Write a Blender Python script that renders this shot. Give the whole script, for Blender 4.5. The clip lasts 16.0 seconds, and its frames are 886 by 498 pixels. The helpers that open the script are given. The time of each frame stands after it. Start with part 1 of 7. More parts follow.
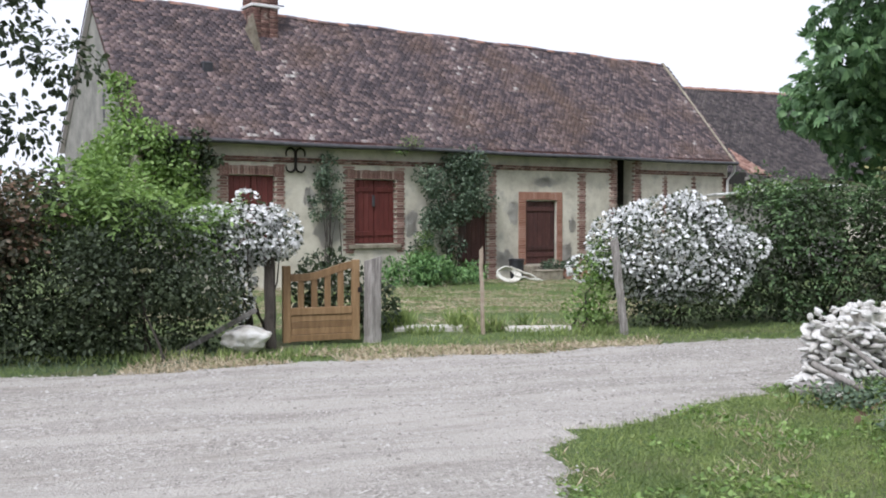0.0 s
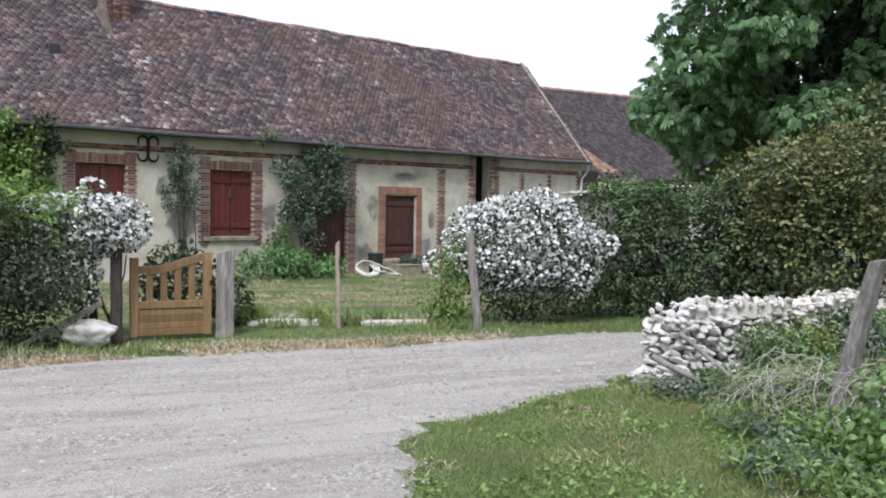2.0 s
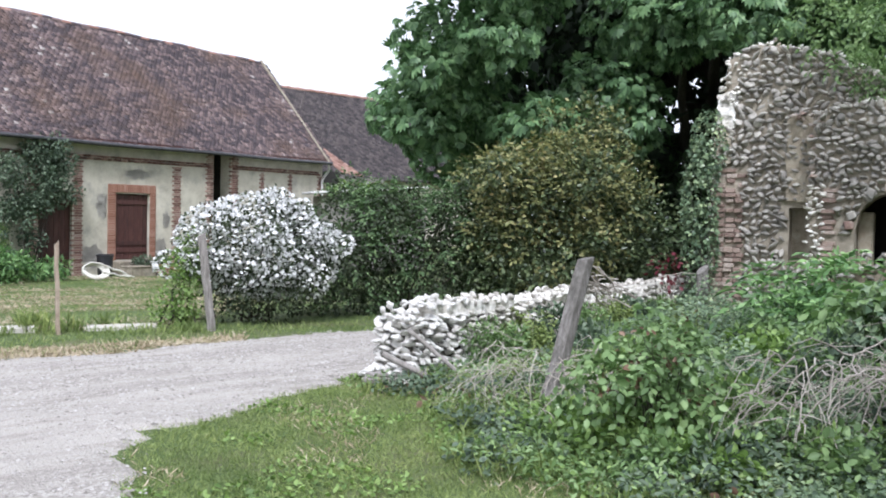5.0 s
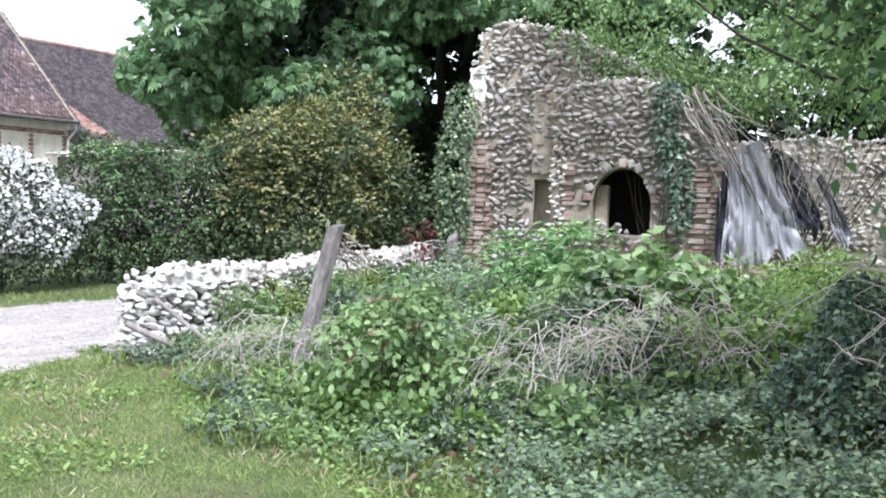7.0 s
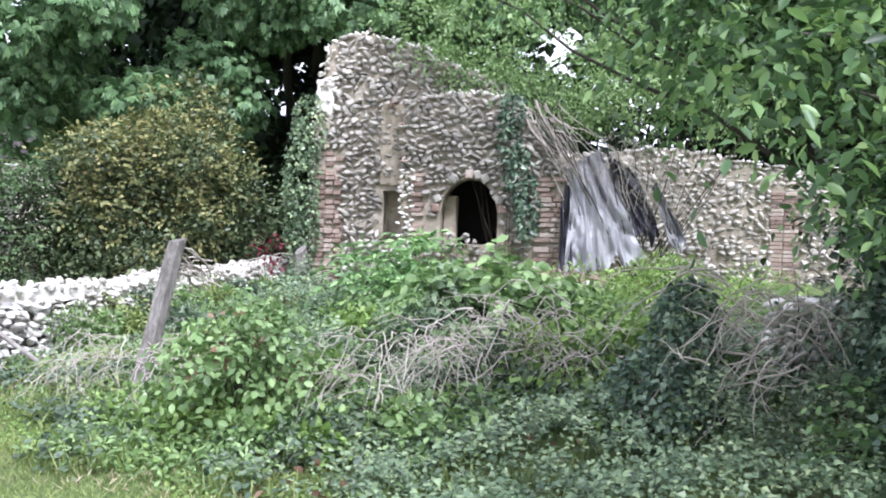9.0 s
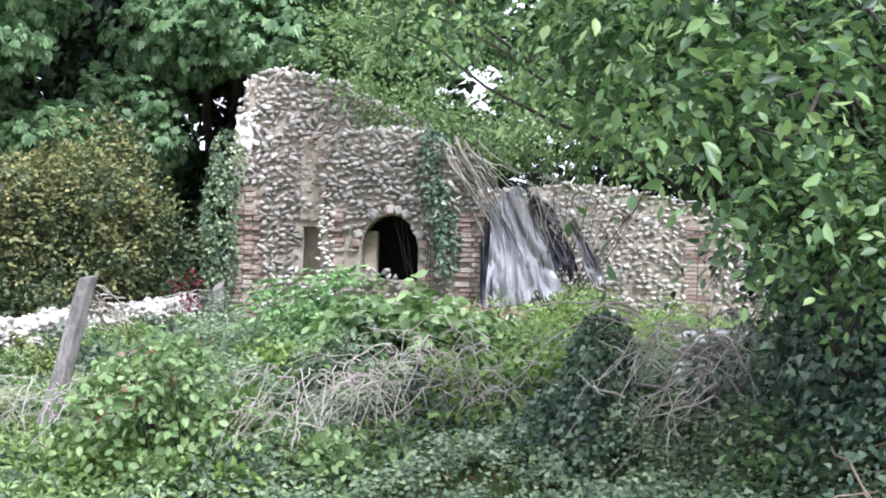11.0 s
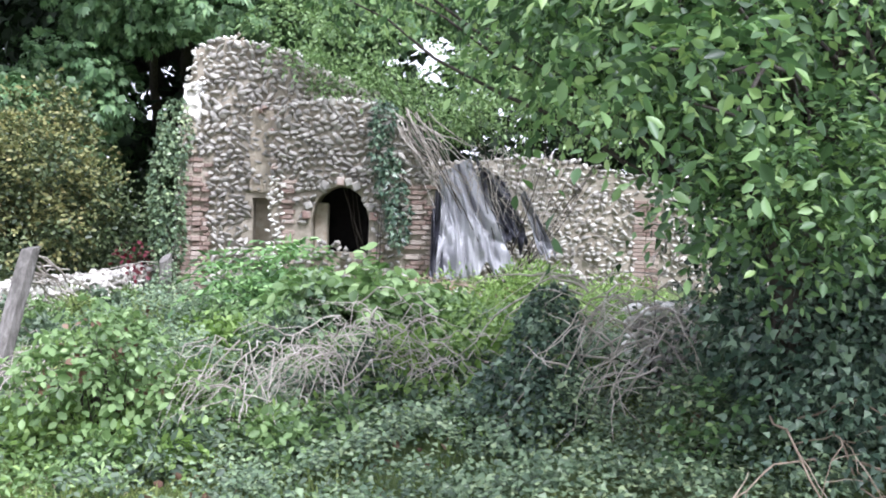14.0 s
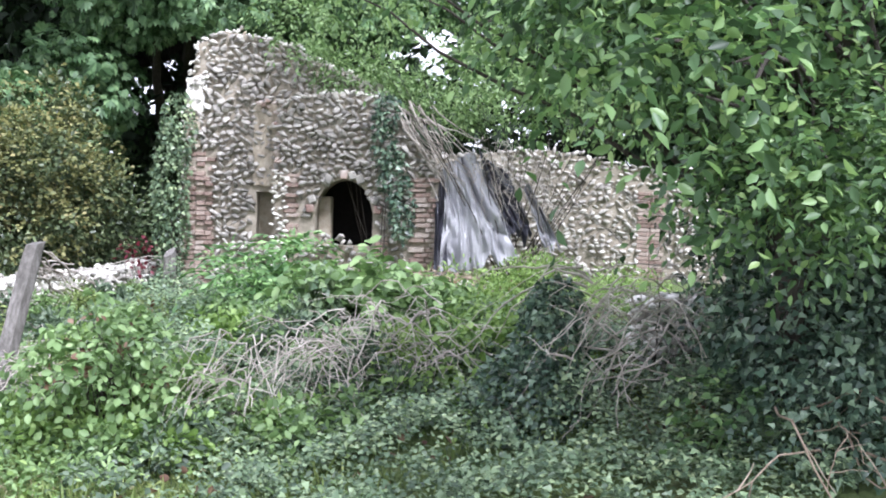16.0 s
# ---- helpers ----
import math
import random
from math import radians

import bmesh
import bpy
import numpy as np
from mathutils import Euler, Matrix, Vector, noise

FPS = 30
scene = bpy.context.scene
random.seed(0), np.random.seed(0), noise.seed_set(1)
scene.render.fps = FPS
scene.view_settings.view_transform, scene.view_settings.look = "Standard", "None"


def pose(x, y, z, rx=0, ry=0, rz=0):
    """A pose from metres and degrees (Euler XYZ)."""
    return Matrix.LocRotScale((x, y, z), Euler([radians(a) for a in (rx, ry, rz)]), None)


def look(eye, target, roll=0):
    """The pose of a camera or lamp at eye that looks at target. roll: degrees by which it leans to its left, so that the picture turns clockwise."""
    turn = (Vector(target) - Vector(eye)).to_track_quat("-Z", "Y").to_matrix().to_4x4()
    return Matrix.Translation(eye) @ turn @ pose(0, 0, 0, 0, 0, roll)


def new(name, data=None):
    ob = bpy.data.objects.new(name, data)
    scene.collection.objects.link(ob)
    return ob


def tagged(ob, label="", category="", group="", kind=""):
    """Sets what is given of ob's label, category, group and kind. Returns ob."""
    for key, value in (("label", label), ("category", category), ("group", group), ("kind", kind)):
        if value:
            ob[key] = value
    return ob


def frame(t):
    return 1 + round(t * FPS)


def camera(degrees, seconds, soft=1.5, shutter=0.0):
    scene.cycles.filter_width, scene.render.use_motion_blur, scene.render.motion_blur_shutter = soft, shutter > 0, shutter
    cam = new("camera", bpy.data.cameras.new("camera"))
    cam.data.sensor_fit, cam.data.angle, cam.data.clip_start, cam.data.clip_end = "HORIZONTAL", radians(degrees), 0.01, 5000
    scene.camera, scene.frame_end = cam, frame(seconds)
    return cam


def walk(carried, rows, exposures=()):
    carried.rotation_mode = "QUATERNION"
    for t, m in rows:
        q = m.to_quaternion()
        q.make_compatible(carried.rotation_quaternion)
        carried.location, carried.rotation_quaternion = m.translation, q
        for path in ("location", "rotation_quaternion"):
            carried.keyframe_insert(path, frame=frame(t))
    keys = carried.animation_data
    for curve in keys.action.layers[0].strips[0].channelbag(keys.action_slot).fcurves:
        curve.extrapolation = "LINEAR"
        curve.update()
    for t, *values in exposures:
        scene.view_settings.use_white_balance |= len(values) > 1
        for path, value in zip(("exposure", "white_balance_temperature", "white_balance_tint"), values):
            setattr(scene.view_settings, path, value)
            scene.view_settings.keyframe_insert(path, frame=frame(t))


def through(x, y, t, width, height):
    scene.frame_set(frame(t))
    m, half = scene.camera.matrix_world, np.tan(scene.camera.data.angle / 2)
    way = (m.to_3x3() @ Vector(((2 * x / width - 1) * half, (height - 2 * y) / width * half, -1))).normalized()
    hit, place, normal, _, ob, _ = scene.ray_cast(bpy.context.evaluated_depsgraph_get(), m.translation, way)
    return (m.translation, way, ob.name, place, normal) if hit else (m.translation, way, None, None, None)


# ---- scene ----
# ------------------------------------------------------------------ camera
cam = camera(49.0, 16.0, soft=1.9)
PATH = [
    (0.0, 0.000, -0.000, 1.600, 87.85, -0.00, -0.00),
    (0.5, 0.010, -0.000, 1.600, 87.85, 0.17, -1.34),
    (1.0, 0.030, -0.001, 1.600, 87.73, -0.25, -3.83),
    (1.5, 0.044, -0.002, 1.600, 87.60, -0.61, -5.57),
    (2.0, 0.064, -0.005, 1.600, 87.58, -0.99, -8.12),
    (2.5, 0.088, -0.009, 1.600, 87.63, -1.30, -11.28),
    (3.0, 0.107, -0.013, 1.600, 87.79, -1.34, -13.74),
    (3.2, 0.113, -0.014, 1.600, 87.91, -1.44, -14.49),
    (5.3, 0.193, -0.043, 1.600, 87.68, -1.50, -25.31),
    (5.5, 0.204, -0.049, 1.600, 87.51, -1.70, -26.93),
    (6.0, 0.230, -0.063, 1.600, 87.04, -2.19, -30.67),
    (6.5, 0.253, -0.078, 1.600, 86.71, -2.53, -34.10),
    (7.0, 0.271, -0.091, 1.600, 86.42, -2.40, -36.89),
    (7.5, 0.286, -0.103, 1.600, 86.52, -2.54, -39.39),
    (8.0, 0.303, -0.117, 1.600, 87.21, -2.68, -42.17),
    (8.5, 0.313, -0.126, 1.600, 87.33, -2.31, -43.96),
    (9.0, 0.321, -0.135, 1.600, 87.42, -1.76, -45.47),
    (9.5, 0.326, -0.140, 1.600, 88.12, -1.71, -46.47),
    (9.7, 0.330, -0.144, 1.600, 88.44, -1.56, -47.16),
    (11.8, 0.348, -0.164, 1.600, 89.71, -1.88, -50.56),
    (12.0, 0.348, -0.165, 1.600, 89.47, -1.95, -50.67),
    (12.5, 0.351, -0.168, 1.600, 89.14, -1.81, -51.24),
    (13.0, 0.352, -0.169, 1.600, 88.57, -2.27, -51.36),
    (13.5, 0.356, -0.174, 1.600, 88.29, -1.97, -52.20),
    (14.0, 0.358, -0.178, 1.600, 88.10, -1.90, -52.79),
    (14.5, 0.357, -0.175, 1.600, 87.96, -1.76, -52.39),
    (15.0, 0.357, -0.176, 1.600, 87.91, -1.82, -52.46),
    (15.5, 0.357, -0.176, 1.600, 87.83, -1.67, -52.49),
    (16.0, 0.357, -0.177, 1.600, 87.67, -1.57, -52.58),
]
walk(cam, [(t, pose(x, y, z, a, b, c)) for t, x, y, z, a, b, c in PATH], exposures=[(0.0, 0.41, 5950, 14), (3.0, 0.40, 5900, 14), (5.5, 0.85, 5800, 15), (7.0, 1.22, 5750, 17), (9.5, 1.39, 5750, 19), (16.0, 1.39, 5750, 19)])

# ------------------------------------------------------------------ world and sun: bright overcast
world = bpy.data.worlds.new("overcast_sky")
scene.world = world
world.use_nodes = True
wn, wl = world.node_tree.nodes, world.node_tree.links
sky = wn.new("ShaderNodeTexSky")
sky.sky_type, sky.sun_disc = "NISHITA", False
sky.sun_elevation, sky.sun_rotation = radians(51), radians(201)
sky.dust_density, sky.air_density = 4.0, 1.2
veil = wn.new("ShaderNodeMix")
veil.data_type = "RGBA"
veil.inputs[0].default_value = 0.93
veil.inputs[7].default_value = (10.2, 10.3, 10.6, 1)
wl.new(sky.outputs[0], veil.inputs[6])
bg = wn["Background"]
bg.inputs[1].default_value = 0.083
wl.new(veil.outputs[2], bg.inputs[0])

sun_data = bpy.data.lights.new("sun", "SUN")
sun_data.energy, sun_data.angle, sun_data.color = 2.7, radians(14), (1.0, 0.98, 0.96)
sun = new("sun", sun_data)
sun.matrix_world = look((-6, -12, 27), (2, 8, 0))

# ------------------------------------------------------------------ material helpers


def ramp(nt, fac, stops):
    r = nt.nodes.new("ShaderNodeValToRGB")
    els = r.color_ramp.elements
    while len(els) < len(stops):
        els.new(0.5)
    for e, (p, c) in zip(els, stops):
        e.position, e.color = p, (*c, 1)
    nt.links.new(fac, r.inputs[0])
    return r.outputs[0]


def noise_tex(nt, scale, detail=6.0, rough=0.6, coord=None, stretch=None):
    n = nt.nodes.new("ShaderNodeTexNoise")
    n.inputs["Scale"].default_value, n.inputs["Detail"].default_value, n.inputs["Roughness"].default_value = scale, detail, rough
    if coord is None:
        coord = nt.nodes.new("ShaderNodeTexCoord").outputs["Object"]
    if stretch:
        m = nt.nodes.new("ShaderNodeMapping")
        m.inputs["Scale"].default_value = stretch
        nt.links.new(coord, m.inputs[0])
        coord = m.outputs[0]
    nt.links.new(coord, n.inputs["Vector"])
    return n.outputs[0]


def mix(nt, fac, a, b, mode="MIX"):
    m = nt.nodes.new("ShaderNodeMix")
    m.data_type, m.blend_type = "RGBA", mode
    for sock, v in ((m.inputs[0], fac), (m.inputs[6], a), (m.inputs[7], b)):
        if hasattr(v, "is_output"):
            nt.links.new(v, sock)
        else:
            sock.default_value = v if not isinstance(v, tuple) or len(v) == 4 else (*v, 1)
    return m.outputs[2]


def bump(nt, height, strength, dist, shader):
    b = nt.nodes.new("ShaderNodeBump")
    b.inputs["Strength"].default_value, b.inputs["Distance"].default_value = strength, dist
    nt.links.new(height, b.inputs["Height"])
    nt.links.new(b.outputs[0], shader.inputs["Normal"])


def material(name, rough=0.8, metal=0.0):
    m = bpy.data.materials.new(name)
    m.use_nodes = True
    nt = m.node_tree
    sh = nt.nodes["Principled BSDF"]
    sh.inputs["Roughness"].default_value, sh.inputs["Metallic"].default_value = rough, metal
    return m, nt, sh


def surface(name, stops, scale=6.0, fine=60.0, rough=0.85, relief=0.4, depth=0.01, island=0.0, obj=0.0, stain=None, stretch=None, metal=0.0):
    """A mottled surface: colours by coarse noise, grain by fine noise, shifts from piece to piece."""
    m, nt, sh = material(name, rough, metal)
    big = noise_tex(nt, scale, 5, 0.62, stretch=stretch)
    fin = noise_tex(nt, fine, 4, 0.65, stretch=stretch)
    f = nt.nodes.new("ShaderNodeMath")
    f.operation = "MULTIPLY_ADD"
    nt.links.new(fin, f.inputs[0])
    f.inputs[1].default_value = 0.45
    nt.links.new(big, f.inputs[2])
    g = nt.nodes.new("ShaderNodeMath")
    g.operation = "SUBTRACT"
    nt.links.new(f.outputs[0], g.inputs[0])
    g.inputs[1].default_value = 0.22
    fac = g.outputs[0]
    for amount, node, sock in ((island, "ShaderNodeNewGeometry", "Random Per Island"), (obj, "ShaderNodeObjectInfo", "Random")):
        if amount:
            r = nt.nodes.new(node).outputs[sock]
            a = nt.nodes.new("ShaderNodeMath")
            a.operation = "MULTIPLY_ADD"
            nt.links.new(r, a.inputs[0])
            a.inputs[1].default_value = amount
            b = nt.nodes.new("ShaderNodeMath")
            b.operation = "SUBTRACT"
            nt.links.new(fac, b.inputs[0])
            b.inputs[1].default_value = amount / 2
            nt.links.new(b.outputs[0], a.inputs[2])
            fac = a.outputs[0]
    col = ramp(nt, fac, stops)
    if stain:
        sc, lo, hi, c = stain
        col = mix(nt, ramp(nt, noise_tex(nt, sc, 7, 0.7), [(lo, (0, 0, 0)), (hi, (1, 1, 1))]), col, c)
    nt.links.new(col, sh.inputs["Base Color"])
    bump(nt, f.outputs[0], relief, depth, sh)
    return m


def leaf_material(name, stops, rough=0.5, through=0.3, patch=0.5):
    """Leaves: colour shifts from leaf to leaf and in patches; some light passes through."""
    m, nt, sh = material(name, rough)
    isl = nt.nodes.new("ShaderNodeNewGeometry").outputs["Random Per Island"]
    big = noise_tex(nt, 1.3, 3, 0.5)
    f = nt.nodes.new("ShaderNodeMix")
    f.inputs[0].default_value = patch
    nt.links.new(isl, f.inputs[2])
    nt.links.new(big, f.inputs[3])
    col = ramp(nt, f.outputs[0], stops)
    nt.links.new(col, sh.inputs["Base Color"])
    sh.inputs["Specular IOR Level"].default_value = 0.35
    tr = nt.nodes.new("ShaderNodeBsdfTranslucent")
    hs = nt.nodes.new("ShaderNodeHueSaturation")
    hs.inputs["Saturation"].default_value, hs.inputs["Value"].default_value = 1.15, 1.25
    nt.links.new(col, hs.inputs["Color"])
    nt.links.new(hs.outputs[0], tr.inputs[0])
    ms = nt.nodes.new("ShaderNodeMixShader")
    ms.inputs[0].default_value = through
    nt.links.new(sh.outputs[0], ms.inputs[1])
    nt.links.new(tr.outputs[0], ms.inputs[2])
    nt.links.new(ms.outputs[0], nt.nodes["Material Output"].inputs[0])
    return m


MAT = {}

# ------------------------------------------------------------------ materials
MAT["lime"] = surface("lime_render", [(0.25, (0.36, 0.325, 0.255)), (0.5, (0.545, 0.51, 0.415)), (0.75, (0.66, 0.625, 0.525))], 1.6, 40, 0.9, 0.35, 0.01,
                      stain=(1.3, 0.5, 0.68, (0.33, 0.315, 0.27)))
MAT["brick"] = surface("old_brick", [(0.2, (0.10, 0.052, 0.042)), (0.45, (0.205, 0.11, 0.088)), (0.65, (0.30, 0.18, 0.145)), (0.85, (0.45, 0.36, 0.30))], 9, 90, 0.9, 0.5, 0.006, island=0.5, obj=0.5,
                       stain=(3, 0.54, 0.70, (0.44, 0.38, 0.31)))
MAT["worn_brick"] = surface("worn_brick", [(0.15, (0.125, 0.08, 0.065)), (0.4, (0.235, 0.155, 0.125)), (0.62, (0.335, 0.25, 0.205)), (0.88, (0.48, 0.42, 0.365))], 9, 90, 0.92, 0.6, 0.008, island=0.45, obj=0.55,
                            stain=(5, 0.5, 0.66, (0.33, 0.30, 0.245)))
MAT["gable"] = surface("grey_gable_render", [(0.25, (0.13, 0.125, 0.115)), (0.5, (0.22, 0.21, 0.19)), (0.8, (0.33, 0.31, 0.28))], 2, 40, 0.95, 0.6, 0.02)
MAT["old_render"] = surface("older_render", [(0.25, (0.33, 0.31, 0.27)), (0.5, (0.46, 0.44, 0.39)), (0.8, (0.56, 0.53, 0.47))], 3, 40, 0.95, 0.6, 0.015)
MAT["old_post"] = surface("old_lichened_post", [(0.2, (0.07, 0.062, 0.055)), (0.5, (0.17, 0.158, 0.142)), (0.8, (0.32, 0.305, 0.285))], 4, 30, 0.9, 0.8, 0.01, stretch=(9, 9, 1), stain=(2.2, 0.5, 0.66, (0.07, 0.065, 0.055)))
MAT["new_brick"] = surface("orange_brick", [(0.2, (0.21, 0.095, 0.06)), (0.5, (0.30, 0.15, 0.10)), (0.8, (0.40, 0.24, 0.18))], 9, 90, 0.9, 0.4, 0.004, island=0.4, obj=0.4)
MAT["tile"] = surface("clay_tile", [(0.08, (0.075, 0.060, 0.066)), (0.34, (0.135, 0.102, 0.106)), (0.58, (0.190, 0.138, 0.134)), (0.78, (0.275, 0.200, 0.185)), (0.87, (0.58, 0.55, 0.52))], 0.8, 45, 0.92, 0.5, 0.006, island=0.82, obj=0.82,
                      stain=(0.35, 0.5, 0.72, (0.165, 0.105, 0.075)))
MAT["tile_red"] = surface("pink_clay_tile", [(0.2, (0.22, 0.12, 0.09)), (0.5, (0.36, 0.21, 0.165)), (0.8, (0.46, 0.31, 0.25))], 2.2, 45, 0.92, 0.5, 0.006, island=0.6)
MAT["tile_dark"] = surface("slate_dark_tile", [(0.2, (0.04, 0.035, 0.038)), (0.5, (0.075, 0.062, 0.064)), (0.8, (0.125, 0.105, 0.1))], 2.2, 45, 0.92, 0.5, 0.006, island=0.55)
MAT["mortar"] = surface("old_mortar", [(0.25, (0.15, 0.125, 0.09)), (0.5, (0.27, 0.235, 0.175)), (0.8, (0.43, 0.39, 0.31))], 5, 60, 0.95, 0.8, 0.03,
                        stain=(1.6, 0.55, 0.7, (0.16, 0.15, 0.12)))
MAT["mortar_ochre"] = surface("ochre_mortar", [(0.25, (0.20, 0.165, 0.115)), (0.5, (0.34, 0.295, 0.22)), (0.8, (0.47, 0.43, 0.345))], 6, 60, 0.95, 0.9, 0.03)
MAT["flint_mortar"] = surface("pale_flint_mortar", [(0.25, (0.18, 0.155, 0.115)), (0.5, (0.30, 0.265, 0.205)), (0.8, (0.46, 0.42, 0.345))], 4, 50, 0.95, 0.9, 0.03, stain=(1.1, 0.54, 0.7, (0.25, 0.225, 0.175)))
MAT["flint"] = surface("flint_stone", [(0.12, (0.085, 0.080, 0.072)), (0.38, (0.205, 0.195, 0.172)), (0.62, (0.325, 0.306, 0.268)), (0.92, (0.540, 0.510, 0.450))], 8, 60, 0.85, 0.8, 0.02, island=0.35, obj=0.35,
                       stain=(6, 0.6, 0.75, (0.15, 0.15, 0.13)))
MAT["pale_flint"] = surface("pale_flint", [(0.12, (0.17, 0.16, 0.14)), (0.4, (0.36, 0.34, 0.30)), (0.8, (0.60, 0.575, 0.52))], 8, 60, 0.85, 0.8, 0.02, island=0.4, stain=(2.0, 0.6, 0.72, (0.42, 0.27, 0.13)))
MAT["white_stone"] = surface("pale_limestone", [(0.12, (0.24, 0.225, 0.195)), (0.38, (0.54, 0.515, 0.46)), (0.68, (0.80, 0.785, 0.74))], 9, 50, 0.9, 0.9, 0.02, island=0.35, obj=0.35,
                             stain=(5.0, 0.58, 0.74, (0.24, 0.23, 0.205)))
MAT["bare_lime"] = surface("bare_lime_mortar", [(0.2, (0.45, 0.41, 0.33)), (0.45, (0.72, 0.69, 0.62)), (0.7, (0.86, 0.85, 0.81))], 7, 60, 0.95, 0.9, 0.03)
MAT["edge_stone"] = surface("bleached_rubble", [(0.15, (0.30, 0.28, 0.235)), (0.42, (0.58, 0.555, 0.49)), (0.75, (0.84, 0.82, 0.77))], 9, 50, 0.9, 0.8, 0.02, island=0.4, stain=(3.0, 0.58, 0.7, (0.45, 0.38, 0.25)))
MAT["dark_mortar"] = surface("weathered_mortar", [(0.25, (0.11, 0.10, 0.08)), (0.5, (0.205, 0.185, 0.15)), (0.8, (0.32, 0.30, 0.25))], 5, 60, 0.95, 0.9, 0.03)
MAT["shutter"] = surface("oxblood_paint", [(0.25, (0.075, 0.016, 0.013)), (0.55, (0.115, 0.024, 0.019)), (0.85, (0.15, 0.045, 0.035))], 3, 30, 0.6, 0.25, 0.003, stretch=(6, 6, 1), obj=0.2)
MAT["door_wood"] = surface("dark_red_door", [(0.25, (0.035, 0.015, 0.012)), (0.55, (0.07, 0.025, 0.02)), (0.85, (0.11, 0.05, 0.04))], 3, 30, 0.65, 0.3, 0.004, stretch=(6, 6, 1), obj=0.2)
MAT["oak"] = surface("golden_oak", [(0.25, (0.135, 0.078, 0.034)), (0.55, (0.205, 0.122, 0.054)), (0.85, (0.285, 0.185, 0.092))], 3, 40, 0.6, 0.4, 0.003, stretch=(8, 8, 1), obj=0.3)
MAT["grey_wood"] = surface("weathered_wood", [(0.2, (0.10, 0.09, 0.08)), (0.5, (0.24, 0.22, 0.20)), (0.8, (0.40, 0.38, 0.35))], 4, 30, 0.9, 0.8, 0.01, stretch=(9, 9, 1))
MAT["twig"] = surface("dry_twig", [(0.2, (0.185, 0.160, 0.132)), (0.5, (0.355, 0.318, 0.272)), (0.8, (0.53, 0.49, 0.435))], 6, 50, 0.9, 0.4, 0.004, island=0.4)
MAT["brown_twig"] = surface("brown_dead_wood", [(0.2, (0.12, 0.085, 0.06)), (0.5, (0.24, 0.18, 0.13)), (0.8, (0.38, 0.31, 0.24))], 6, 50, 0.9, 0.4, 0.004, island=0.5)
MAT["bark"] = surface("dark_bark", [(0.25, (0.028, 0.023, 0.018)), (0.55, (0.06, 0.05, 0.04)), (0.85, (0.10, 0.09, 0.075))], 5, 30, 0.95, 0.9, 0.03, stretch=(4, 4, 1))
MAT["iron"] = surface("black_iron", [(0.3, (0.012, 0.011, 0.011)), (0.6, (0.03, 0.024, 0.022)), (0.9, (0.07, 0.04, 0.03))], 12, 80, 0.65, 0.3, 0.003, metal=0.6)
MAT["zinc"] = surface("zinc", [(0.3, (0.04, 0.04, 0.042)), (0.6, (0.075, 0.075, 0.08)), (0.9, (0.14, 0.14, 0.15))], 5, 60, 0.55, 0.2, 0.003, metal=0.3)
MAT["pale"] = surface("pale_concrete", [(0.25, (0.46, 0.45, 0.43)), (0.55, (0.62, 0.61, 0.59)), (0.85, (0.74, 0.73, 0.71))], 4, 50, 0.9, 0.3, 0.006)
MAT["hose"] = surface("cream_hose", [(0.3, (0.55, 0.53, 0.46)), (0.7, (0.72, 0.70, 0.62))], 5, 50, 0.5, 0.1, 0.003)
MAT["pot"] = surface("terracotta_pot", [(0.3, (0.25, 0.13, 0.085)), (0.7, (0.38, 0.22, 0.15))], 6, 50, 0.85, 0.3, 0.004)
MAT["black_plastic"] = surface("black_plastic", [(0.3, (0.015, 0.015, 0.018)), (0.7, (0.04, 0.04, 0.045))], 6, 50, 0.45, 0.2, 0.004)
MAT["tarp"] = surface("grey_tarpaulin", [(0.25, (0.20, 0.20, 0.215)), (0.5, (0.29, 0.29, 0.30)), (0.75, (0.37, 0.37, 0.375))], 2.2, 30, 0.36, 0.2, 0.01)
MAT["tarp_dark"] = surface("black_tarpaulin", [(0.3, (0.02, 0.02, 0.028)), (0.6, (0.06, 0.06, 0.075)), (0.85, (0.16, 0.16, 0.18))], 2.4, 30, 0.35, 0.4, 0.02)
# real soot in the oven; painted shade inside the house and lean-to
MAT["soot_and_shade"] = surface("soot_and_shade_masonry", [(0.3, (0.01, 0.01, 0.009)), (0.7, (0.035, 0.03, 0.026))], 5, 40, 0.95, 0.5, 0.02)
MAT["earth"] = surface("earth", [(0.25, (0.07, 0.055, 0.035)), (0.55, (0.13, 0.105, 0.065)), (0.85, (0.20, 0.17, 0.11))], 2, 30, 0.95, 0.6, 0.02)

L = {}
L["chestnut"] = leaf_material("chestnut_leaf", [(0.15, (0.042, 0.082, 0.038)), (0.5, (0.132, 0.238, 0.106)), (0.85, (0.290, 0.440, 0.200))], 0.48, 0.28)
L["hazel"] = leaf_material("hazel_leaf", [(0.12, (0.030, 0.058, 0.027)), (0.5, (0.090, 0.165, 0.066)), (0.80, (0.215, 0.335, 0.130)), (0.95, (0.38, 0.50, 0.19))], 0.42, 0.34, 0.25)
L["hedge"] = leaf_material("hedge_leaf", [(0.15, (0.017, 0.025, 0.013)), (0.5, (0.046, 0.064, 0.032)), (0.85, (0.108, 0.135, 0.070))], 0.62, 0.25)
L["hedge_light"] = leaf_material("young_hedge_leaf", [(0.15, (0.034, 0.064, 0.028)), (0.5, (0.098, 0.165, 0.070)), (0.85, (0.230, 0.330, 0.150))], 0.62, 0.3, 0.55)
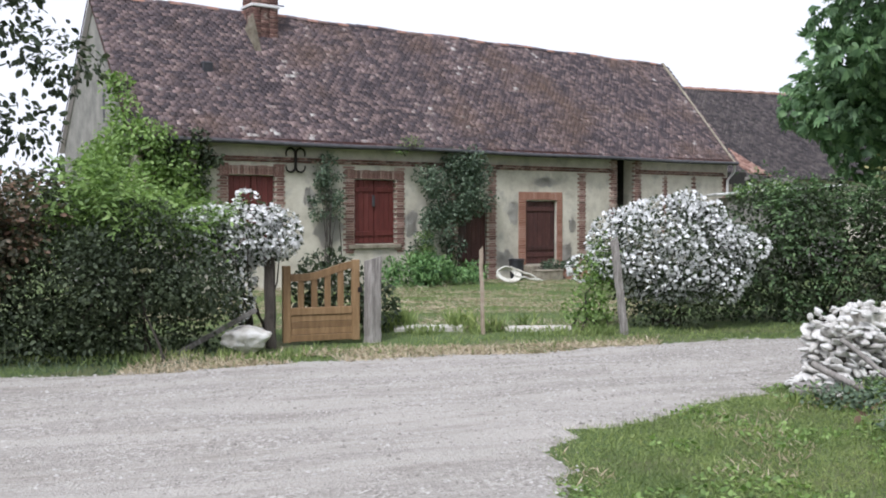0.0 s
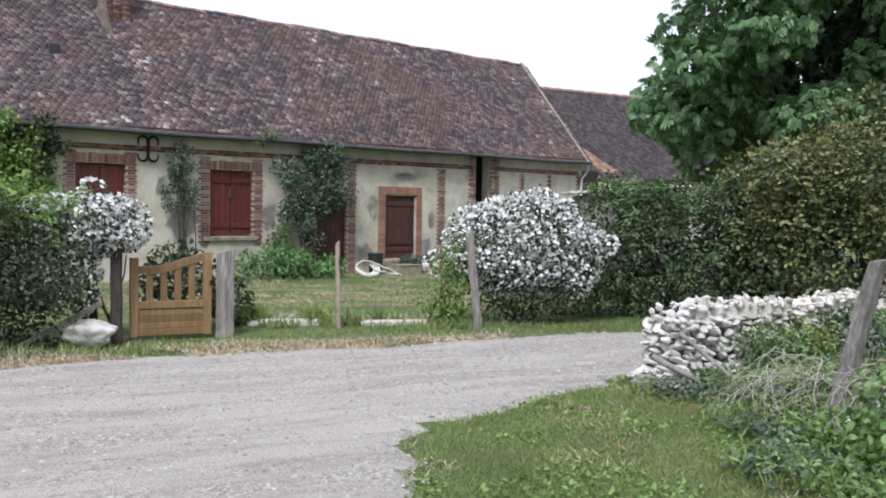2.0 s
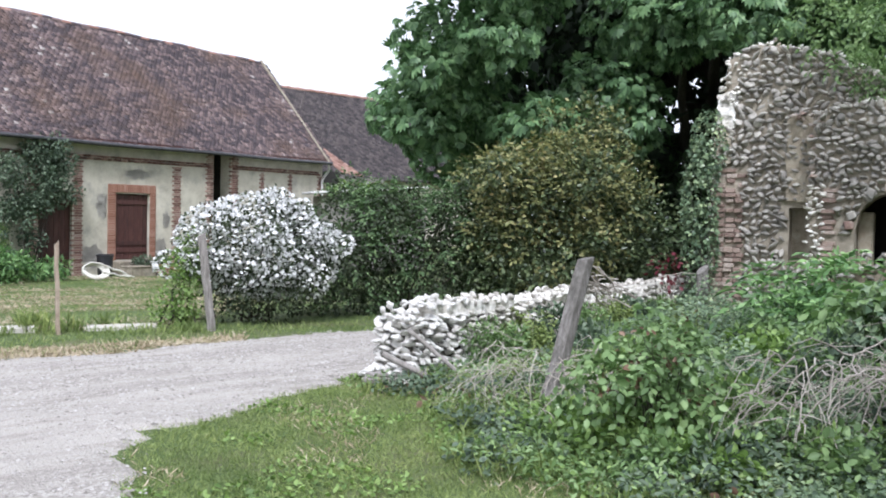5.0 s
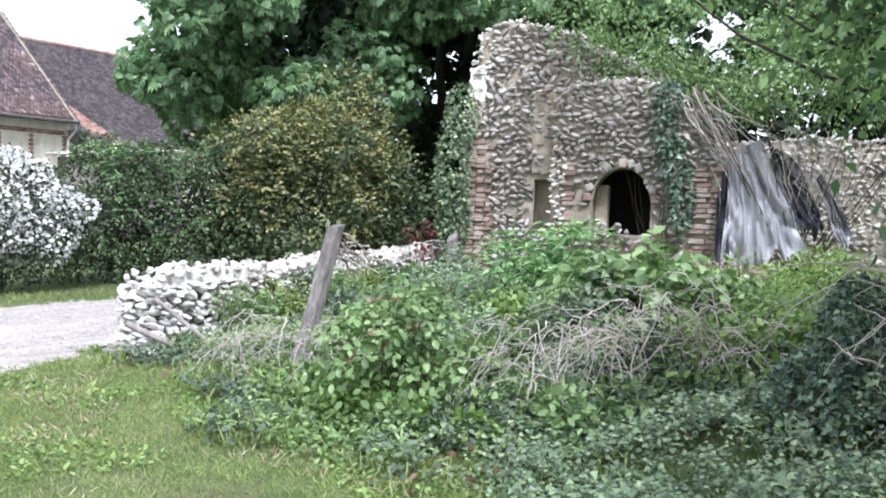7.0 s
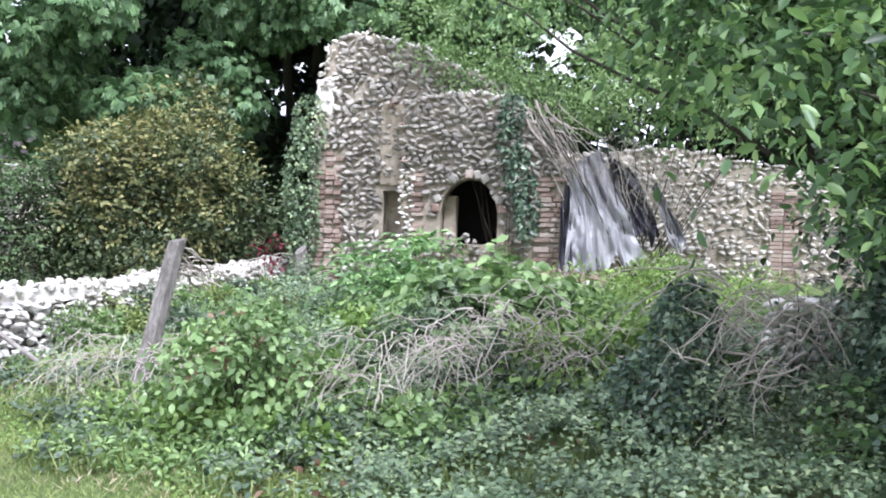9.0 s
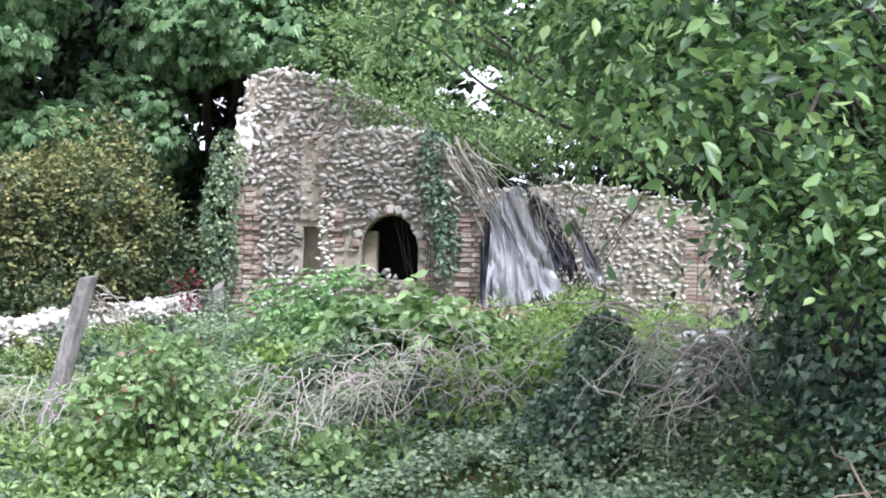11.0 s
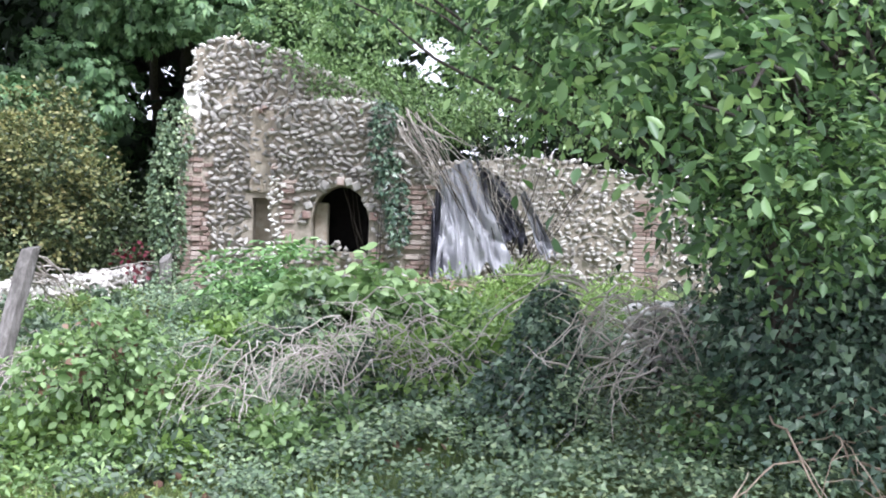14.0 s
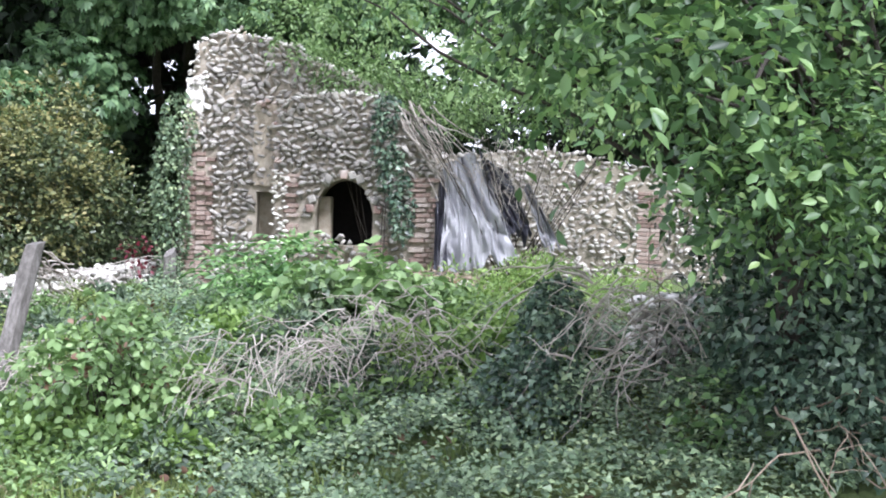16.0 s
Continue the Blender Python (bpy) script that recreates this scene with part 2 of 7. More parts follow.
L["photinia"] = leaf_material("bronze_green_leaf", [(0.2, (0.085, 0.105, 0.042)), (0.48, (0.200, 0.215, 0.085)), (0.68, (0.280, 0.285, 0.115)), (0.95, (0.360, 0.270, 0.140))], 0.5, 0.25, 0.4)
L["laurel"] = leaf_material("dark_evergreen_leaf", [(0.2, (0.026, 0.042, 0.020)), (0.5, (0.066, 0.095, 0.042)), (0.85, (0.150, 0.190, 0.085))], 0.38, 0.15, 0.4)
L["russet"] = leaf_material("russet_leaf", [(0.2, (0.032, 0.034, 0.020)), (0.48, (0.085, 0.075, 0.042)), (0.68, (0.150, 0.105, 0.066)), (0.9, (0.235, 0.125, 0.09))], 0.42, 0.2, 0.35)
L["lime"] = leaf_material("light_green_leaf", [(0.15, (0.060, 0.106, 0.030)), (0.5, (0.175, 0.276, 0.076)), (0.85, (0.391, 0.523, 0.195))], 0.5, 0.38)
L["ivy"] = leaf_material("ivy_leaf", [(0.12, (0.036, 0.064, 0.036)), (0.42, (0.108, 0.165, 0.092)), (0.72, (0.220, 0.298, 0.165)), (0.95, (0.390, 0.450, 0.225))], 0.38, 0.15, 0.35)
L["ivy_dark"] = leaf_material("dark_ivy_leaf", [(0.15, (0.026, 0.050, 0.033)), (0.5, (0.072, 0.122, 0.080)), (0.85, (0.205, 0.285, 0.185))], 0.33, 0.1, 0.2)
L["bramble"] = leaf_material("bramble_leaf", [(0.15, (0.052, 0.092, 0.034)), (0.5, (0.160, 0.255, 0.096)), (0.85, (0.350, 0.475, 0.215))], 0.5, 0.32)
L["elder"] = leaf_material("fresh_elder_leaf", [(0.15, (0.050, 0.105, 0.040)), (0.5, (0.150, 0.275, 0.100)), (0.85, (0.320, 0.490, 0.195))], 0.45, 0.3, 0.3)
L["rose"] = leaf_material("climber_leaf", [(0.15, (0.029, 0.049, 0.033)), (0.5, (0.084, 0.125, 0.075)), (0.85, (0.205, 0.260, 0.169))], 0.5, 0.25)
L["petal"] = leaf_material("white_petal", [(0.1, (0.66, 0.66, 0.64)), (0.5, (0.80, 0.80, 0.79)), (0.9, (0.88, 0.88, 0.88))], 0.6, 0.3)
L["petal_cream"] = leaf_material("cream_petal", [(0.1, (0.60, 0.58, 0.38)), (0.9, (0.76, 0.74, 0.52))], 0.6, 0.3)
L["petal_red"] = leaf_material("dark_red_leaf", [(0.1, (0.063, 0.008, 0.014)), (0.5, (0.119, 0.017, 0.028)), (0.9, (0.196, 0.070, 0.070))], 0.5, 0.25)
L["grass"] = leaf_material("grass_blade", [(0.15, (0.070, 0.106, 0.031)), (0.45, (0.167, 0.228, 0.075)), (0.7, (0.331, 0.395, 0.141)), (0.92, (0.653, 0.516, 0.316))], 0.6, 0.3, 0.65)
L["hay"] = leaf_material("dry_cut_grass", [(0.15, (0.287, 0.230, 0.139)), (0.5, (0.442, 0.368, 0.250)), (0.85, (0.562, 0.483, 0.374))], 0.8, 0.15, 0.4)
L["brown"] = leaf_material("withered_leaf", [(0.15, (0.083, 0.045, 0.032)), (0.5, (0.166, 0.100, 0.062)), (0.85, (0.270, 0.190, 0.137))], 0.8, 0.2, 0.4)
# near-black green: the lack of light inside the growth is put into the colour
L["deep"] = leaf_material("shade_painted_leaf", [(0.15, (0.013, 0.024, 0.011)), (0.5, (0.020, 0.038, 0.016)), (0.85, (0.035, 0.058, 0.025))], 0.6, 0.1)


def ground_material():
    m, nt, sh = material("meadow_ground", 0.95)
    a = noise_tex(nt, 0.7, 6, 0.65)
    b = noise_tex(nt, 9, 6, 0.7)
    c = noise_tex(nt, 70, 4, 0.7)
    g = ramp(nt, b, [(0.3, (0.05, 0.085, 0.022)), (0.5, (0.09, 0.135, 0.035)), (0.7, (0.14, 0.18, 0.055))])
    e = ramp(nt, c, [(0.3, (0.11, 0.085, 0.05)), (0.7, (0.24, 0.20, 0.13))])
    col = mix(nt, ramp(nt, a, [(0.50, (0, 0, 0)), (0.68, (0.75, 0.75, 0.75))]), g, e)
    nt.links.new(col, sh.inputs["Base Color"])
    bump(nt, c, 0.8, 0.03, sh)
    return m


def gravel_material():
    m, nt, sh = material("gravel", 0.92)
    co = nt.nodes.new("ShaderNodeTexCoord").outputs["Object"]
    v = nt.nodes.new("ShaderNodeTexVoronoi")
    v.inputs["Scale"].default_value = 46
    v.inputs["Randomness"].default_value = 1.0
    warp = nt.nodes.new("ShaderNodeMix")
    warp.data_type, warp.blend_type = "RGBA", "LINEAR_LIGHT"
    warp.inputs[0].default_value = 0.05
    nt.links.new(co, warp.inputs[6])
    n = nt.nodes.new("ShaderNodeTexNoise")
    n.inputs["Scale"].default_value = 9
    nt.links.new(co, n.inputs["Vector"])
    nt.links.new(n.outputs[1], warp.inputs[7])
    nt.links.new(warp.outputs[2], v.inputs["Vector"])
    stone = ramp(nt, v.outputs["Color"], [(0.1, (0.185, 0.168, 0.148)), (0.5, (0.32, 0.295, 0.262)), (0.9, (0.53, 0.505, 0.465))])
    dust = ramp(nt, noise_tex(nt, 26, 6, 0.75), [(0.3, (0.215, 0.196, 0.172)), (0.7, (0.395, 0.368, 0.33))])
    col = mix(nt, ramp(nt, noise_tex(nt, 2.2, 7, 0.72), [(0.42, (0.1, 0.1, 0.1)), (0.58, (0.9, 0.9, 0.9))]), stone, dust)
    # wheel tracks along the lane
    mp = nt.nodes.new("ShaderNodeMapping")
    mp.inputs["Rotation"].default_value = (0, 0, radians(-18))
    nt.links.new(co, mp.inputs[0])
    streak = ramp(nt, noise_tex(nt, 1.0, 6, 0.65, coord=mp.outputs[0], stretch=(0.22, 2.2, 1.0)), [(0.44, (0, 0, 0)), (0.58, (0.75, 0.75, 0.75))])
    col = mix(nt, streak, col, (0.415, 0.388, 0.348))
    dark = ramp(nt, noise_tex(nt, 1.0, 7, 0.75, coord=mp.outputs[0], stretch=(0.7, 3.4, 1.0)), [(0.52, (0, 0, 0)), (0.66, (0.6, 0.6, 0.6))])
    col = mix(nt, dark, col, (0.205, 0.182, 0.15))
    nt.links.new(col, sh.inputs["Base Color"])
    bump(nt, mix(nt, 0.6, v.outputs["Distance"], noise_tex(nt, 12, 8, 0.75)), 1.0, 0.03, sh)
    return m


MAT["ground"] = ground_material()
MAT["gravel"] = gravel_material()
MAT["pebble"] = surface("pebble", [(0.15, (0.17, 0.155, 0.135)), (0.45, (0.30, 0.28, 0.255)), (0.85, (0.47, 0.45, 0.42))], 20, 60, 0.85, 0.3, 0.003, island=0.6)

# ------------------------------------------------------------------ mesh helpers


def quick_mesh(name, verts, faces, mat, smooth=False):
    """A mesh from arrays of points and of equal-sided faces."""
    verts, faces = np.asarray(verts, dtype=np.float32), np.asarray(faces, dtype=np.int32)
    me = bpy.data.meshes.new(name)
    n, k = faces.shape
    me.vertices.add(len(verts))
    me.vertices.foreach_set("co", verts.ravel())
    me.loops.add(n * k)
    me.loops.foreach_set("vertex_index", faces.ravel())
    me.polygons.add(n)
    me.polygons.foreach_set("loop_start", np.arange(0, n * k, k, dtype=np.int32))
    me.materials.append(mat)
    if smooth:
        me.polygons.foreach_set("use_smooth", np.ones(n, dtype=bool))
    me.update(calc_edges=True)
    return me


def thing(name, label, category, at=None, group="", kind=""):
    ob = new(name)
    ob.empty_display_size = 0.2
    if at is not None:
        ob.matrix_world = at
    return tagged(ob, label, category, group, kind)


def attach(name, me, parent=None, label="", at=None, kind=""):
    """Link a mesh as one object under a thing or a part, in the parent's own space."""
    ob = new(name, me)
    if parent is not None:
        ob.parent = parent
    if at is not None:
        ob.matrix_basis = at
    return tagged(ob, label, "", "", kind)


def bm_mesh(name, bm, mat, smooth=False):
    me = bpy.data.meshes.new(name)
    bm.normal_update()
    bm.to_mesh(me)
    bm.free()
    me.materials.append(mat)
    if smooth:
        me.polygons.foreach_set("use_smooth", [True] * len(me.polygons))
    return me


def part(name, bm, mat, parent, label="", at=None, smooth=False, kind=""):
    return attach(name, bm_mesh(name, bm, mat, smooth), parent, label, at, kind)


def add_box(bm, x0, x1, y0, y1, z0, z1, bev=0.0, jitter=0.0, rng=random):
    vs = bmesh.ops.create_cube(bm, size=1.0)["verts"]
    for v in vs:
        v.co = Vector((x0 if v.co.x < 0 else x1, y0 if v.co.y < 0 else y1, z0 if v.co.z < 0 else z1))
        if jitter:
            v.co += Vector((rng.uniform(-1, 1), rng.uniform(-1, 1), rng.uniform(-1, 1))) * jitter
    if bev:
        es = list({e for v in vs for e in v.link_edges})
        bmesh.ops.bevel(bm, geom=es, offset=bev, segments=1, affect="EDGES")
    return bm


def box(x0, x1, y0, y1, z0, z1, bev=0.0, jitter=0.0):
    return add_box(bmesh.new(), x0, x1, y0, y1, z0, z1, bev, jitter)


def tube_arrays(pts, radii, sides=6):
    """Points and quads of a tapering tube along a line of points."""
    pts = [Vector(p) for p in pts]
    vs, fs = [], []
    for i, p in enumerate(pts):
        d = (pts[min(i + 1, len(pts) - 1)] - pts[max(i - 1, 0)]).normalized()
        a = d.orthogonal().normalized() if i == 0 else (a - d * a.dot(d)).normalized()
        b = d.cross(a)
        for k in range(sides):
            w = 2 * math.pi * k / sides
            vs.append(p + (a * math.cos(w) + b * math.sin(w)) * radii[i])
    for i in range(len(pts) - 1):
        for k in range(sides):
            q = (k + 1) % sides
            fs.append((i * sides + k, i * sides + q, (i + 1) * sides + q, (i + 1) * sides + k))
    return vs, fs


def tubes_mesh(name, tubes, mat, sides=6):
    """Several tubes (points, radii) in one mesh."""
    vs, fs = [], []
    for pts, radii in tubes:
        v, f = tube_arrays(pts, radii, sides)
        o = len(vs)
        vs += v
        fs += [tuple(i + o for i in q) for q in f]
    return quick_mesh(name, [tuple(v) for v in vs], fs, mat, True)


def wander(rng, a, b, n, sway):
    """A crooked line from a to b."""
    a, b = Vector(a), Vector(b)
    out = []
    drift = Vector((0, 0, 0))
    for i in range(n + 1):
        u = i / n
        if 0 < i:
            drift += Vector((rng.uniform(-1, 1), rng.uniform(-1, 1), rng.uniform(-1, 1))) * sway / math.sqrt(n)
        out.append(a.lerp(b, u) + drift)
    return out


def ico_points(level=1):
    bm = bmesh.new()
    bmesh.ops.create_icosphere(bm, subdivisions=level, radius=1.0)
    vs = np.array([v.co[:] for v in bm.verts])
    fs = np.array([[v.index for v in f.verts] for f in bm.faces])
    bm.free()
    return vs, fs


ICO1, ICO1F = ico_points(1)
ICO2, ICO2F = ico_points(2)


def stone_shape(seed, rough=0.28, level=2):
    """A lump with flats and dents, about one across each way."""
    rng = np.random.default_rng(seed)
    vs = (ICO2 if level == 2 else ICO1).copy()
    for _ in range(11):
        n = rng.normal(size=3)
        n /= np.linalg.norm(n)
        c = rng.uniform(0.36, 0.8)
        over = np.maximum(vs @ n - c, 0)
        vs -= np.outer(over, n)
    vs *= 1 + rng.normal(size=(len(vs), 1)) * rough * 0.22
    return vs * 0.5


STONES = [stone_shape(100 + i, 0.28, 1) for i in range(8)]
STONES_FINE = [stone_shape(200 + i) for i in range(8)]


def turn(rng, tilt):
    a, b, c = rng.normal() * tilt, rng.normal() * tilt, rng.normal() * tilt
    return np.array(Euler((a, b, c)).to_matrix())


def joined_stones(name, places, mat, seed, fine=False, tilt=0.25):
    """Lumps at places (x, y, z, sx, sy, sz), joined."""
    rng = np.random.default_rng(seed)
    forms, faces = (STONES_FINE, ICO2F) if fine else (STONES, ICO1F)
    vs, fs, o = [], [], 0
    for x, y, z, sx, sy, sz in places:
        f = forms[rng.integers(8)]
        vs.append((f * (sx, sy, sz)) @ turn(rng, tilt).T + (x, y, z))
        fs.append(faces + o)
        o += len(f)
    return quick_mesh(name, np.vstack(vs), np.vstack(fs), mat)


# ------------------------------------------------------------------ foliage helpers

# leaf templates: x across, y along, z up
OVAL = (np.array([(0, 0, 0), (0.30, 0.35, 0.05), (0.27, 0.70, 0.04), (0, 1, -0.10), (-0.27, 0.70, 0.04), (-0.30, 0.35, 0.05)], float), [(0, 1, 2, 3), (0, 3, 4, 5)])
SLIM = (np.array([(0, 0, 0), (0.17, 0.5, 0.05), (0, 1, -0.08), (-0.17, 0.5, 0.05)], float), [(0, 1, 2, 3)])
ELLIPSE = (np.array([(0, 0, 0), (0.21, 0.28, 0.05), (0.24, 0.58, 0.05), (0, 1, -0.12), (-0.24, 0.58, 0.05), (-0.21, 0.28, 0.05)], float), [(0, 1, 2, 3), (0, 3, 4, 5)])
IVY = (np.array([(0, 0, 0), (0.42, 0.15, 0.03), (0.22, 0.5, 0.03), (0, 1, -0.06), (-0.22, 0.5, 0.03), (-0.42, 0.15, 0.03)], float), [(0, 1, 2, 3), (0, 3, 4, 5)])
BLADE = (np.array([(-0.5, 0, 0), (0.5, 0, 0), (0.3, 0.6, 0.08), (-0.1, 1, 0.28)], float) * (0.05, 1, 1), [(0, 1, 2, 3)])


def palm_template():
    vs, fs = [], []
    for k, a in enumerate((-75, -45, -20, 0, 20, 45, 75)):
        l = 1.0 - abs(a) / 75 * 0.38
        r = np.array(Matrix.Rotation(radians(-a), 3, "Z"))
        leaf = np.array([(0, 0.05, 0), (0.15, 0.62, 0.0), (0, 1, -0.28), (-0.15, 0.62, 0.0)]) * (1, l, l)
        vs.append(leaf @ r.T)
        fs.append([4 * k + i for i in range(4)])
    return np.vstack(vs), fs


def flower_template():
    vs, fs = [], []
    for k in range(5):
        r = np.array(Matrix.Rotation(2 * math.pi * k / 5, 3, "Z"))
        vs.append(np.array([(0, 0.0, 0), (0.30, 0.30, 0.10), (0, 0.55, 0.14), (-0.30, 0.30, 0.10)]) @ r.T)
        fs.append([4 * k + i for i in range(4)])
    return np.vstack(vs), fs


PALM, FLOWER = palm_template(), flower_template()


def unit(a):
    return a / np.maximum(np.linalg.norm(a, axis=1, keepdims=True), 1e-9)


def leaf_mesh(name, pos, along, normal, size, form, mat):
    """One leaf of the form at each place: along its length, with its upper side to the normal."""
    t, faces = form
    y = unit(along)
    x = unit(np.cross(y, normal))
    z = np.cross(x, y)
    s = np.asarray(size)[:, None, None]
    v = pos[:, None, :] + s * (t[None, :, 0, None] * x[:, None] + t[None, :, 1, None] * y[:, None] + t[None, :, 2, None] * z[:, None])
    f = np.asarray(faces)
    f = (f[None] + (np.arange(len(pos)) * len(t))[:, None, None]).reshape(-1, f.shape[1])
    return quick_mesh(name, v.reshape(-1, 3), f, mat)


def in_blobs(rng, blobs, count, inner=0.55, outer=1.05, low=-2.0):
    """Places and outward ways in and near the skins of ellipsoids (x, y, z, rx, ry, rz), each drawn on by its surface."""
    w = np.array([(b[3] * b[4] + b[4] * b[5] + b[3] * b[5]) for b in blobs])
    idx = rng.choice(len(blobs), size=count, p=w / w.sum())
    b = np.array(blobs)[idx]
    d = unit(rng.normal(size=(count, 3)))
    r = outer - (outer - inner) * rng.random(count) ** 1.6
    pos = b[:, :3] + d * b[:, 3:6] * r[:, None]
    keep = pos[:, 2] > low
    return pos[keep], unit(d / b[:, 3:6])[keep]


def foliage(name, blobs, count, size, form, mat, seed, inner=0.55, droop=0.5, low=-2.0, spread=0.7, up=0.5):
    rng = np.random.default_rng(seed)
    pos, out = in_blobs(rng, blobs, count, inner, low=low)
    n = len(pos)
    along = out + rng.normal(size=(n, 3)) * spread + (0, 0, -droop)
    normal = out * 0.7 + rng.normal(size=(n, 3)) * 0.45 + (0, 0, up)
    return leaf_mesh(name, pos, along, normal, size * rng.uniform(0.6, 1.25, n), form, mat)


def sprays(name, blobs, twigs, per, length, size, form, mat, seed, inner=0.55, droop=0.45, rise=0.2, low=-2.0, up=0.7):
    """Leaves set by turns along short arching twigs that grow out of the blobs."""
    rng = np.random.default_rng(seed)
    pos, out = in_blobs(rng, blobs, twigs, inner, 1.0, low)
    n = len(pos)
    d = unit(out + rng.normal(size=(n, 3)) * 0.45 + (0, 0, rise))
    ln = length * rng.uniform(0.6, 1.3, n)[:, None]
    P, A, N, S = [], [], [], []
    for k in range(per):
        u = (k + 0.6) / per
        p = pos + d * ln * u + np.array((0, 0, -1.0)) * ln * droop * u * u
        tan = unit(d + np.array((0, 0, -2.0)) * droop * u)
        side = unit(np.cross(tan, np.array((0.03, 0.02, 1.0)))) * (1 if k % 2 else -1)
        P.append(p)
        A.append(tan * (0.5 + (0.9 if k == per - 1 else 0)) + side * (0.9 if k < per - 1 else 0.1) + rng.normal(size=(n, 3)) * 0.3 + (0, 0, -0.2))
        N.append(out * 0.45 + rng.normal(size=(n, 3)) * 0.55 + (0, 0, up))
        S.append(size * rng.uniform(0.7, 1.25, n) * (0.75 + 0.5 * u * (1.35 - u)))
    return leaf_mesh(name, np.vstack(P), np.vstack(A), np.vstack(N), np.concatenate(S), form, mat)


def clumps(rng, core, n, small, jut=0.15):
    """Smaller ellipsoids set over the skin of a large one, for an uneven outline."""
    x, y, z, rx, ry, rz = core
    out = []
    for _ in range(n):
        d = rng.normal(size=3)
        d /= np.linalg.norm(d)
        r = rng.uniform(0.62, 0.92 + jut)
        s = small * rng.uniform(0.6, 1.35)
        out.append((x + d[0] * rx * r, y + d[1] * ry * r, z + d[2] * rz * r, s * rng.uniform(0.9, 1.3), s * rng.uniform(0.9, 1.3), s * rng.uniform(0.7, 1.0)))
    return out


def twigs_to(rng, base, blobs, n, r0):
    """Crooked stems from a base into the blobs."""
    out = []
    for i in range(n):
        b = blobs[int(rng.integers(len(blobs)))]
        tip = (b[0] + rng.normal() * b[3] * 0.4, b[1] + rng.normal() * b[4] * 0.4, b[2] + rng.normal() * b[5] * 0.4)
        st = (base[0] + rng.normal() * 0.12, base[1] + rng.normal() * 0.12, base[2])
        pr = random.Random(int(rng.integers(1 << 30)))
        pts = wander(pr, st, tip, 6, 0.12)
        out.append((pts, [r0 * (1 - 0.85 * k / 6) for k in range(7)]))
    return out

# ------------------------------------------------------------------ ground and road


def smooth(v, a, b):
    u = np.clip((np.asarray(v, float) - a) / (b - a), 0, 1)
    return u * u * (3 - 2 * u)


def height(x, y):
    """The lie of the land: flat lane, lawn falling to the house, a bank behind the field wall."""
    x, y = np.asarray(x, float), np.asarray(y, float)
    side = (x - 3.3) * 0.49 - (y - 8.55) * 0.87
    bank = 0.5 * smooth(x, 3.4, 6.8) * smooth(side, 0.1, 1.7)
    lawn = -0.3 * smooth(y, 13, 23) * (1 - smooth(x, 9, 14))
    rough = 0.02 * np.sin(x * 2.1 + 1.3 * np.sin(y * 1.7)) * np.cos(y * 2.6)
    return bank + lawn + rough


def make_ground():
    far = [-900, -400, -180, -90, -50, -30, -20]
    xs = np.array(far + list(np.arange(-13, 20.01, 0.3)) + [24, 32, 50, 90, 180, 400, 900])
    ys = np.array(far + list(np.arange(-8, 46.01, 0.3)) + [52, 62, 90, 180, 400, 900])
    gx, gy = np.meshgrid(xs, ys)
    vs = np.stack([gx, gy, height(gx, gy)], -1).reshape(-1, 3)
    w = len(xs)
    i = (np.arange(len(ys) - 1)[:, None] * w + np.arange(w - 1)[None]).ravel()
    ob = new("ground", quick_mesh("ground", vs, np.stack([i, i + 1, i + w + 1, i + w], 1), MAT["ground"], True))
    tagged(ob, "grassy earth ground rising to a bank beside the lane", "ground", kind="structure")


def resample(pts, n):
    p = np.array(pts, float)
    d = np.concatenate([[0], np.cumsum(np.linalg.norm(np.diff(p, axis=0), axis=1))])
    u = np.linspace(0, d[-1], n)
    return np.stack([np.interp(u, d, p[:, 0]), np.interp(u, d, p[:, 1])], 1)


FAR_EDGE = [(-30, 5.5), (-8, 8.6), (-4.25, 9.26), (-2.69, 9.49), (-1.1, 10.2), (0.73, 10.85), (2.83, 11.65), (4.55, 12.2), (7, 12.6), (12, 14.6)]
NEAR_EDGE = [(0.2, -14), (0.35, -4), (0.5, 2), (0.72, 5.41), (0.82, 6.15), (1.08, 6.94), (1.88, 7.73), (2.73, 8.5), (3.25, 8.95), (5.2, 10.0), (9.2, 12.2), (13, 14)]


def unit_rows(v):
    return v / np.linalg.norm(v, axis=1, keepdims=True)


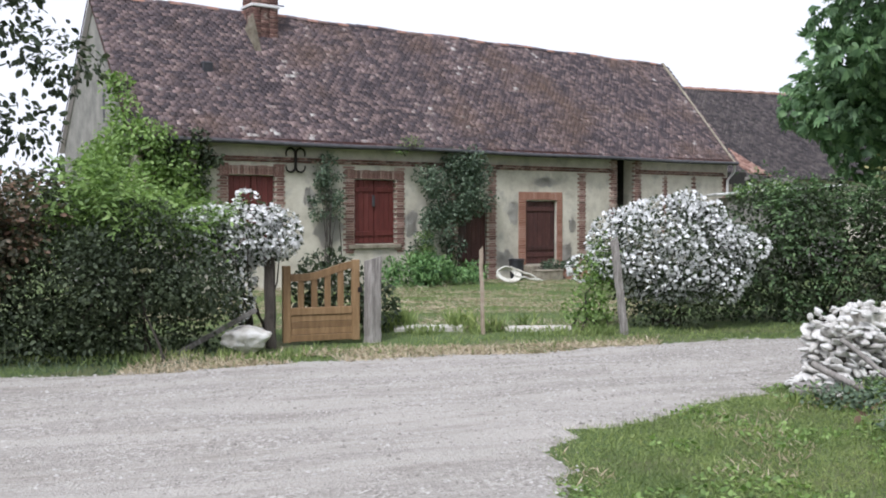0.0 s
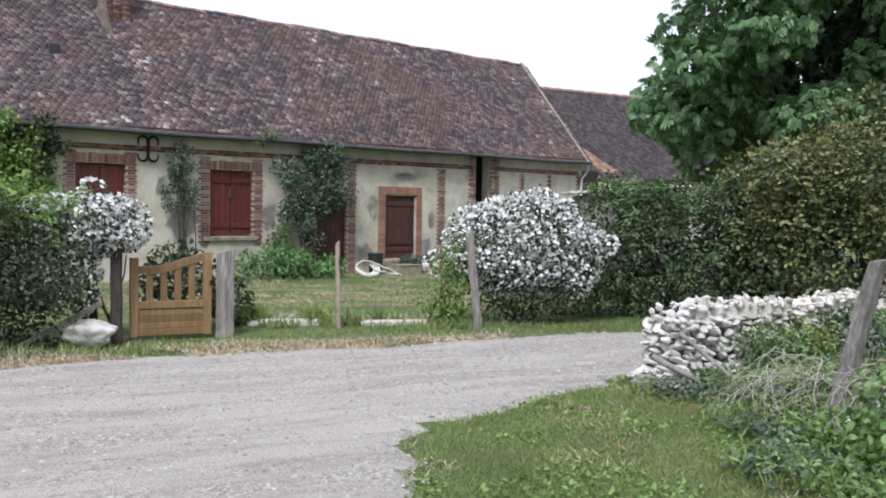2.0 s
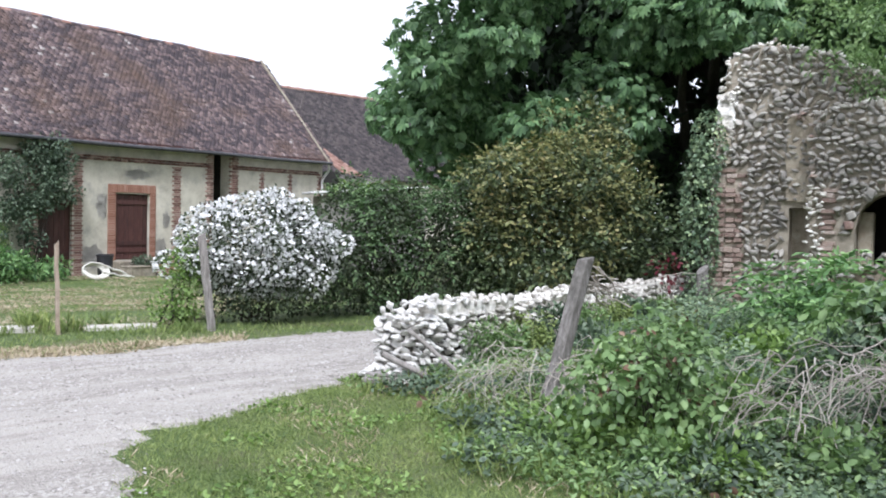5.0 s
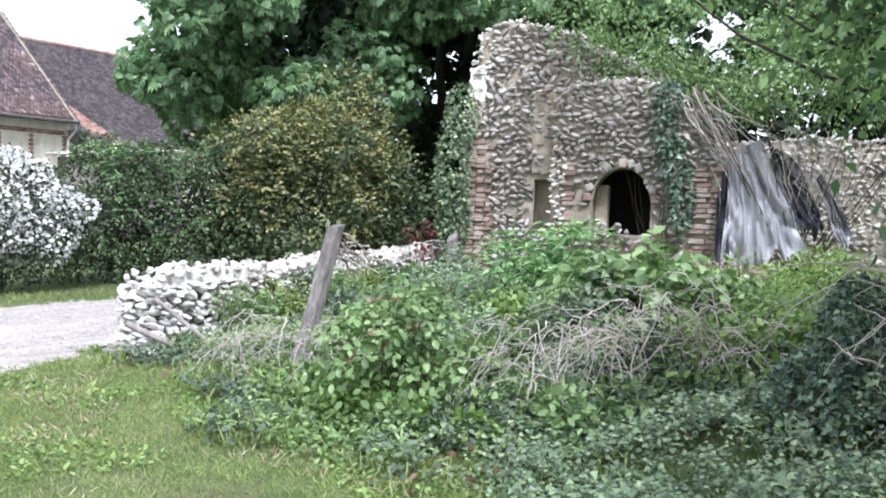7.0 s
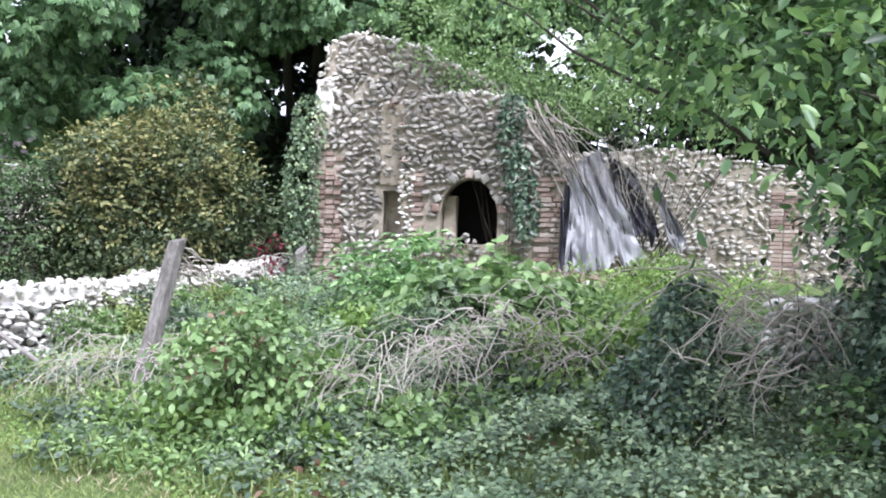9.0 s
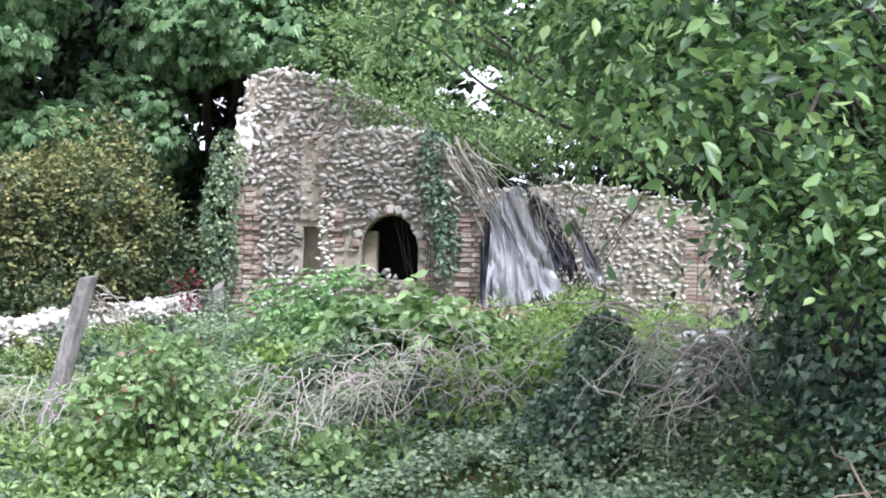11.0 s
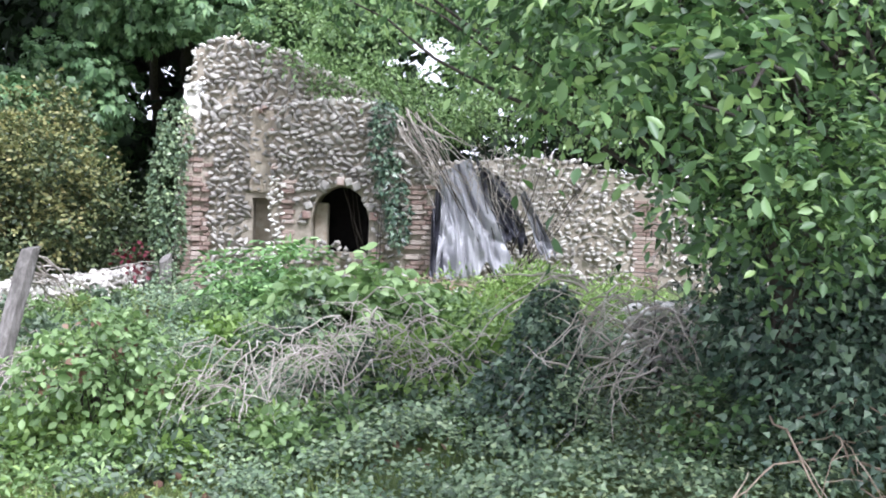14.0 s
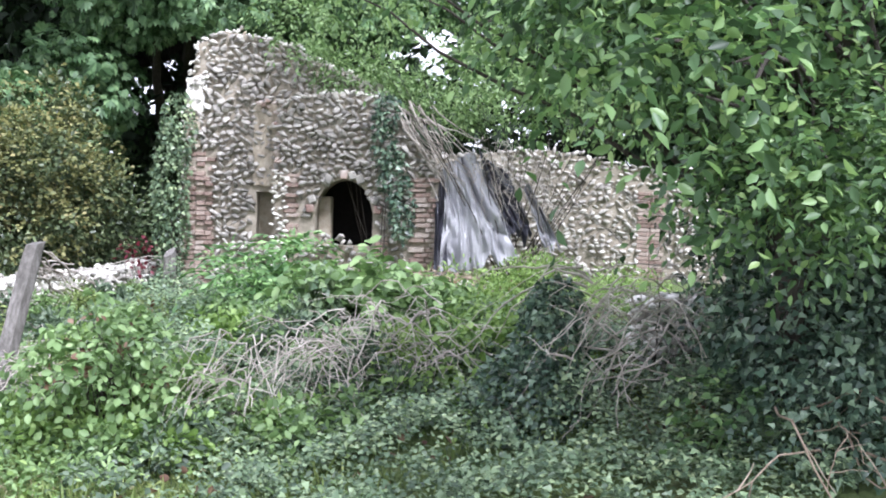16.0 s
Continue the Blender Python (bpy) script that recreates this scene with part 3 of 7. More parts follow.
def make_road():
    n, m = 420, 44
    rng = np.random.default_rng(5)
    a, b = resample(FAR_EDGE, n), resample(NEAR_EDGE, n)
    across = unit_rows(b - a)
    for e in (a, b):
        for k, amp in ((3, 0.05), (9, 0.035), (1, 0.02)):
            w = rng.normal(size=(n, 2))
            w = np.convolve(w[:, 0], np.ones(k) / math.sqrt(k), "same")[:, None]
            e += w * amp * across
    u = np.linspace(0, 1, m)[None, :, None]
    p = a[:, None] * (1 - u) + b[:, None] * u
    x, y = p[..., 0], p[..., 1]
    z = height(x, y) + 0.035
    z[:, 0] -= 0.06
    z[:, -1] -= 0.06
    vs = np.stack([x, y, z], -1).reshape(-1, 3)
    i = (np.arange(n - 1)[:, None] * m + np.arange(m - 1)[None]).ravel()
    ob = new("road", quick_mesh("road", vs, np.stack([i, i + 1, i + m + 1, i + m], 1), MAT["gravel"], True))
    tagged(ob, "pale grey gravel lane with worn dusty tracks", "road", kind="structure")
    # loose stones on it
    k = 34000
    iu, iv = rng.integers(int(n * 0.25), int(n * 0.9), k), rng.random(k)
    c = a[iu] * (1 - iv[:, None]) + b[iu] * iv[:, None] + rng.normal(size=(k, 2)) * 0.05
    s = rng.uniform(0.004, 0.010, k) * rng.choice([1, 1, 1, 1.9], k)
    zz = height(c[:, 0], c[:, 1]) + 0.036
    t = np.array([(-1, -1, 0), (1, -1, 0), (1, 1, 0), (-1, 1, 0), (0.2, 0.1, 0.9)]) * 0.8
    rot = rng.random(k) * 6.28
    cx, sx = np.cos(rot)[:, None], np.sin(rot)[:, None]
    v = np.stack([c[:, :1] + s[:, None] * (t[:, 0] * cx - t[:, 1] * sx), c[:, 1:] + s[:, None] * (t[:, 0] * sx + t[:, 1] * cx), zz[:, None] + s[:, None] * t[:, 2]], -1)
    f = np.array([(0, 1, 4), (1, 2, 4), (2, 3, 4), (3, 0, 4)])
    f = (f[None] + (np.arange(k) * 5)[:, None, None]).reshape(-1, 3)
    ob = new("gravel", quick_mesh("gravel", v.reshape(-1, 3), f, MAT["pebble"]))
    tagged(ob, "loose pale gravel stones scattered over the lane", "gravel", kind="stuff")


make_ground()
make_road()

# ------------------------------------------------------------------ farmhouse
HOUSE = pose(-6.91, 21.86, 0, 0, 0, 35)
LEN, EAVE, RIDGE, HALF = 20.4, 3.5, 7.0, 3.06
BRICK_BOX = bm_mesh("brick", box(-0.5, 0.5, -0.5, 0.5, -0.5, 0.5, 0.06), MAT["brick"])
NEW_BRICK_BOX = bm_mesh("brick", box(-0.5, 0.5, -0.5, 0.5, -0.5, 0.5, 0.06), MAT["new_brick"])


def laid(parent, me, x0, x1, y0, y1, z0, z1):
    """One brick that fills the given room, as an object of its own."""
    m = Matrix.LocRotScale(((x0 + x1) / 2, (y0 + y1) / 2, (z0 + z1) / 2), Euler((0, random.uniform(-0.012, 0.012), 0)), (x1 - x0, y1 - y0, z1 - z0))
    return attach("brick", me, parent, at=m)


def joined_bricks(name, rooms, mat, parent, label=""):
    vs, fs = [], []
    t = np.array([(x, y, z) for x in (0, 1) for y in (0, 1) for z in (0, 1)], float)
    q = np.array([(0, 1, 3, 2), (4, 6, 7, 5), (0, 4, 5, 1), (2, 3, 7, 6), (0, 2, 6, 4), (1, 5, 7, 3)])
    rng = np.random.default_rng(len(rooms))
    for i, (x0, x1, y0, y1, z0, z1) in enumerate(rooms):
        vs.append(np.array((x0, y0, z0)) + t * (x1 - x0, y1 - y0, z1 - z0) + rng.normal(size=(8, 3)) * 0.003)
        fs.append(q + 8 * i)
    return attach(name, quick_mesh(name, np.vstack(vs), np.vstack(fs), mat), parent, label, kind="stuff")


def pierced_wall(length, top, thick, bottom, holes):
    """A wall of the given room, with holes (x0, x1, z0, z1) through it."""
    xs = sorted({0, length, *(h[0] for h in holes), *(h[1] for h in holes)})
    bm = bmesh.new()
    for a, b in zip(xs, xs[1:]):
        cut = sorted((h[2], h[3]) for h in holes if h[0] <= a and b <= h[1])
        z = bottom
        for lo, hi in cut:
            if lo > z:
                add_box(bm, a, b, 0, thick, z, lo)
            z = hi
        if z < top:
            add_box(bm, a, b, 0, thick, z, top)
    bmesh.ops.remove_doubles(bm, verts=bm.verts, dist=0.0005)
    return bm


def tile_field(name, parent, length, rows, width, gauge, place, mat, seed, near=0, label=""):
    """Overlapping flat tiles on a slope. place(u, v) gives the point and the two ways of the slope."""
    rng = np.random.default_rng(seed)
    t = np.array([(0, 0, 0), (1, 0, 0), (1, 1.5, 0), (0, 1.5, 0), (0, 0, 1), (1, 0, 1), (1, 1.5, 0.3), (0, 1.5, 0.3)], float)
    q = np.array([(4, 5, 6, 7), (0, 1, 5, 4), (1, 2, 6, 5), (3, 0, 4, 7)])
    vs, fs, o, single = [], [], 0, []
    cols = int(length / width)
    for r in range(rows):
        for c in range(cols + 1):
            u = c * width + (0.5 * width if r % 2 else 0) - 0.25 * width
            p, a, b, n = place(u, r * gauge)
            w = t * (width * 0.97, gauge * 1.06, rng.uniform(0.013, 0.024))
            w[:, 0] += (t[:, 1] * rng.normal() * 0.006)
            w[:, 2] += rng.normal() * 0.004 + 0.006
            w[:, 1] += rng.normal() * 0.006
            v = p + w[:, :1] * a + w[:, 1:2] * b + w[:, 2:3] * n
            if len(single) < near and r < 10 and c < 34:
                single.append(v)
                continue
            vs.append(v)
            fs.append(q + o)
            o += 8
    ob = attach(name, quick_mesh(name, np.vstack(vs), np.vstack(fs), mat), parent, label, kind="stuff")
    for v in single:
        attach("roof_tile", quick_mesh("roof_tile", v, q, mat), parent)
    return ob


def planks(parent, name, x0, x1, z0, z1, y, mat, n, ledges=(), thick=0.035):
    """A boarded leaf: upright boards, and cross ledges at the given heights."""
    leaf = attach(name, bm_mesh(name, box(x0, x1, y + thick, y + thick + 0.02, z0, z1), mat), parent)
    w = (x1 - x0) / n
    for i in range(n):
        part("board", box(x0 + i * w + 0.004, x0 + (i + 1) * w - 0.004, y, y + thick, z0, z1, 0.004), mat, leaf)
    for z in ledges:
        part("ledge", box(x0 + 0.02, x1 - 0.02, y - 0.025, y - 0.001, z - 0.06, z + 0.06, 0.006), mat, leaf)
    return leaf


def make_house():
    h = thing("farmhouse", "long farmhouse with cream render, brick bands and brown tile roof", "house", HOUSE)
    b0 = -0.7
    holes = [(2.2, 3.42, 0.78, 2.5), (5.64, 6.9, 0.78, 2.46), (8.93, 9.97, b0, 1.95), (11.38, 12.58, 0.08, 1.94), (15.09, 15.84, b0, 3.42)]
    wall = part("wall", pierced_wall(LEN, EAVE, 0.45, b0, holes), MAT["lime"], h, "patched cream lime render with grey stains")
    # other walls
    part("wall", box(0.45, LEN, 2 * HALF - 0.4, 2 * HALF, b0, EAVE), MAT["lime"], h)
    for x0, x1, m in ((0, 0.4, "lime"), (LEN - 0.4, LEN, "lime")):
        bm = bmesh.new()
        pr = [(0.452, b0), (2 * HALF, b0), (2 * HALF, EAVE), (HALF, RIDGE - 0.08), (0.452, EAVE + 0.4)]
        lo = [bm.verts.new((x0, y, z)) for y, z in pr]
        hi = [bm.verts.new((x1, y, z)) for y, z in pr]
        bm.faces.new(lo)
        bm.faces.new(hi[::-1])
        for i in range(5):
            bm.faces.new((lo[i], lo[(i + 1) % 5], hi[(i + 1) % 5], hi[i]))
        bmesh.ops.recalc_face_normals(bm, faces=bm.faces)
        part("gable_wall", bm, MAT["gable"], h, "grey weathered rubble gable")
    part("vent_slit", box(-0.012, 0.02, 2.3, 2.42, 3.8, 4.5), MAT["black_plastic"], h, "narrow dark slit in the gable")
    # passage walls and room back, painted near-black to stand for the shade indoors
    part("passage_back", box(14.9, 16.05, 1.9, 2.0, b0, 3.5), MAT["soot_and_shade"], h, "inner wall of the open passage, painted black as shade")
    part("passage_side", box(14.9, 15.0, 0.46, 1.89, b0, 3.5), MAT["soot_and_shade"], h)
    part("passage_side", box(15.95, 16.05, 0.46, 1.89, b0, 3.5), MAT["soot_and_shade"], h)
    part("room_back", box(0.5, 14.8, 0.60, 0.66, b0, 3.4), MAT["soot_and_shade"], h)
    # shutters and doors
    for name, x0, x1, z0, z1, n, led, mat in (("shutter", 2.22, 2.80, 0.8, 2.48, 4, (), "shutter"), ("shutter", 2.82, 3.40, 0.8, 2.48, 4, (), "shutter"),
                                              ("shutter", 5.66, 6.26, 0.8, 2.44, 4, (1.05, 2.2), "shutter"), ("shutter", 6.28, 6.88, 0.8, 2.44, 4, (1.05, 2.2), "shutter"),
                                              ("door", 8.95, 9.95, -0.4, 1.93, 6, (0.3, 1.5), "door_wood"), ("door", 11.4, 12.56, 0.1, 1.92, 7, (0.35, 0.55, 1.7), "door_wood")):
        planks(h, name, x0, x1, z0, z1, 0.07, MAT[mat], n, led)
    part("shutter_latch", box(6.2, 6.28, 0.02, 0.05, 1.75, 2.05, 0.008), MAT["zinc"], h, "pale metal shutter latch")
    # window heads and sills
    part("window_sill", box(5.45, 7.05, -0.07, 0.12, 0.66, 0.77, 0.015), MAT["mortar"], h)
    part("window_sill", box(2.05, 3.6, -0.07, 0.12, 0.66, 0.77, 0.015), MAT["mortar"], h)
    part("door_step", box(11.1, 12.9, -0.55, 0.05, -0.6, 0.07, 0.02), MAT["mortar"], h, "worn stone doorstep")
    # bricks: door surround
    c = 0.066
    for k in range(33):
        z = -0.05 + k * c
        laid(h, NEW_BRICK_BOX, 11.38 - 0.27, 11.375, -0.03, 0.06, z, z + c - 0.008)
        laid(h, NEW_BRICK_BOX, 12.585, 12.585 + 0.21, -0.03, 0.06, z, z + c - 0.008)
    for k in range(22):
        x = 11.11 + k * 0.0764
        laid(h, NEW_BRICK_BOX, x, x + 0.07, -0.032, 0.06, 1.955 + 0.02 * math.sin(math.pi * (k + 0.5) / 22), 2.2)
    # toothed quoins and piers
    rooms = []
    for x0, x1, z1, z0 in ((5.36, 5.63, 2.82, 0.55), (6.91, 7.16, 2.82, 0.55), (1.98, 2.19, 2.82, 0.55), (3.43, 3.66, 2.82, 0.55), (10.0, 10.27, 2.82, -0.5),
                           (13.47, 13.74, 2.82, -0.5), (14.80, 15.07, 3.26, -0.5), (15.86, 16.14, 3.26, -0.5), (20.16, 20.38, 2.82, -0.5), (8.68, 8.92, 2.82, -0.5), (17.2, 17.36, 2.82, 0.9), (18.6, 18.74, 2.82, 0.9)):
        k, z = 0, z0
        while z < z1 - 0.05:
            g = 0.05 if k % 2 else -0.03
            rooms.append((x0 - g, x1 + g * 0.5, -0.022, 0.05, z, z + c - 0.012))
            z += c
            k += 1
    for i, r in enumerate(rooms):
        if i < 230:
            laid(h, BRICK_BOX, *r)
    joined_bricks("brick_pier", rooms[230:], MAT["brick"], h, "toothed red brick piers")
    # flat arches over the windows
    for x0, x1, z in ((1.98, 3.66, 2.5), (5.36, 7.16, 2.46)):
        n = int((x1 - x0) / 0.075)
        for k in range(n):
            x = x0 + (x1 - x0) * k / n
            laid(h, BRICK_BOX, x, x + 0.066, -0.028, 0.05, z + 0.01, z + 0.235 + 0.01 * math.sin(k))
    # string courses and cornice
    rooms = []
    for z, y in ((2.83, -0.03), (2.90, -0.045)):
        n = int(LEN / 0.23)
        for k in range(n):
            x = 0.05 + k * 0.23 + (0.1 if z > 2.85 else 0)
            if not 14.9 < x + 0.1 < 15.85 and x < LEN - 0.25:
                rooms.append((x, x + 0.215, y, 0.05, z, z + 0.056))
    for z, y in ((3.26, -0.03), (3.33, -0.06), (3.40, -0.09)):
        for k in range(int(LEN / 0.23)):
            x = 0.02 + k * 0.23 + (0.1 if z == 3.33 else 0)
            if not 14.9 < x + 0.1 < 15.85 and x < LEN - 0.25:
                rooms.append((x, x + 0.218, y, 0.05, z, z + 0.058))
    joined_bricks("brick_band", rooms, MAT["brick"], h, "projecting red brick string courses")
    # patches where the render has fallen, showing rubble
    prng = np.random.default_rng(17)
    for cx, cz, rx, rz in ((4.9, 1.2, 0.45, 0.5), (7.4, 1.3, 0.25, 0.45), (10.6, 0.2, 0.35, 0.35), (10.9, 1.6, 0.22, 0.4), (13.0, 0.3, 0.3, 0.4), (4.35, 2.0, 0.2, 0.3), (1.4, 2.4, 0.3, 0.25), (13.2, 1.2, 0.16, 0.3), (12.1, 2.5, 0.5, 0.16), (8.1, 2.2, 0.25, 0.3)):
        bm = bmesh.new()
        n = 22
        ring = [bm.verts.new((cx + rx * math.cos(6.283 * k / n) * prng.uniform(0.6, 1.15), -0.004, cz + rz * math.sin(6.283 * k / n) * prng.uniform(0.6, 1.15))) for k in range(n)]
        bm.faces.new(ring)
        bmesh.ops.solidify(bm, geom=bm.faces[:], thickness=-0.01)
        part("bare_patch", bm, MAT["old_render"], wall, "grey patch of older render")
    # roof
    run, rise = HALF + 0.28, (RIDGE - EAVE) / HALF
    sl = math.hypot(1, rise)
    sag = lambda x: 0.03 * math.sin(math.pi * min(max(x / LEN, 0), 1)) - 0.05 * math.sin(2.2 * x)*0.4

    def front(u, v):
        y = -0.28 + v / sl
        lift = sag(u) * smooth(y, 0, HALF) + 0.02 * math.sin(u * 0.9 + v)
        return (np.array((u - 0.12, y, EAVE + 0.0 + y * rise + lift + 0.06)), np.array((1, 0, 0.0)), np.array((0, 1 / sl, rise / sl)), np.array((0, -rise / sl, 1 / sl)))

    bm = bmesh.new()
    n = 40
    for s in (0, 1):
        prev = None
        for i in range(n + 1):
            x = -0.1 + (LEN + 0.2) * i / n
            row = [bm.verts.new((x, y, EAVE + min(y, 2 * HALF - y) * rise + sag(x) * float(smooth(min(y, 2 * HALF - y), 0, HALF)) + 0.03)) for y in ((-0.26, HALF * 0.5, HALF) if s == 0 else (HALF, HALF * 1.5, 2 * HALF + 0.26))]
            if prev:
                for j in (0, 1):
                    bm.faces.new((prev[j], row[j], row[j + 1], prev[j + 1]))
            prev = row
    bmesh.ops.solidify(bm, geom=bm.faces[:], thickness=0.05)
    roof = part("roof", bm, MAT["tile"], h, "sagging roof of brown and grey clay tiles")
    rows = int(run * sl / 0.108)
    tile_field("tile_field", roof, LEN + 0.25, rows, 0.165, 0.108, front, MAT["tile"], 3, 300)
    # ridge tiles
    for k in range(int((LEN + 0.2) / 0.33)):
        x = -0.1 + k * 0.33
        bm = bmesh.new()
        seg = 6
        pr = [(0.13 * math.cos(math.pi * i / seg), 0.10 * math.sin(math.pi * i / seg)) for i in range(seg + 1)]
        a = [bm.verts.new((x, HALF + p, RIDGE + q - 0.03 + sag(x))) for p, q in pr]
        b = [bm.verts.new((x + 0.345, HALF + p * 0.93, RIDGE + q * 0.93 - 0.03 + sag(x))) for p, q in pr]
        for i in range(seg):
            bm.faces.new((a[i], b[i], b[i + 1], a[i + 1]))
        bm.faces.new(a[::-1])
        part("ridge_tile", bm, MAT["tile"] if k % 3 else MAT["tile_red"], roof)
    # white mortar fillets along the ridge and at the verge
    part("verge", box(LEN + 0.02, LEN + 0.13, 0, 0.12, 0, run * sl), MAT["mortar"], roof, "pale mortar verge",
         Matrix.Translation((0, -0.28, EAVE - 0.28 * rise + 0.12)) @ Matrix.Rotation(-math.atan(1 / rise), 4, "X"))
    # gutter and fascia
    part("fascia", box(-0.1, LEN + 0.1, -0.2, -0.15, EAVE - 0.2, EAVE - 0.11), MAT["door_wood"], h, "dark eaves board")
    g = tubes_mesh("gutter", [([(-0.1 + i * 1.03, -0.36, EAVE - 0.24 + 0.012 * math.sin(i)) for i in range(21)], [0.055] * 21)], MAT["zinc"], 8)
    attach("gutter", g, h, "dark zinc gutter")
    attach("downpipe", tubes_mesh("downpipe", [([(LEN - 0.05, -0.34, EAVE - 0.25), (LEN + 0.1, -0.2, EAVE - 0.5), (LEN - 0.1, -0.08, EAVE - 0.8), (LEN - 0.1, -0.08, -0.4)], [0.045] * 4)], MAT["pale"], 8), h, "pale downpipe with a bend at the eaves")
    # roof hatch
    y = 1.5
    part("roof_vent", box(2.12, 2.40, y - 0.18, y + 0.16, EAVE + y * rise - 0.2, EAVE + y * rise + 0.13, 0.03), MAT["black_plastic"], roof, "small dark roof vent")
    # chimney
    ch = attach("chimney", bm_mesh("chimney", box(3.92, 4.62, 2.36, 3.0, 5.6, 7.9, 0.02), MAT["mortar"]), roof, "square brick chimney with mortar fillet")
    rooms = []
    for k in range(30):
        z = 5.95 + k * c
        for j in range(3):
            x = 3.9 + j * 0.25
            rooms.append((x, x + 0.235, 2.325, 2.4, z, z + c - 0.012))
            rooms.append((3.895, 3.94, 2.33 + j * 0.22, 2.53 + j * 0.22, z, z + c - 0.012))
    joined_bricks("chimney_bricks", rooms, MAT["brick"], ch)
    part("chimney_band", box(3.86, 4.68, 2.29, 3.05, 7.08, 7.16, 0.015), MAT["pale"], ch, "pale mortar band round the chimney")
    part("aerial_bracket", box(4.66, 4.9, 2.5, 2.53, 7.2, 7.23), MAT["iron"], ch, "thin iron bracket")
    bm = bmesh.new()
    vs = [bm.verts.new(p) for p in ((3.80, 1.95, EAVE + 1.95 * rise + 0.10), (3.98, 1.95, EAVE + 1.95 * rise + 0.10), (3.91, 2.34, 6.95), (3.74, 2.50, EAVE + 2.5 * rise + 0.12))]
    bm.faces.new(vs)
    vs = [bm.verts.new(p) for p in ((3.98, 2.02, EAVE + 2.02 * rise + 0.09), (4.66, 2.02, EAVE + 2.02 * rise + 0.09), (4.64, 2.33, 6.25), (3.92, 2.33, 6.25))]
    bm.faces.new(vs)
    bmesh.ops.solidify(bm, geom=bm.faces[:], thickness=0.04)
    part("flashing", bm, MAT["mortar"], ch, "grey mortar flashing")
    # dark verge boards of the gable
    for y0, y1 in ((-0.28, HALF), (2 * HALF + 0.28, HALF)):
        z0, z1 = EAVE + min(y0, 2 * HALF - y0) * rise, EAVE + HALF * rise
        bm = bmesh.new()
        q = [bm.verts.new(p) for p in ((-0.14, y0, z0 - 0.12), (-0.14, y1, z1 - 0.12), (-0.14, y1, z1 + 0.04), (-0.14, y0, z0 + 0.04))]
        bm.faces.new(q)
        bmesh.ops.solidify(bm, geom=bm.faces[:], thickness=0.05)
        part("verge_board", bm, MAT["door_wood"], h, "dark weathered verge board")
    # wall anchor: two iron scrolls back to back
    tubes = []
    for s in (-1, 1):
        up = [(3.95 + s * (0.135 + 0.125 * math.cos(radians(a))), -0.06, 3.06 + 0.125 * math.sin(radians(a))) for a in range(-35, 181, 18)]
        down = [(3.95 + s * (0.135 + 0.125 * math.cos(radians(a))), -0.06, 2.72 + 0.125 * math.sin(radians(a))) for a in range(180, 396, 18)]
        tubes.append((up + down, [0.018 + 0.012 * math.sin(math.pi * i / (len(up) + len(down) - 1)) for i in range(len(up) + len(down))]))
    attach("wall_anchor", tubes_mesh("wall_anchor", tubes, MAT["iron"], 6), h, "black iron scroll wall anchor")
    return h


make_house()


def make_barn():
    """The second roof, past the end of the house."""
    m = pose(9.3, 38.6, 0, 0, 0, 24)
    h = thing("barn", "old barn with a dark tiled roof beyond the farmhouse", "barn", m)
    ln, ev, rd, hf = 16.0, 3.3, 7.05, 3.4
    part("wall", box(0.2, ln, 0.1, 2 * hf, -0.6, ev), MAT["lime"], h)
    bm = bmesh.new()
    for x in (0.0, 0.3):
        bm.faces.new([bm.verts.new((x + 0.001, y, z)) for y, z in ((0.1, ev), (2 * hf, ev), (hf, rd - 0.1))])
    part("gable_wall", bm, MAT["mortar"], h)
    rise = (rd - ev) / hf
    sl = math.hypot(1, rise)
    bm = bmesh.new()
    for y0, y1 in ((-0.3, hf), (2 * hf + 0.3, hf)):
        q = [bm.verts.new((x, y, ev + min(y, 2 * hf - y) * rise)) for x, y in ((-0.1, y0), (ln, y0), (ln, y1), (-0.1, y1))]
        bm.faces.new(q)
    bmesh.ops.solidify(bm, geom=bm.faces[:], thickness=0.06)
    roof = part("roof", bm, MAT["tile_dark"], h, "dark grey-brown tiled roof")

    def place(u, v):
        y = -0.3 + v / sl
        return (np.array((u - 0.1, y, ev + y * rise + 0.05 + 0.03 * math.sin(u * 0.8))), np.array((1, 0, 0.0)), np.array((0, 1 / sl, rise / sl)), np.array((0, -rise / sl, 1 / sl)))

    tile_field("tile_field", roof, 10.0, int(3.7 * sl / 0.12), 0.18, 0.12, place, MAT["tile_dark"], 8)
    for k in range(26):
        part("ridge_tile", box(-0.1 + k * 0.34, 0.23 + k * 0.34, hf - 0.13, hf + 0.13, rd - 0.06, rd + 0.06 + 0.015 * (k % 2), 0.03), MAT["tile_red"], roof, "pale mortared ridge tile")


make_barn()


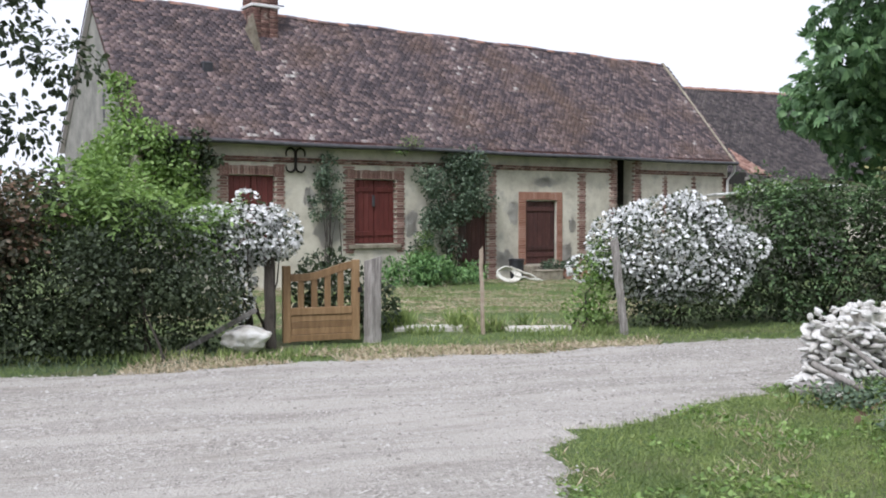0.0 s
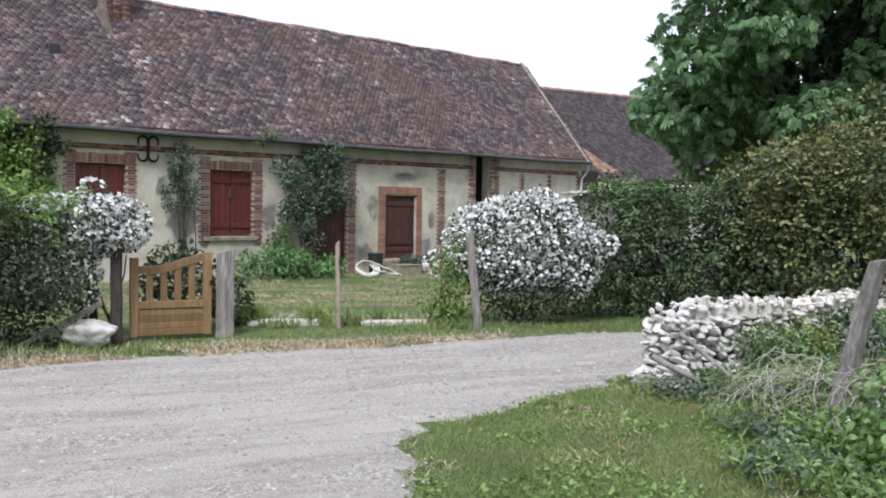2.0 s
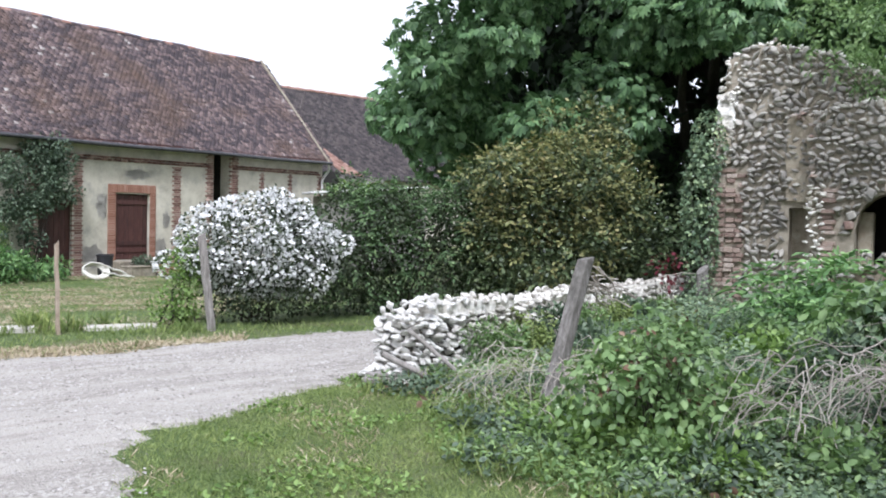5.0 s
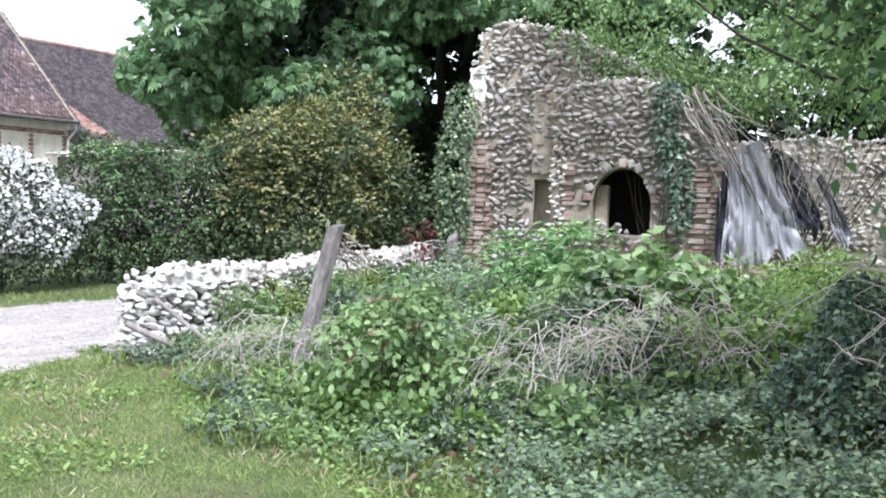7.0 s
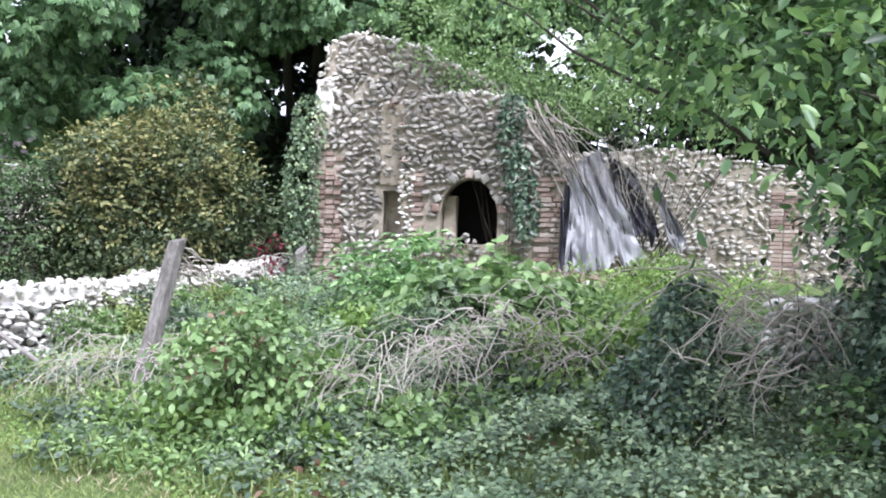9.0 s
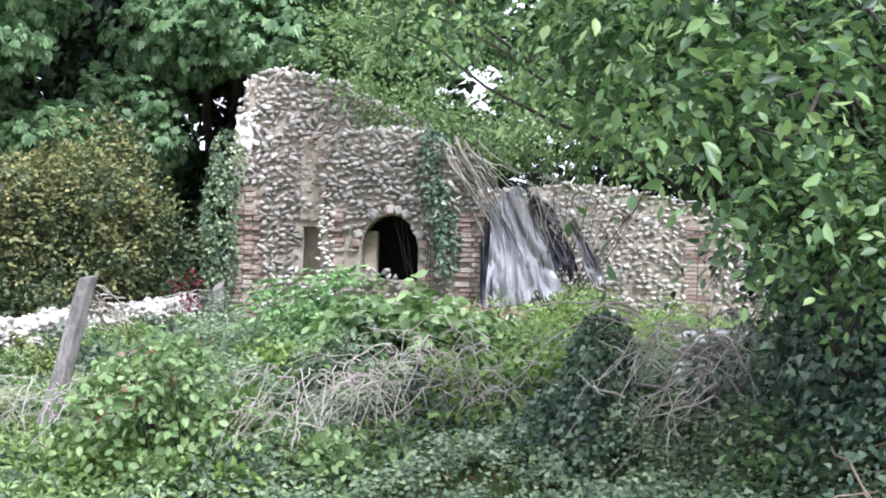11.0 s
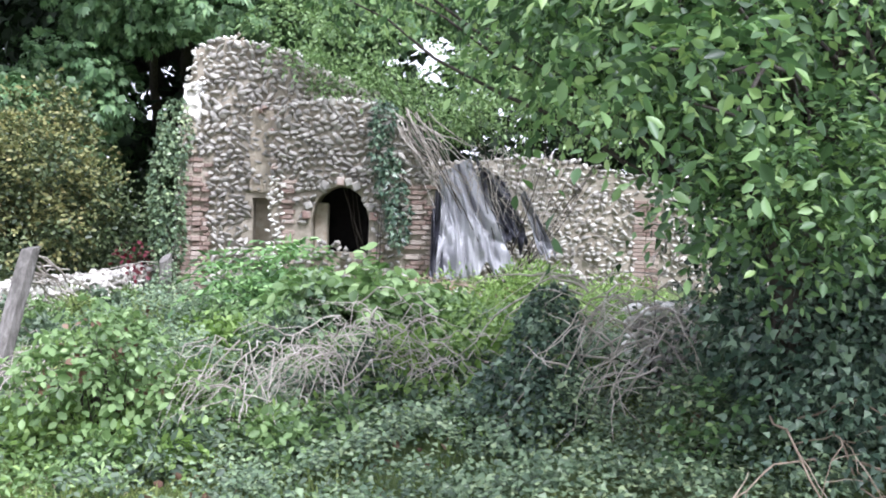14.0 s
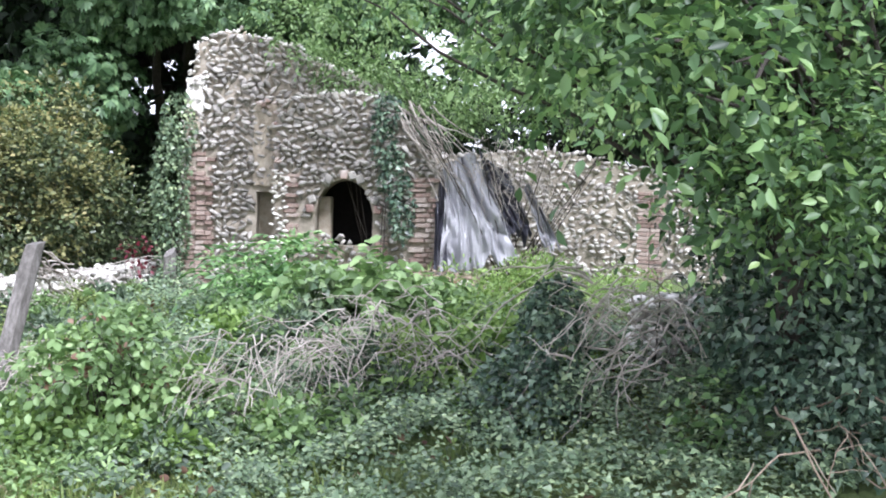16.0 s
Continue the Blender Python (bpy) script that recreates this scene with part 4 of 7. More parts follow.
def make_lean_to():
    m = pose(10.15, 33.9, 0, 0, 0, 35)
    h = thing("lean_to", "small lean-to with a pink tile roof against the barn", "outbuilding", m)
    part("wall", box(0.2, 0.6, 0.6, 3.2, -0.6, 2.6), MAT["mortar"], h)
    # black back wall: the shade under the roof is put into its colour
    part("back_wall", box(0.62, 4.5, 3.0, 3.2, -0.6, 3.2), MAT["soot_and_shade"], h)
    bm = bmesh.new()
    q = [bm.verts.new(p) for p in ((0.75, -0.1, 2.95), (2.0, -0.1, 2.9), (0.9, 3.3, 5.2), (0.3, 3.3, 5.2))]
    bm.faces.new(q)
    bmesh.ops.solidify(bm, geom=bm.faces[:], thickness=0.08)
    roof = part("roof", bm, MAT["tile_red"], h, "steep strip of pink clay tiles")

    def place(u, v):
        w = v / 4.1
        return (np.array((0.75 - 0.45 * w + u * (1 - 0.5 * w), -0.1 + 3.4 * w, 2.97 + 2.25 * w)), np.array((1, 0, -0.03)), np.array((-0.1, 0.82, 0.55)), np.array((0, -0.55, 0.83)))

    tile_field("tile_field", roof, 1.0, 32, 0.17, 0.125, place, MAT["tile_red"], 9)
    part("beam", box(0.7, 3.4, -0.02, 0.12, 2.72, 2.86), MAT["grey_wood"], h)


make_lean_to()


def make_shed():
    m = pose(8.3, 28.7, 0, 0, 0, -8)
    h = thing("low_shed", "low shed with a flat pale grey sheet roof behind the hedge", "shed", m)
    part("wall", box(0.1, 3.4, 0.1, 2.0, -0.6, 2.05), MAT["gable"], h)
    part("roof_sheet", box(-0.1, 3.6, -0.1, 2.2, 2.1, 2.18, 0.02), MAT["pale"], h, "flat pale roof sheet", Matrix.Rotation(radians(-4), 4, "Y"))


make_shed()

# ------------------------------------------------------------------ trees and shrubs


def at_ground(x, y):
    return pose(x, y, float(height(x, y)))


def rel(blobs, x, y):
    z = float(height(x, y))
    return [(b[0] - x, b[1] - y, b[2] - z, b[3], b[4], b[5]) for b in blobs]


def polar(az, d, z=0.0):
    a = radians(az)
    return (0.3 + d * math.sin(a), -0.15 + d * math.cos(a), z)


def heading(x, y, z):
    """Direction of a point from the verge where the path runs: heading and height in degrees."""
    return math.degrees(math.atan2(x - 0.35, y + 0.17)), math.degrees(math.atan2(z - 1.6, math.hypot(x - 0.35, y + 0.17)))


def open_sky(b):
    """The gap between the crowns above the ruin."""
    a, e = heading(*b[:3])
    return 49.9 < a < 54.3 and 7.3 < e < 10.9


def hollow(b):
    """The deep gap between the chestnut's skirt and the end of the ruin."""
    a, e = heading(*b[:3])
    return 33.2 < a < 40.5 and e < 9.8 and math.hypot(b[0], b[1]) < 22.5


def past_skirt(b):
    """Beyond the chestnut's outline on the side of the lane."""
    a, e = heading(*b[:3])
    return 17 < b[1] and b[0] < 12 and a < float(np.interp(e, [3, 5.2, 8.5, 10.7, 13], [18.6, 18.1, 20.0, 21.2, 23.8])) + 1.7


def tree(name, label, x, y, trunk_top, r0, cores, n_clump, small, count, size, form, mat, seed, inner=0.5, droop=0.5, limbs=8):
    """A trunk with limbs into a crown of many leaf clumps."""
    rng = np.random.default_rng(seed)
    t = thing(name, label, "tree", at_ground(x, y))
    blobs = []
    for c, n in zip(cores, n_clump):
        blobs += clumps(rng, c, n, small)
    blobs = [b for b in blobs if not open_sky(b) and not hollow(b) and not past_skirt(b)]
    blobs = rel(blobs, x, y)
    pr = random.Random(seed)
    spine = wander(pr, (0, 0, -0.1), trunk_top, 8, 0.25)
    attach("trunk", tubes_mesh("trunk", [(spine, [r0 * (1.25 if i == 0 else 1 - 0.07 * i) for i in range(9)])], MAT["bark"], 10), t)
    for i in range(limbs):
        b = blobs[int(rng.integers(len(blobs)))]
        st = spine[4 + i % 5]
        pts = wander(pr, st, b[:3], 7, 0.5)
        attach("limb", tubes_mesh("limb", [(pts, [r0 * 0.42 * (1 - 0.115 * k) for k in range(8)])], MAT["bark"], 7), t)
    attach("crown", foliage("crown", blobs, count, size, form, mat, seed + 1, inner, droop), t)
    return t


def shrub(name, label, x, y, blobs, count, size, form, mat, seed, stems=10, inner=0.45, droop=0.3, category="shrub", r0=0.018, low=-0.1, up=0.5, spread=0.7):
    t = thing(name, label, category, at_ground(x, y))
    rng = np.random.default_rng(seed)
    bl = rel(blobs, x, y)
    if stems:
        attach("branchwork", tubes_mesh("branchwork", twigs_to(rng, (0, 0, 0), bl, stems, r0), MAT["bark"], 5), t, kind="stuff")
    attach("leafage", foliage("leafage", bl, count, size, form, mat, seed + 1, inner, droop, low=low, up=up, spread=spread), t, kind="stuff")
    return t, bl


def more_leaves(t, bl, name, count, size, form, mat, seed, inner=0.9, droop=0.2, label="", up=0.5, outer_low=-9):
    return attach(name, foliage(name, bl, count, size, form, mat, seed, inner, droop, low=outer_low, up=up), t, label, kind="stuff")


# the large chestnut behind the hedge
tree("chestnut_tree", "large horse chestnut with drooping dark green fans of leaves", 14.5, 19.0, (0.3, -0.2, 5.5), 0.42,
     [(11.1, 18.2, 6.1, 5.0, 3.4, 4.2), (15.0, 14.5, 8.2, 4.0, 3.2, 4.0), (18.5, 12.0, 8.5, 4.0, 3.5, 3.5)], (150, 90, 40), 0.68, 44000, 0.22, PALM, L["chestnut"], 31, 0.6, 1.0)

# trees that close the view behind it
rng_w = np.random.default_rng(77)
woods = thing("woodland", "dense trees behind the ruin, shade painted into their leaves", "trees", pose(0, 0, 0), kind="stuff")
wb = []
for cx, cy, cz, r in ((17, 22, 4.0, 4.0), (20, 18, 3.2, 4.0), (22, 14, 4.0, 3.8), (24, 10, 3.6, 3.8), (25, 5.5, 4.2, 4.0), (24.5, 1, 4.5, 4.5), (12.5, 19.5, 2.6, 2.6), (15.2, 16.2, 2.2, 2.6), (22, 12, 8.6, 3.2), (25, 4, 9, 3.6), (26, 9, 9, 2.8), (19, 9.5, 3.4, 2.6), (20.5, 6.0, 3.6, 2.6), (21, 2.5, 3.2, 2.8), (15.5, 12.5, 2.0, 1.8), (13.2, 22.4, 7.0, 3.2), (16, 21.5, 8.5, 3.6), (18.5, 19.8, 9.0, 3.6), (20.5, 9, 5.5, 2.2), (21.5, 5.5, 6.0, 2.2), (11.4, 21.4, 5.6, 1.7), (13.5, 20.0, 6.0, 2.0)):
    wb += clumps(rng_w, (cx, cy, cz, r, r, r * 0.9), 10, 1.3)
# leaf colour carries the shade between the trees
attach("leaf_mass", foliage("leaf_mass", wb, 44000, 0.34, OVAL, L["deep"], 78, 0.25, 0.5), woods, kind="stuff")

# bronze-green evergreen shrub beside the lane
b = [(7.9, 13.3, 1.55, 1.45, 1.15, 1.35), (8.3, 13.2, 2.1, 1.1, 0.9, 0.95), (7.4, 13.6, 2.0, 0.95, 0.8, 0.85), (8.9, 12.7, 1.3, 0.8, 0.8, 1.1), (6.9, 13.7, 1.1, 0.7, 0.7, 0.9)]
b = [(q[0], q[1], q[2], q[3] * 0.85, q[4] * 0.85, q[5] * 0.88) for q in b]
b += clumps(np.random.default_rng(3), (7.95, 13.25, 1.55, 1.4, 1.1, 1.45), 44, 0.3, 0.3)
t, bl = shrub("evergreen_shrub", "tall rounded evergreen shrub with bronze-tinted green leaves", 8.0, 13.5, b, 17000, 0.08, OVAL, L["laurel"], 41, 12, 0.5, 0.1, r0=0.03)
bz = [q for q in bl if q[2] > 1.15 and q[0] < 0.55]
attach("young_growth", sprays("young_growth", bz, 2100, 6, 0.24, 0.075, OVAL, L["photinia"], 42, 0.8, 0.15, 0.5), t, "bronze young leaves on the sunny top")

# hedge along the lane
b = [(4.9, 14.6, 0.95, 0.9, 0.75, 1.0), (5.7, 14.7, 1.05, 0.9, 0.75, 1.0), (6.5, 14.4, 0.95, 0.9, 0.75, 1.05), (7.2, 14.0, 0.5, 0.8, 0.7, 0.6), (4.4, 14.3, 0.7, 0.6, 0.6, 0.8), (9.3, 13.3, 0.8, 0.9, 0.6, 0.9)]
b += clumps(np.random.default_rng(4), (5.7, 14.5, 1.05, 1.65, 0.75, 1.05), 34, 0.26, 0.35)
t, bl = shrub("hedge", "overgrown dark green hedge beside the lane", 5.8, 14.6, b, 15000, 0.07, OVAL, L["hedge"], 43, 14, 0.3, 0.2, "hedge")
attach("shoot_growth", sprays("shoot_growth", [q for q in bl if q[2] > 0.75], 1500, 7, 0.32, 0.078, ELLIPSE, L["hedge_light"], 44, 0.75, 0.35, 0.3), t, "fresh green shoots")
b = clumps(np.random.default_rng(14), (9.4, 28.6, 2.3, 1.3, 0.4, 0.12), 12, 0.13)
t, bl = shrub("rambling_rose", "rambling rose with white flowers over the shed roof", 9.6, 28.3, b, 1600, 0.09, OVAL, L["lime"], 143, 4, 0.5, 0.2)
more_leaves(t, bl, "blossom", 260, 0.09, FLOWER, L["petal"], 144)

# big white-flowering bush by the entrance
b = [(3.15, 13.55, 1.05, 0.95, 0.7, 0.75), (2.5, 13.4, 1.15, 0.5, 0.55, 0.5), (3.7, 13.6, 0.9, 0.6, 0.6, 0.65), (3.1, 13.5, 0.45, 0.75, 0.55, 0.45)]
b += clumps(np.random.default_rng(6), (3.12, 13.5, 1.02, 1.05, 0.7, 0.82), 40, 0.19, 0.22)
t, bl = shrub("flowering_bush", "large rounded bush covered with white flowers", 3.2, 13.7, b, 11000, 0.055, OVAL, L["hedge"], 45, 12, 0.55, 0.2)
bl2 = [q for q in bl if q[2] > 0.5]
more_leaves(t, bl2, "blossom", 6800, 0.056, FLOWER, L["petal"], 46, 0.97, 0.0, "masses of white five-petalled flowers", up=0.9, outer_low=0.35)
b = [(2.05, 13.2, 0.55, 0.28, 0.3, 0.6), (2.2, 13.3, 0.9, 0.25, 0.3, 0.4), (1.95, 13.3, 0.25, 0.3, 0.3, 0.3)]
shrub("privet_shoots", "light green leafy shoots at the foot of the flowering bush", 2.05, 13.3, b, 1500, 0.055, OVAL, L["lime"], 47, 8, 0.2, 0.1)

# hedge left of the gate, with paler growth on top
b = [(-3.4, 10.95, 0.85, 0.8, 0.65, 0.9), (-4.2, 10.6, 0.9, 0.9, 0.7, 0.95), (-5.1, 10.3, 0.95, 0.9, 0.7, 1.0), (-6.1, 10.0, 0.95, 0.9, 0.8, 1.0), (-7.2, 9.7, 1.0, 1.0, 0.8, 1.05), (-2.8, 11.2, 0.7, 0.55, 0.5, 0.75)]
b += clumps(np.random.default_rng(7), (-4.3, 10.6, 0.95, 1.7, 0.65, 0.9), 26, 0.28)
b += [(-3.65 - 0.62 * k, 10.40 - 0.21 * k, 0.3, 0.42, 0.36, 0.36) for k in range(7)]
shrub("hedge", "thick dark green mixed hedge beside the gate", -4.3, 10.7, b, 42000, 0.054, OVAL, L["hedge"], 49, 14, 0.35, 0.2, "hedge")
b = clumps(np.random.default_rng(8), (-5.2, 10.2, 1.45, 0.9, 0.6, 0.42), 22, 0.26)
t, bl = shrub("bronze_shrub", "reddish bronze-leaved shrub growing through the hedge", -5.2, 10.4, b, 1500, 0.07, OVAL, L["russet"], 51, 8, 0.5, 0.1)
attach("young_growth", sprays("young_growth", bl, 800, 7, 0.26, 0.07, OVAL, L["russet"], 52, 0.7, 0.3, 0.4), t)
b = clumps(np.random.default_rng(9), (-3.85, 10.9, 1.6, 0.62, 0.5, 0.42), 20, 0.2) + clumps(np.random.default_rng(19), (-3.0, 11.2, 1.5, 0.6, 0.35, 0.22), 10, 0.16)
t, bl = shrub("elder_shrub", "fresh light green shrub above the hedge", -3.7, 11.0, b, 900, 0.085, SLIM, L["lime"], 53, 8, 0.4, 0.0)
attach("young_growth", sprays("young_growth", bl, 1000, 7, 0.34, 0.1, SLIM, L["lime"], 56, 0.6, 0.35, 0.6), t)
t, bl = shrub("elder_flower_head", "two flat cream flower heads in the hedge", -3.2, 10.45, [(-3.3, 10.35, 0.98, 0.07, 0.05, 0.02), (-3.15, 10.37, 0.98, 0.07, 0.05, 0.02)], 8, 0.05, OVAL, L["hedge"], 54, 3, 0.2)
more_leaves(t, bl, "blossom", 130, 0.03, FLOWER, L["petal_cream"], 55, 0.3)
b = [(-2.35, 11.6, 1.42, 0.42, 0.35, 0.26), (-2.0, 11.7, 1.3, 0.3, 0.3, 0.26), (-2.7, 11.5, 1.5, 0.3, 0.3, 0.18), (-2.42, 11.5, 0.75, 0.2, 0.2, 0.45), (-2.8, 11.4, 1.42, 0.32, 0.3, 0.24), (-1.95, 11.62, 1.36, 0.26, 0.3, 0.28), (-2.55, 11.4, 1.05, 0.26, 0.2, 0.36)]
b += clumps(np.random.default_rng(10), (-2.3, 11.6, 1.35, 0.55, 0.4, 0.38), 22, 0.13, 0.3)
t, bl = shrub("flowering_bush", "white-flowering bush spilling over the gate post", -2.25, 11.8, b, 2600, 0.05, OVAL, L["hedge"], 57, 10, 0.5, 0.2)
more_leaves(t, bl, "blossom", 2900, 0.05, FLOWER, L["petal"], 58, 0.97, 0.0, "clusters of white flowers", up=0.9)
b = [(-1.5, 12.6, 0.55, 0.5, 0.4, 0.55), (-0.9, 13.0, 0.3, 0.3, 0.3, 0.35)]
shrub("garden_shrub", "leafy green garden shrub behind the gate", -1.5, 12.7, b, 1800, 0.08, OVAL, L["hedge"], 59, 6, 0.4, 0.1)

# tree at the edge of the lane, whose branches hang into view
tree("lime_tree", "tree with dark green leafy branches beside the lane", -9.3, 13.4, (0.2, 0.0, 4.2), 0.22,
     [(-6.75, 12.9, 4.3, 1.75, 1.6, 1.9)], (44,), 0.45, 9000, 0.115, OVAL, L["hedge"], 61, 0.4, 0.6, 7)

# far tree line
rng_f = np.random.default_rng(88)
far = thing("far_trees", "distant line of green trees beyond the fields", "trees", pose(0, 0, 0), kind="stuff")
fb = []
for k in range(26):
    a = -48 + k * 1.7 + rng_f.normal() * 0.4
    x, y, _ = polar(a, 75 + rng_f.normal() * 5)
    fb.append((x, y, 2.2, 2.6, 2.6, 2.6 + rng_f.random() * 1.0))
attach("leaf_mass", foliage("leaf_mass", fb, 9000, 0.6, OVAL, L["hedge"], 89, 0.5, 0.2), far, kind="stuff")

# climbers on the house, in its own space
HZ = HOUSE


def climber(name, label, blobs, count, size, form, mat, seed, root):
    t = thing(name, label, "climbing plant", HZ @ pose(root[0], root[1], root[2]))
    bl = [(q[0] - root[0], q[1] - root[1], q[2] - root[2], q[3], q[4], q[5]) for q in blobs]
    rng = np.random.default_rng(seed)
    attach("branchwork", tubes_mesh("branchwork", twigs_to(rng, (0, 0, 0), bl, 9, 0.025), MAT["bark"], 5), t, kind="stuff")
    attach("leafage", foliage("leafage", bl, count, size, form, mat, seed + 1, 0.3, 0.4), t, kind="stuff")
    return t


r = np.random.default_rng(12)
climber("climbing_rose", "tall climbing rose on the wall between the doors", clumps(r, (8.65, -0.35, 2.4, 1.25, 0.25, 0.85), 34, 0.28) + clumps(r, (8.0, -0.45, 0.8, 0.75, 0.3, 0.9), 18, 0.26), 7500, 0.085, OVAL, L["rose"], 71, (8.6, -0.35, -0.45))
climber("climbing_rose", "thin climbing rose beside the shuttered window", clumps(r, (4.75, -0.2, 2.0, 0.4, 0.12, 0.95), 16, 0.18), 1500, 0.075, OVAL, L["rose"], 73, (4.75, -0.3, -0.4))
climber("virginia_creeper", "bright green creeper over the corner and gable of the house", clumps(r, (0.35, -0.25, 2.5, 1.15, 0.3, 1.0), 22, 0.35) + clumps(r, (-0.15, 0.9, 3.6, 0.15, 0.8, 1.3), 20, 0.3) + clumps(r, (-0.2, 2.0, 2.4, 0.2, 1.5, 0.8), 16, 0.35), 8500, 0.11, OVAL, L["lime"], 75, (0.1, -0.35, -0.4))
climber("dark_creeper", "dark green creeper under the eaves", clumps(r, (1.1, -0.25, 2.7, 0.75, 0.15, 0.6), 12, 0.24), 1800, 0.1, OVAL, L["hedge"], 79, (1.1, -0.35, -0.4))
climber("gutter_weed", "small green plant growing from the gutter", [(7.2, -0.35, 3.45, 0.35, 0.12, 0.16), (6.9, -0.35, 3.25, 0.25, 0.1, 0.12)], 260, 0.07, SLIM, L["lime"], 80, (7.2, -0.35, 3.28))
r = np.random.default_rng(13)
climber("garden_border", "green leafy border plants at the foot of the wall", clumps(r, (7.4, -1.0, -0.1, 1.5, 0.5, 0.5), 26, 0.26), 3800, 0.15, SLIM, L["elder"], 81, (7.4, -1.0, -0.4))
climber("flower_spikes", "tall green plants with small orange flowers by the sill", clumps(r, (7.35, -0.6, 0.5, 0.4, 0.2, 0.5), 8, 0.16), 800, 0.08, SLIM, L["lime"], 82, (7.35, -0.6, -0.4))
climber("potted_herb", "leafy plants beside the doorstep", clumps(r, (12.0, -0.75, 0.12, 0.75, 0.2, 0.2), 10, 0.14), 700, 0.07, OVAL, L["rose"], 83, (12.0, -0.75, -0.3))

# ------------------------------------------------------------------ gate, posts, entrance
GATE = Matrix.Translation((-1.93, 11.64, 0)) @ Matrix.Rotation(radians(21.4), 4, "Z")


def make_gate():
    g = thing("garden_gate", "golden oak garden gate with a sweeping top rail", "gate", GATE)
    top = lambda x: 0.86 + 0.15 * float(smooth(x, 0.25, 0.95))
    for x0, x1, z in ((0.0, 0.10, 0.96), (0.86, 0.96, 1.02)):
        part("stile", box(x0, x1, -0.03, 0.03, 0.03, z, 0.006), MAT["oak"], g)
    bm = bmesh.new()
    n = 16
    for a in range(n):
        x0, x1 = 0.1 + 0.76 * a / n, 0.1 + 0.76 * (a + 1) / n
        vs = bmesh.ops.create_cube(bm, size=1.0)["verts"]
        for v in vs:
            x = x0 if v.co.x < 0 else x1
            v.co = Vector((x, -0.028 if v.co.y < 0 else 0.028, top(x) - (0.09 if v.co.z < 0 else 0)))
    bmesh.ops.remove_doubles(bm, verts=bm.verts, dist=0.0005)
    part("top_rail", bm, MAT["oak"], g)
    part("middle_rail", box(0.1, 0.86, -0.028, 0.028, 0.36, 0.45, 0.006), MAT["oak"], g)
    part("bottom_rail", box(0.1, 0.86, -0.028, 0.028, 0.04, 0.12, 0.006), MAT["oak"], g)
    for k in range(3):
        part("panel_board", box(0.1, 0.86, -0.012, 0.012, 0.125 + k * 0.078, 0.20 + k * 0.078, 0.003), MAT["oak"], g)
    for k in range(4):
        x = 0.19 + k * 0.165
        part("slat", box(x, x + 0.075, -0.016, 0.016, 0.43, top(x + 0.03) - 0.07, 0.004), MAT["oak"], g)
    part("latch", box(0.93, 0.99, -0.045, -0.03, 0.62, 0.68, 0.004), MAT["iron"], g, "black iron latch")


def rough_post(name, label, x, y, h, r, lean=(0, 0), mat="grey_wood", seed=1, square=True, top_cut=0.03):
    t = thing(name, label, "post", at_ground(x, y))
    rng = np.random.default_rng(seed)
    n = 10
    pts = [(lean[0] * i / n + rng.normal() * 0.004, lean[1] * i / n + rng.normal() * 0.004, -0.15 + (h + 0.15) * i / n) for i in range(n + 1)]
    bm = bmesh.new()
    rings = []
    ph = rng.random() * 0.6
    for i, p in enumerate(pts):
        ring = []
        for k in range(16):
            a = 2 * math.pi * k / 16
            c, s = math.cos(a), math.sin(a)
            q = 1.0 if not square else min(1 / max(abs(math.cos(a - ph)), abs(math.sin(a - ph)), 1e-6), 1.30) * 0.92
            w = r * q * (1 + rng.normal() * 0.025)
            ring.append(bm.verts.new((p[0] + c * w, p[1] + s * w, p[2] + (top_cut * c if i == n else 0))))
        rings.append(ring)
    for a, b in zip(rings, rings[1:]):
        for k in range(16):
            bm.faces.new((a[k], a[(k + 1) % 16], b[(k + 1) % 16], b[k]))
    bm.faces.new(rings[-1])
    part("shaft", bm, MAT[mat], t)
    return t


make_gate()
rough_post("gate_post", "weathered grey wooden gate post", -0.88, 12.02, 1.04, 0.1, (0.01, 0), seed=2)
rough_post("gate_post", "dark weathered gate post under the bush", -2.03, 11.45, 1.1, 0.07, (-0.02, 0), "bark", 3)
rough_post("garden_stake", "thin pale wooden stake standing in the lawn", 0.53, 12.72, 1.13, 0.024, (-0.03, 0), "brown_twig", 4)
rough_post("fence_post", "leaning grey wooden post at the flowering bush", 2.40, 12.72, 1.25, 0.048, (-0.16, 0.0), seed=5)


def make_brace():
    t = thing("brace", "old grey timber leaning against the gate post", "timber", pose(-2.95, 10.72, 0))
    part("bar", box(-0.02, 1.02, -0.025, 0.025, 0, 0.055, 0.006), MAT["old_post"], t, at=Matrix.Rotation(radians(25), 4, "Z") @ Matrix.Rotation(radians(-27), 4, "Y"))


make_brace()


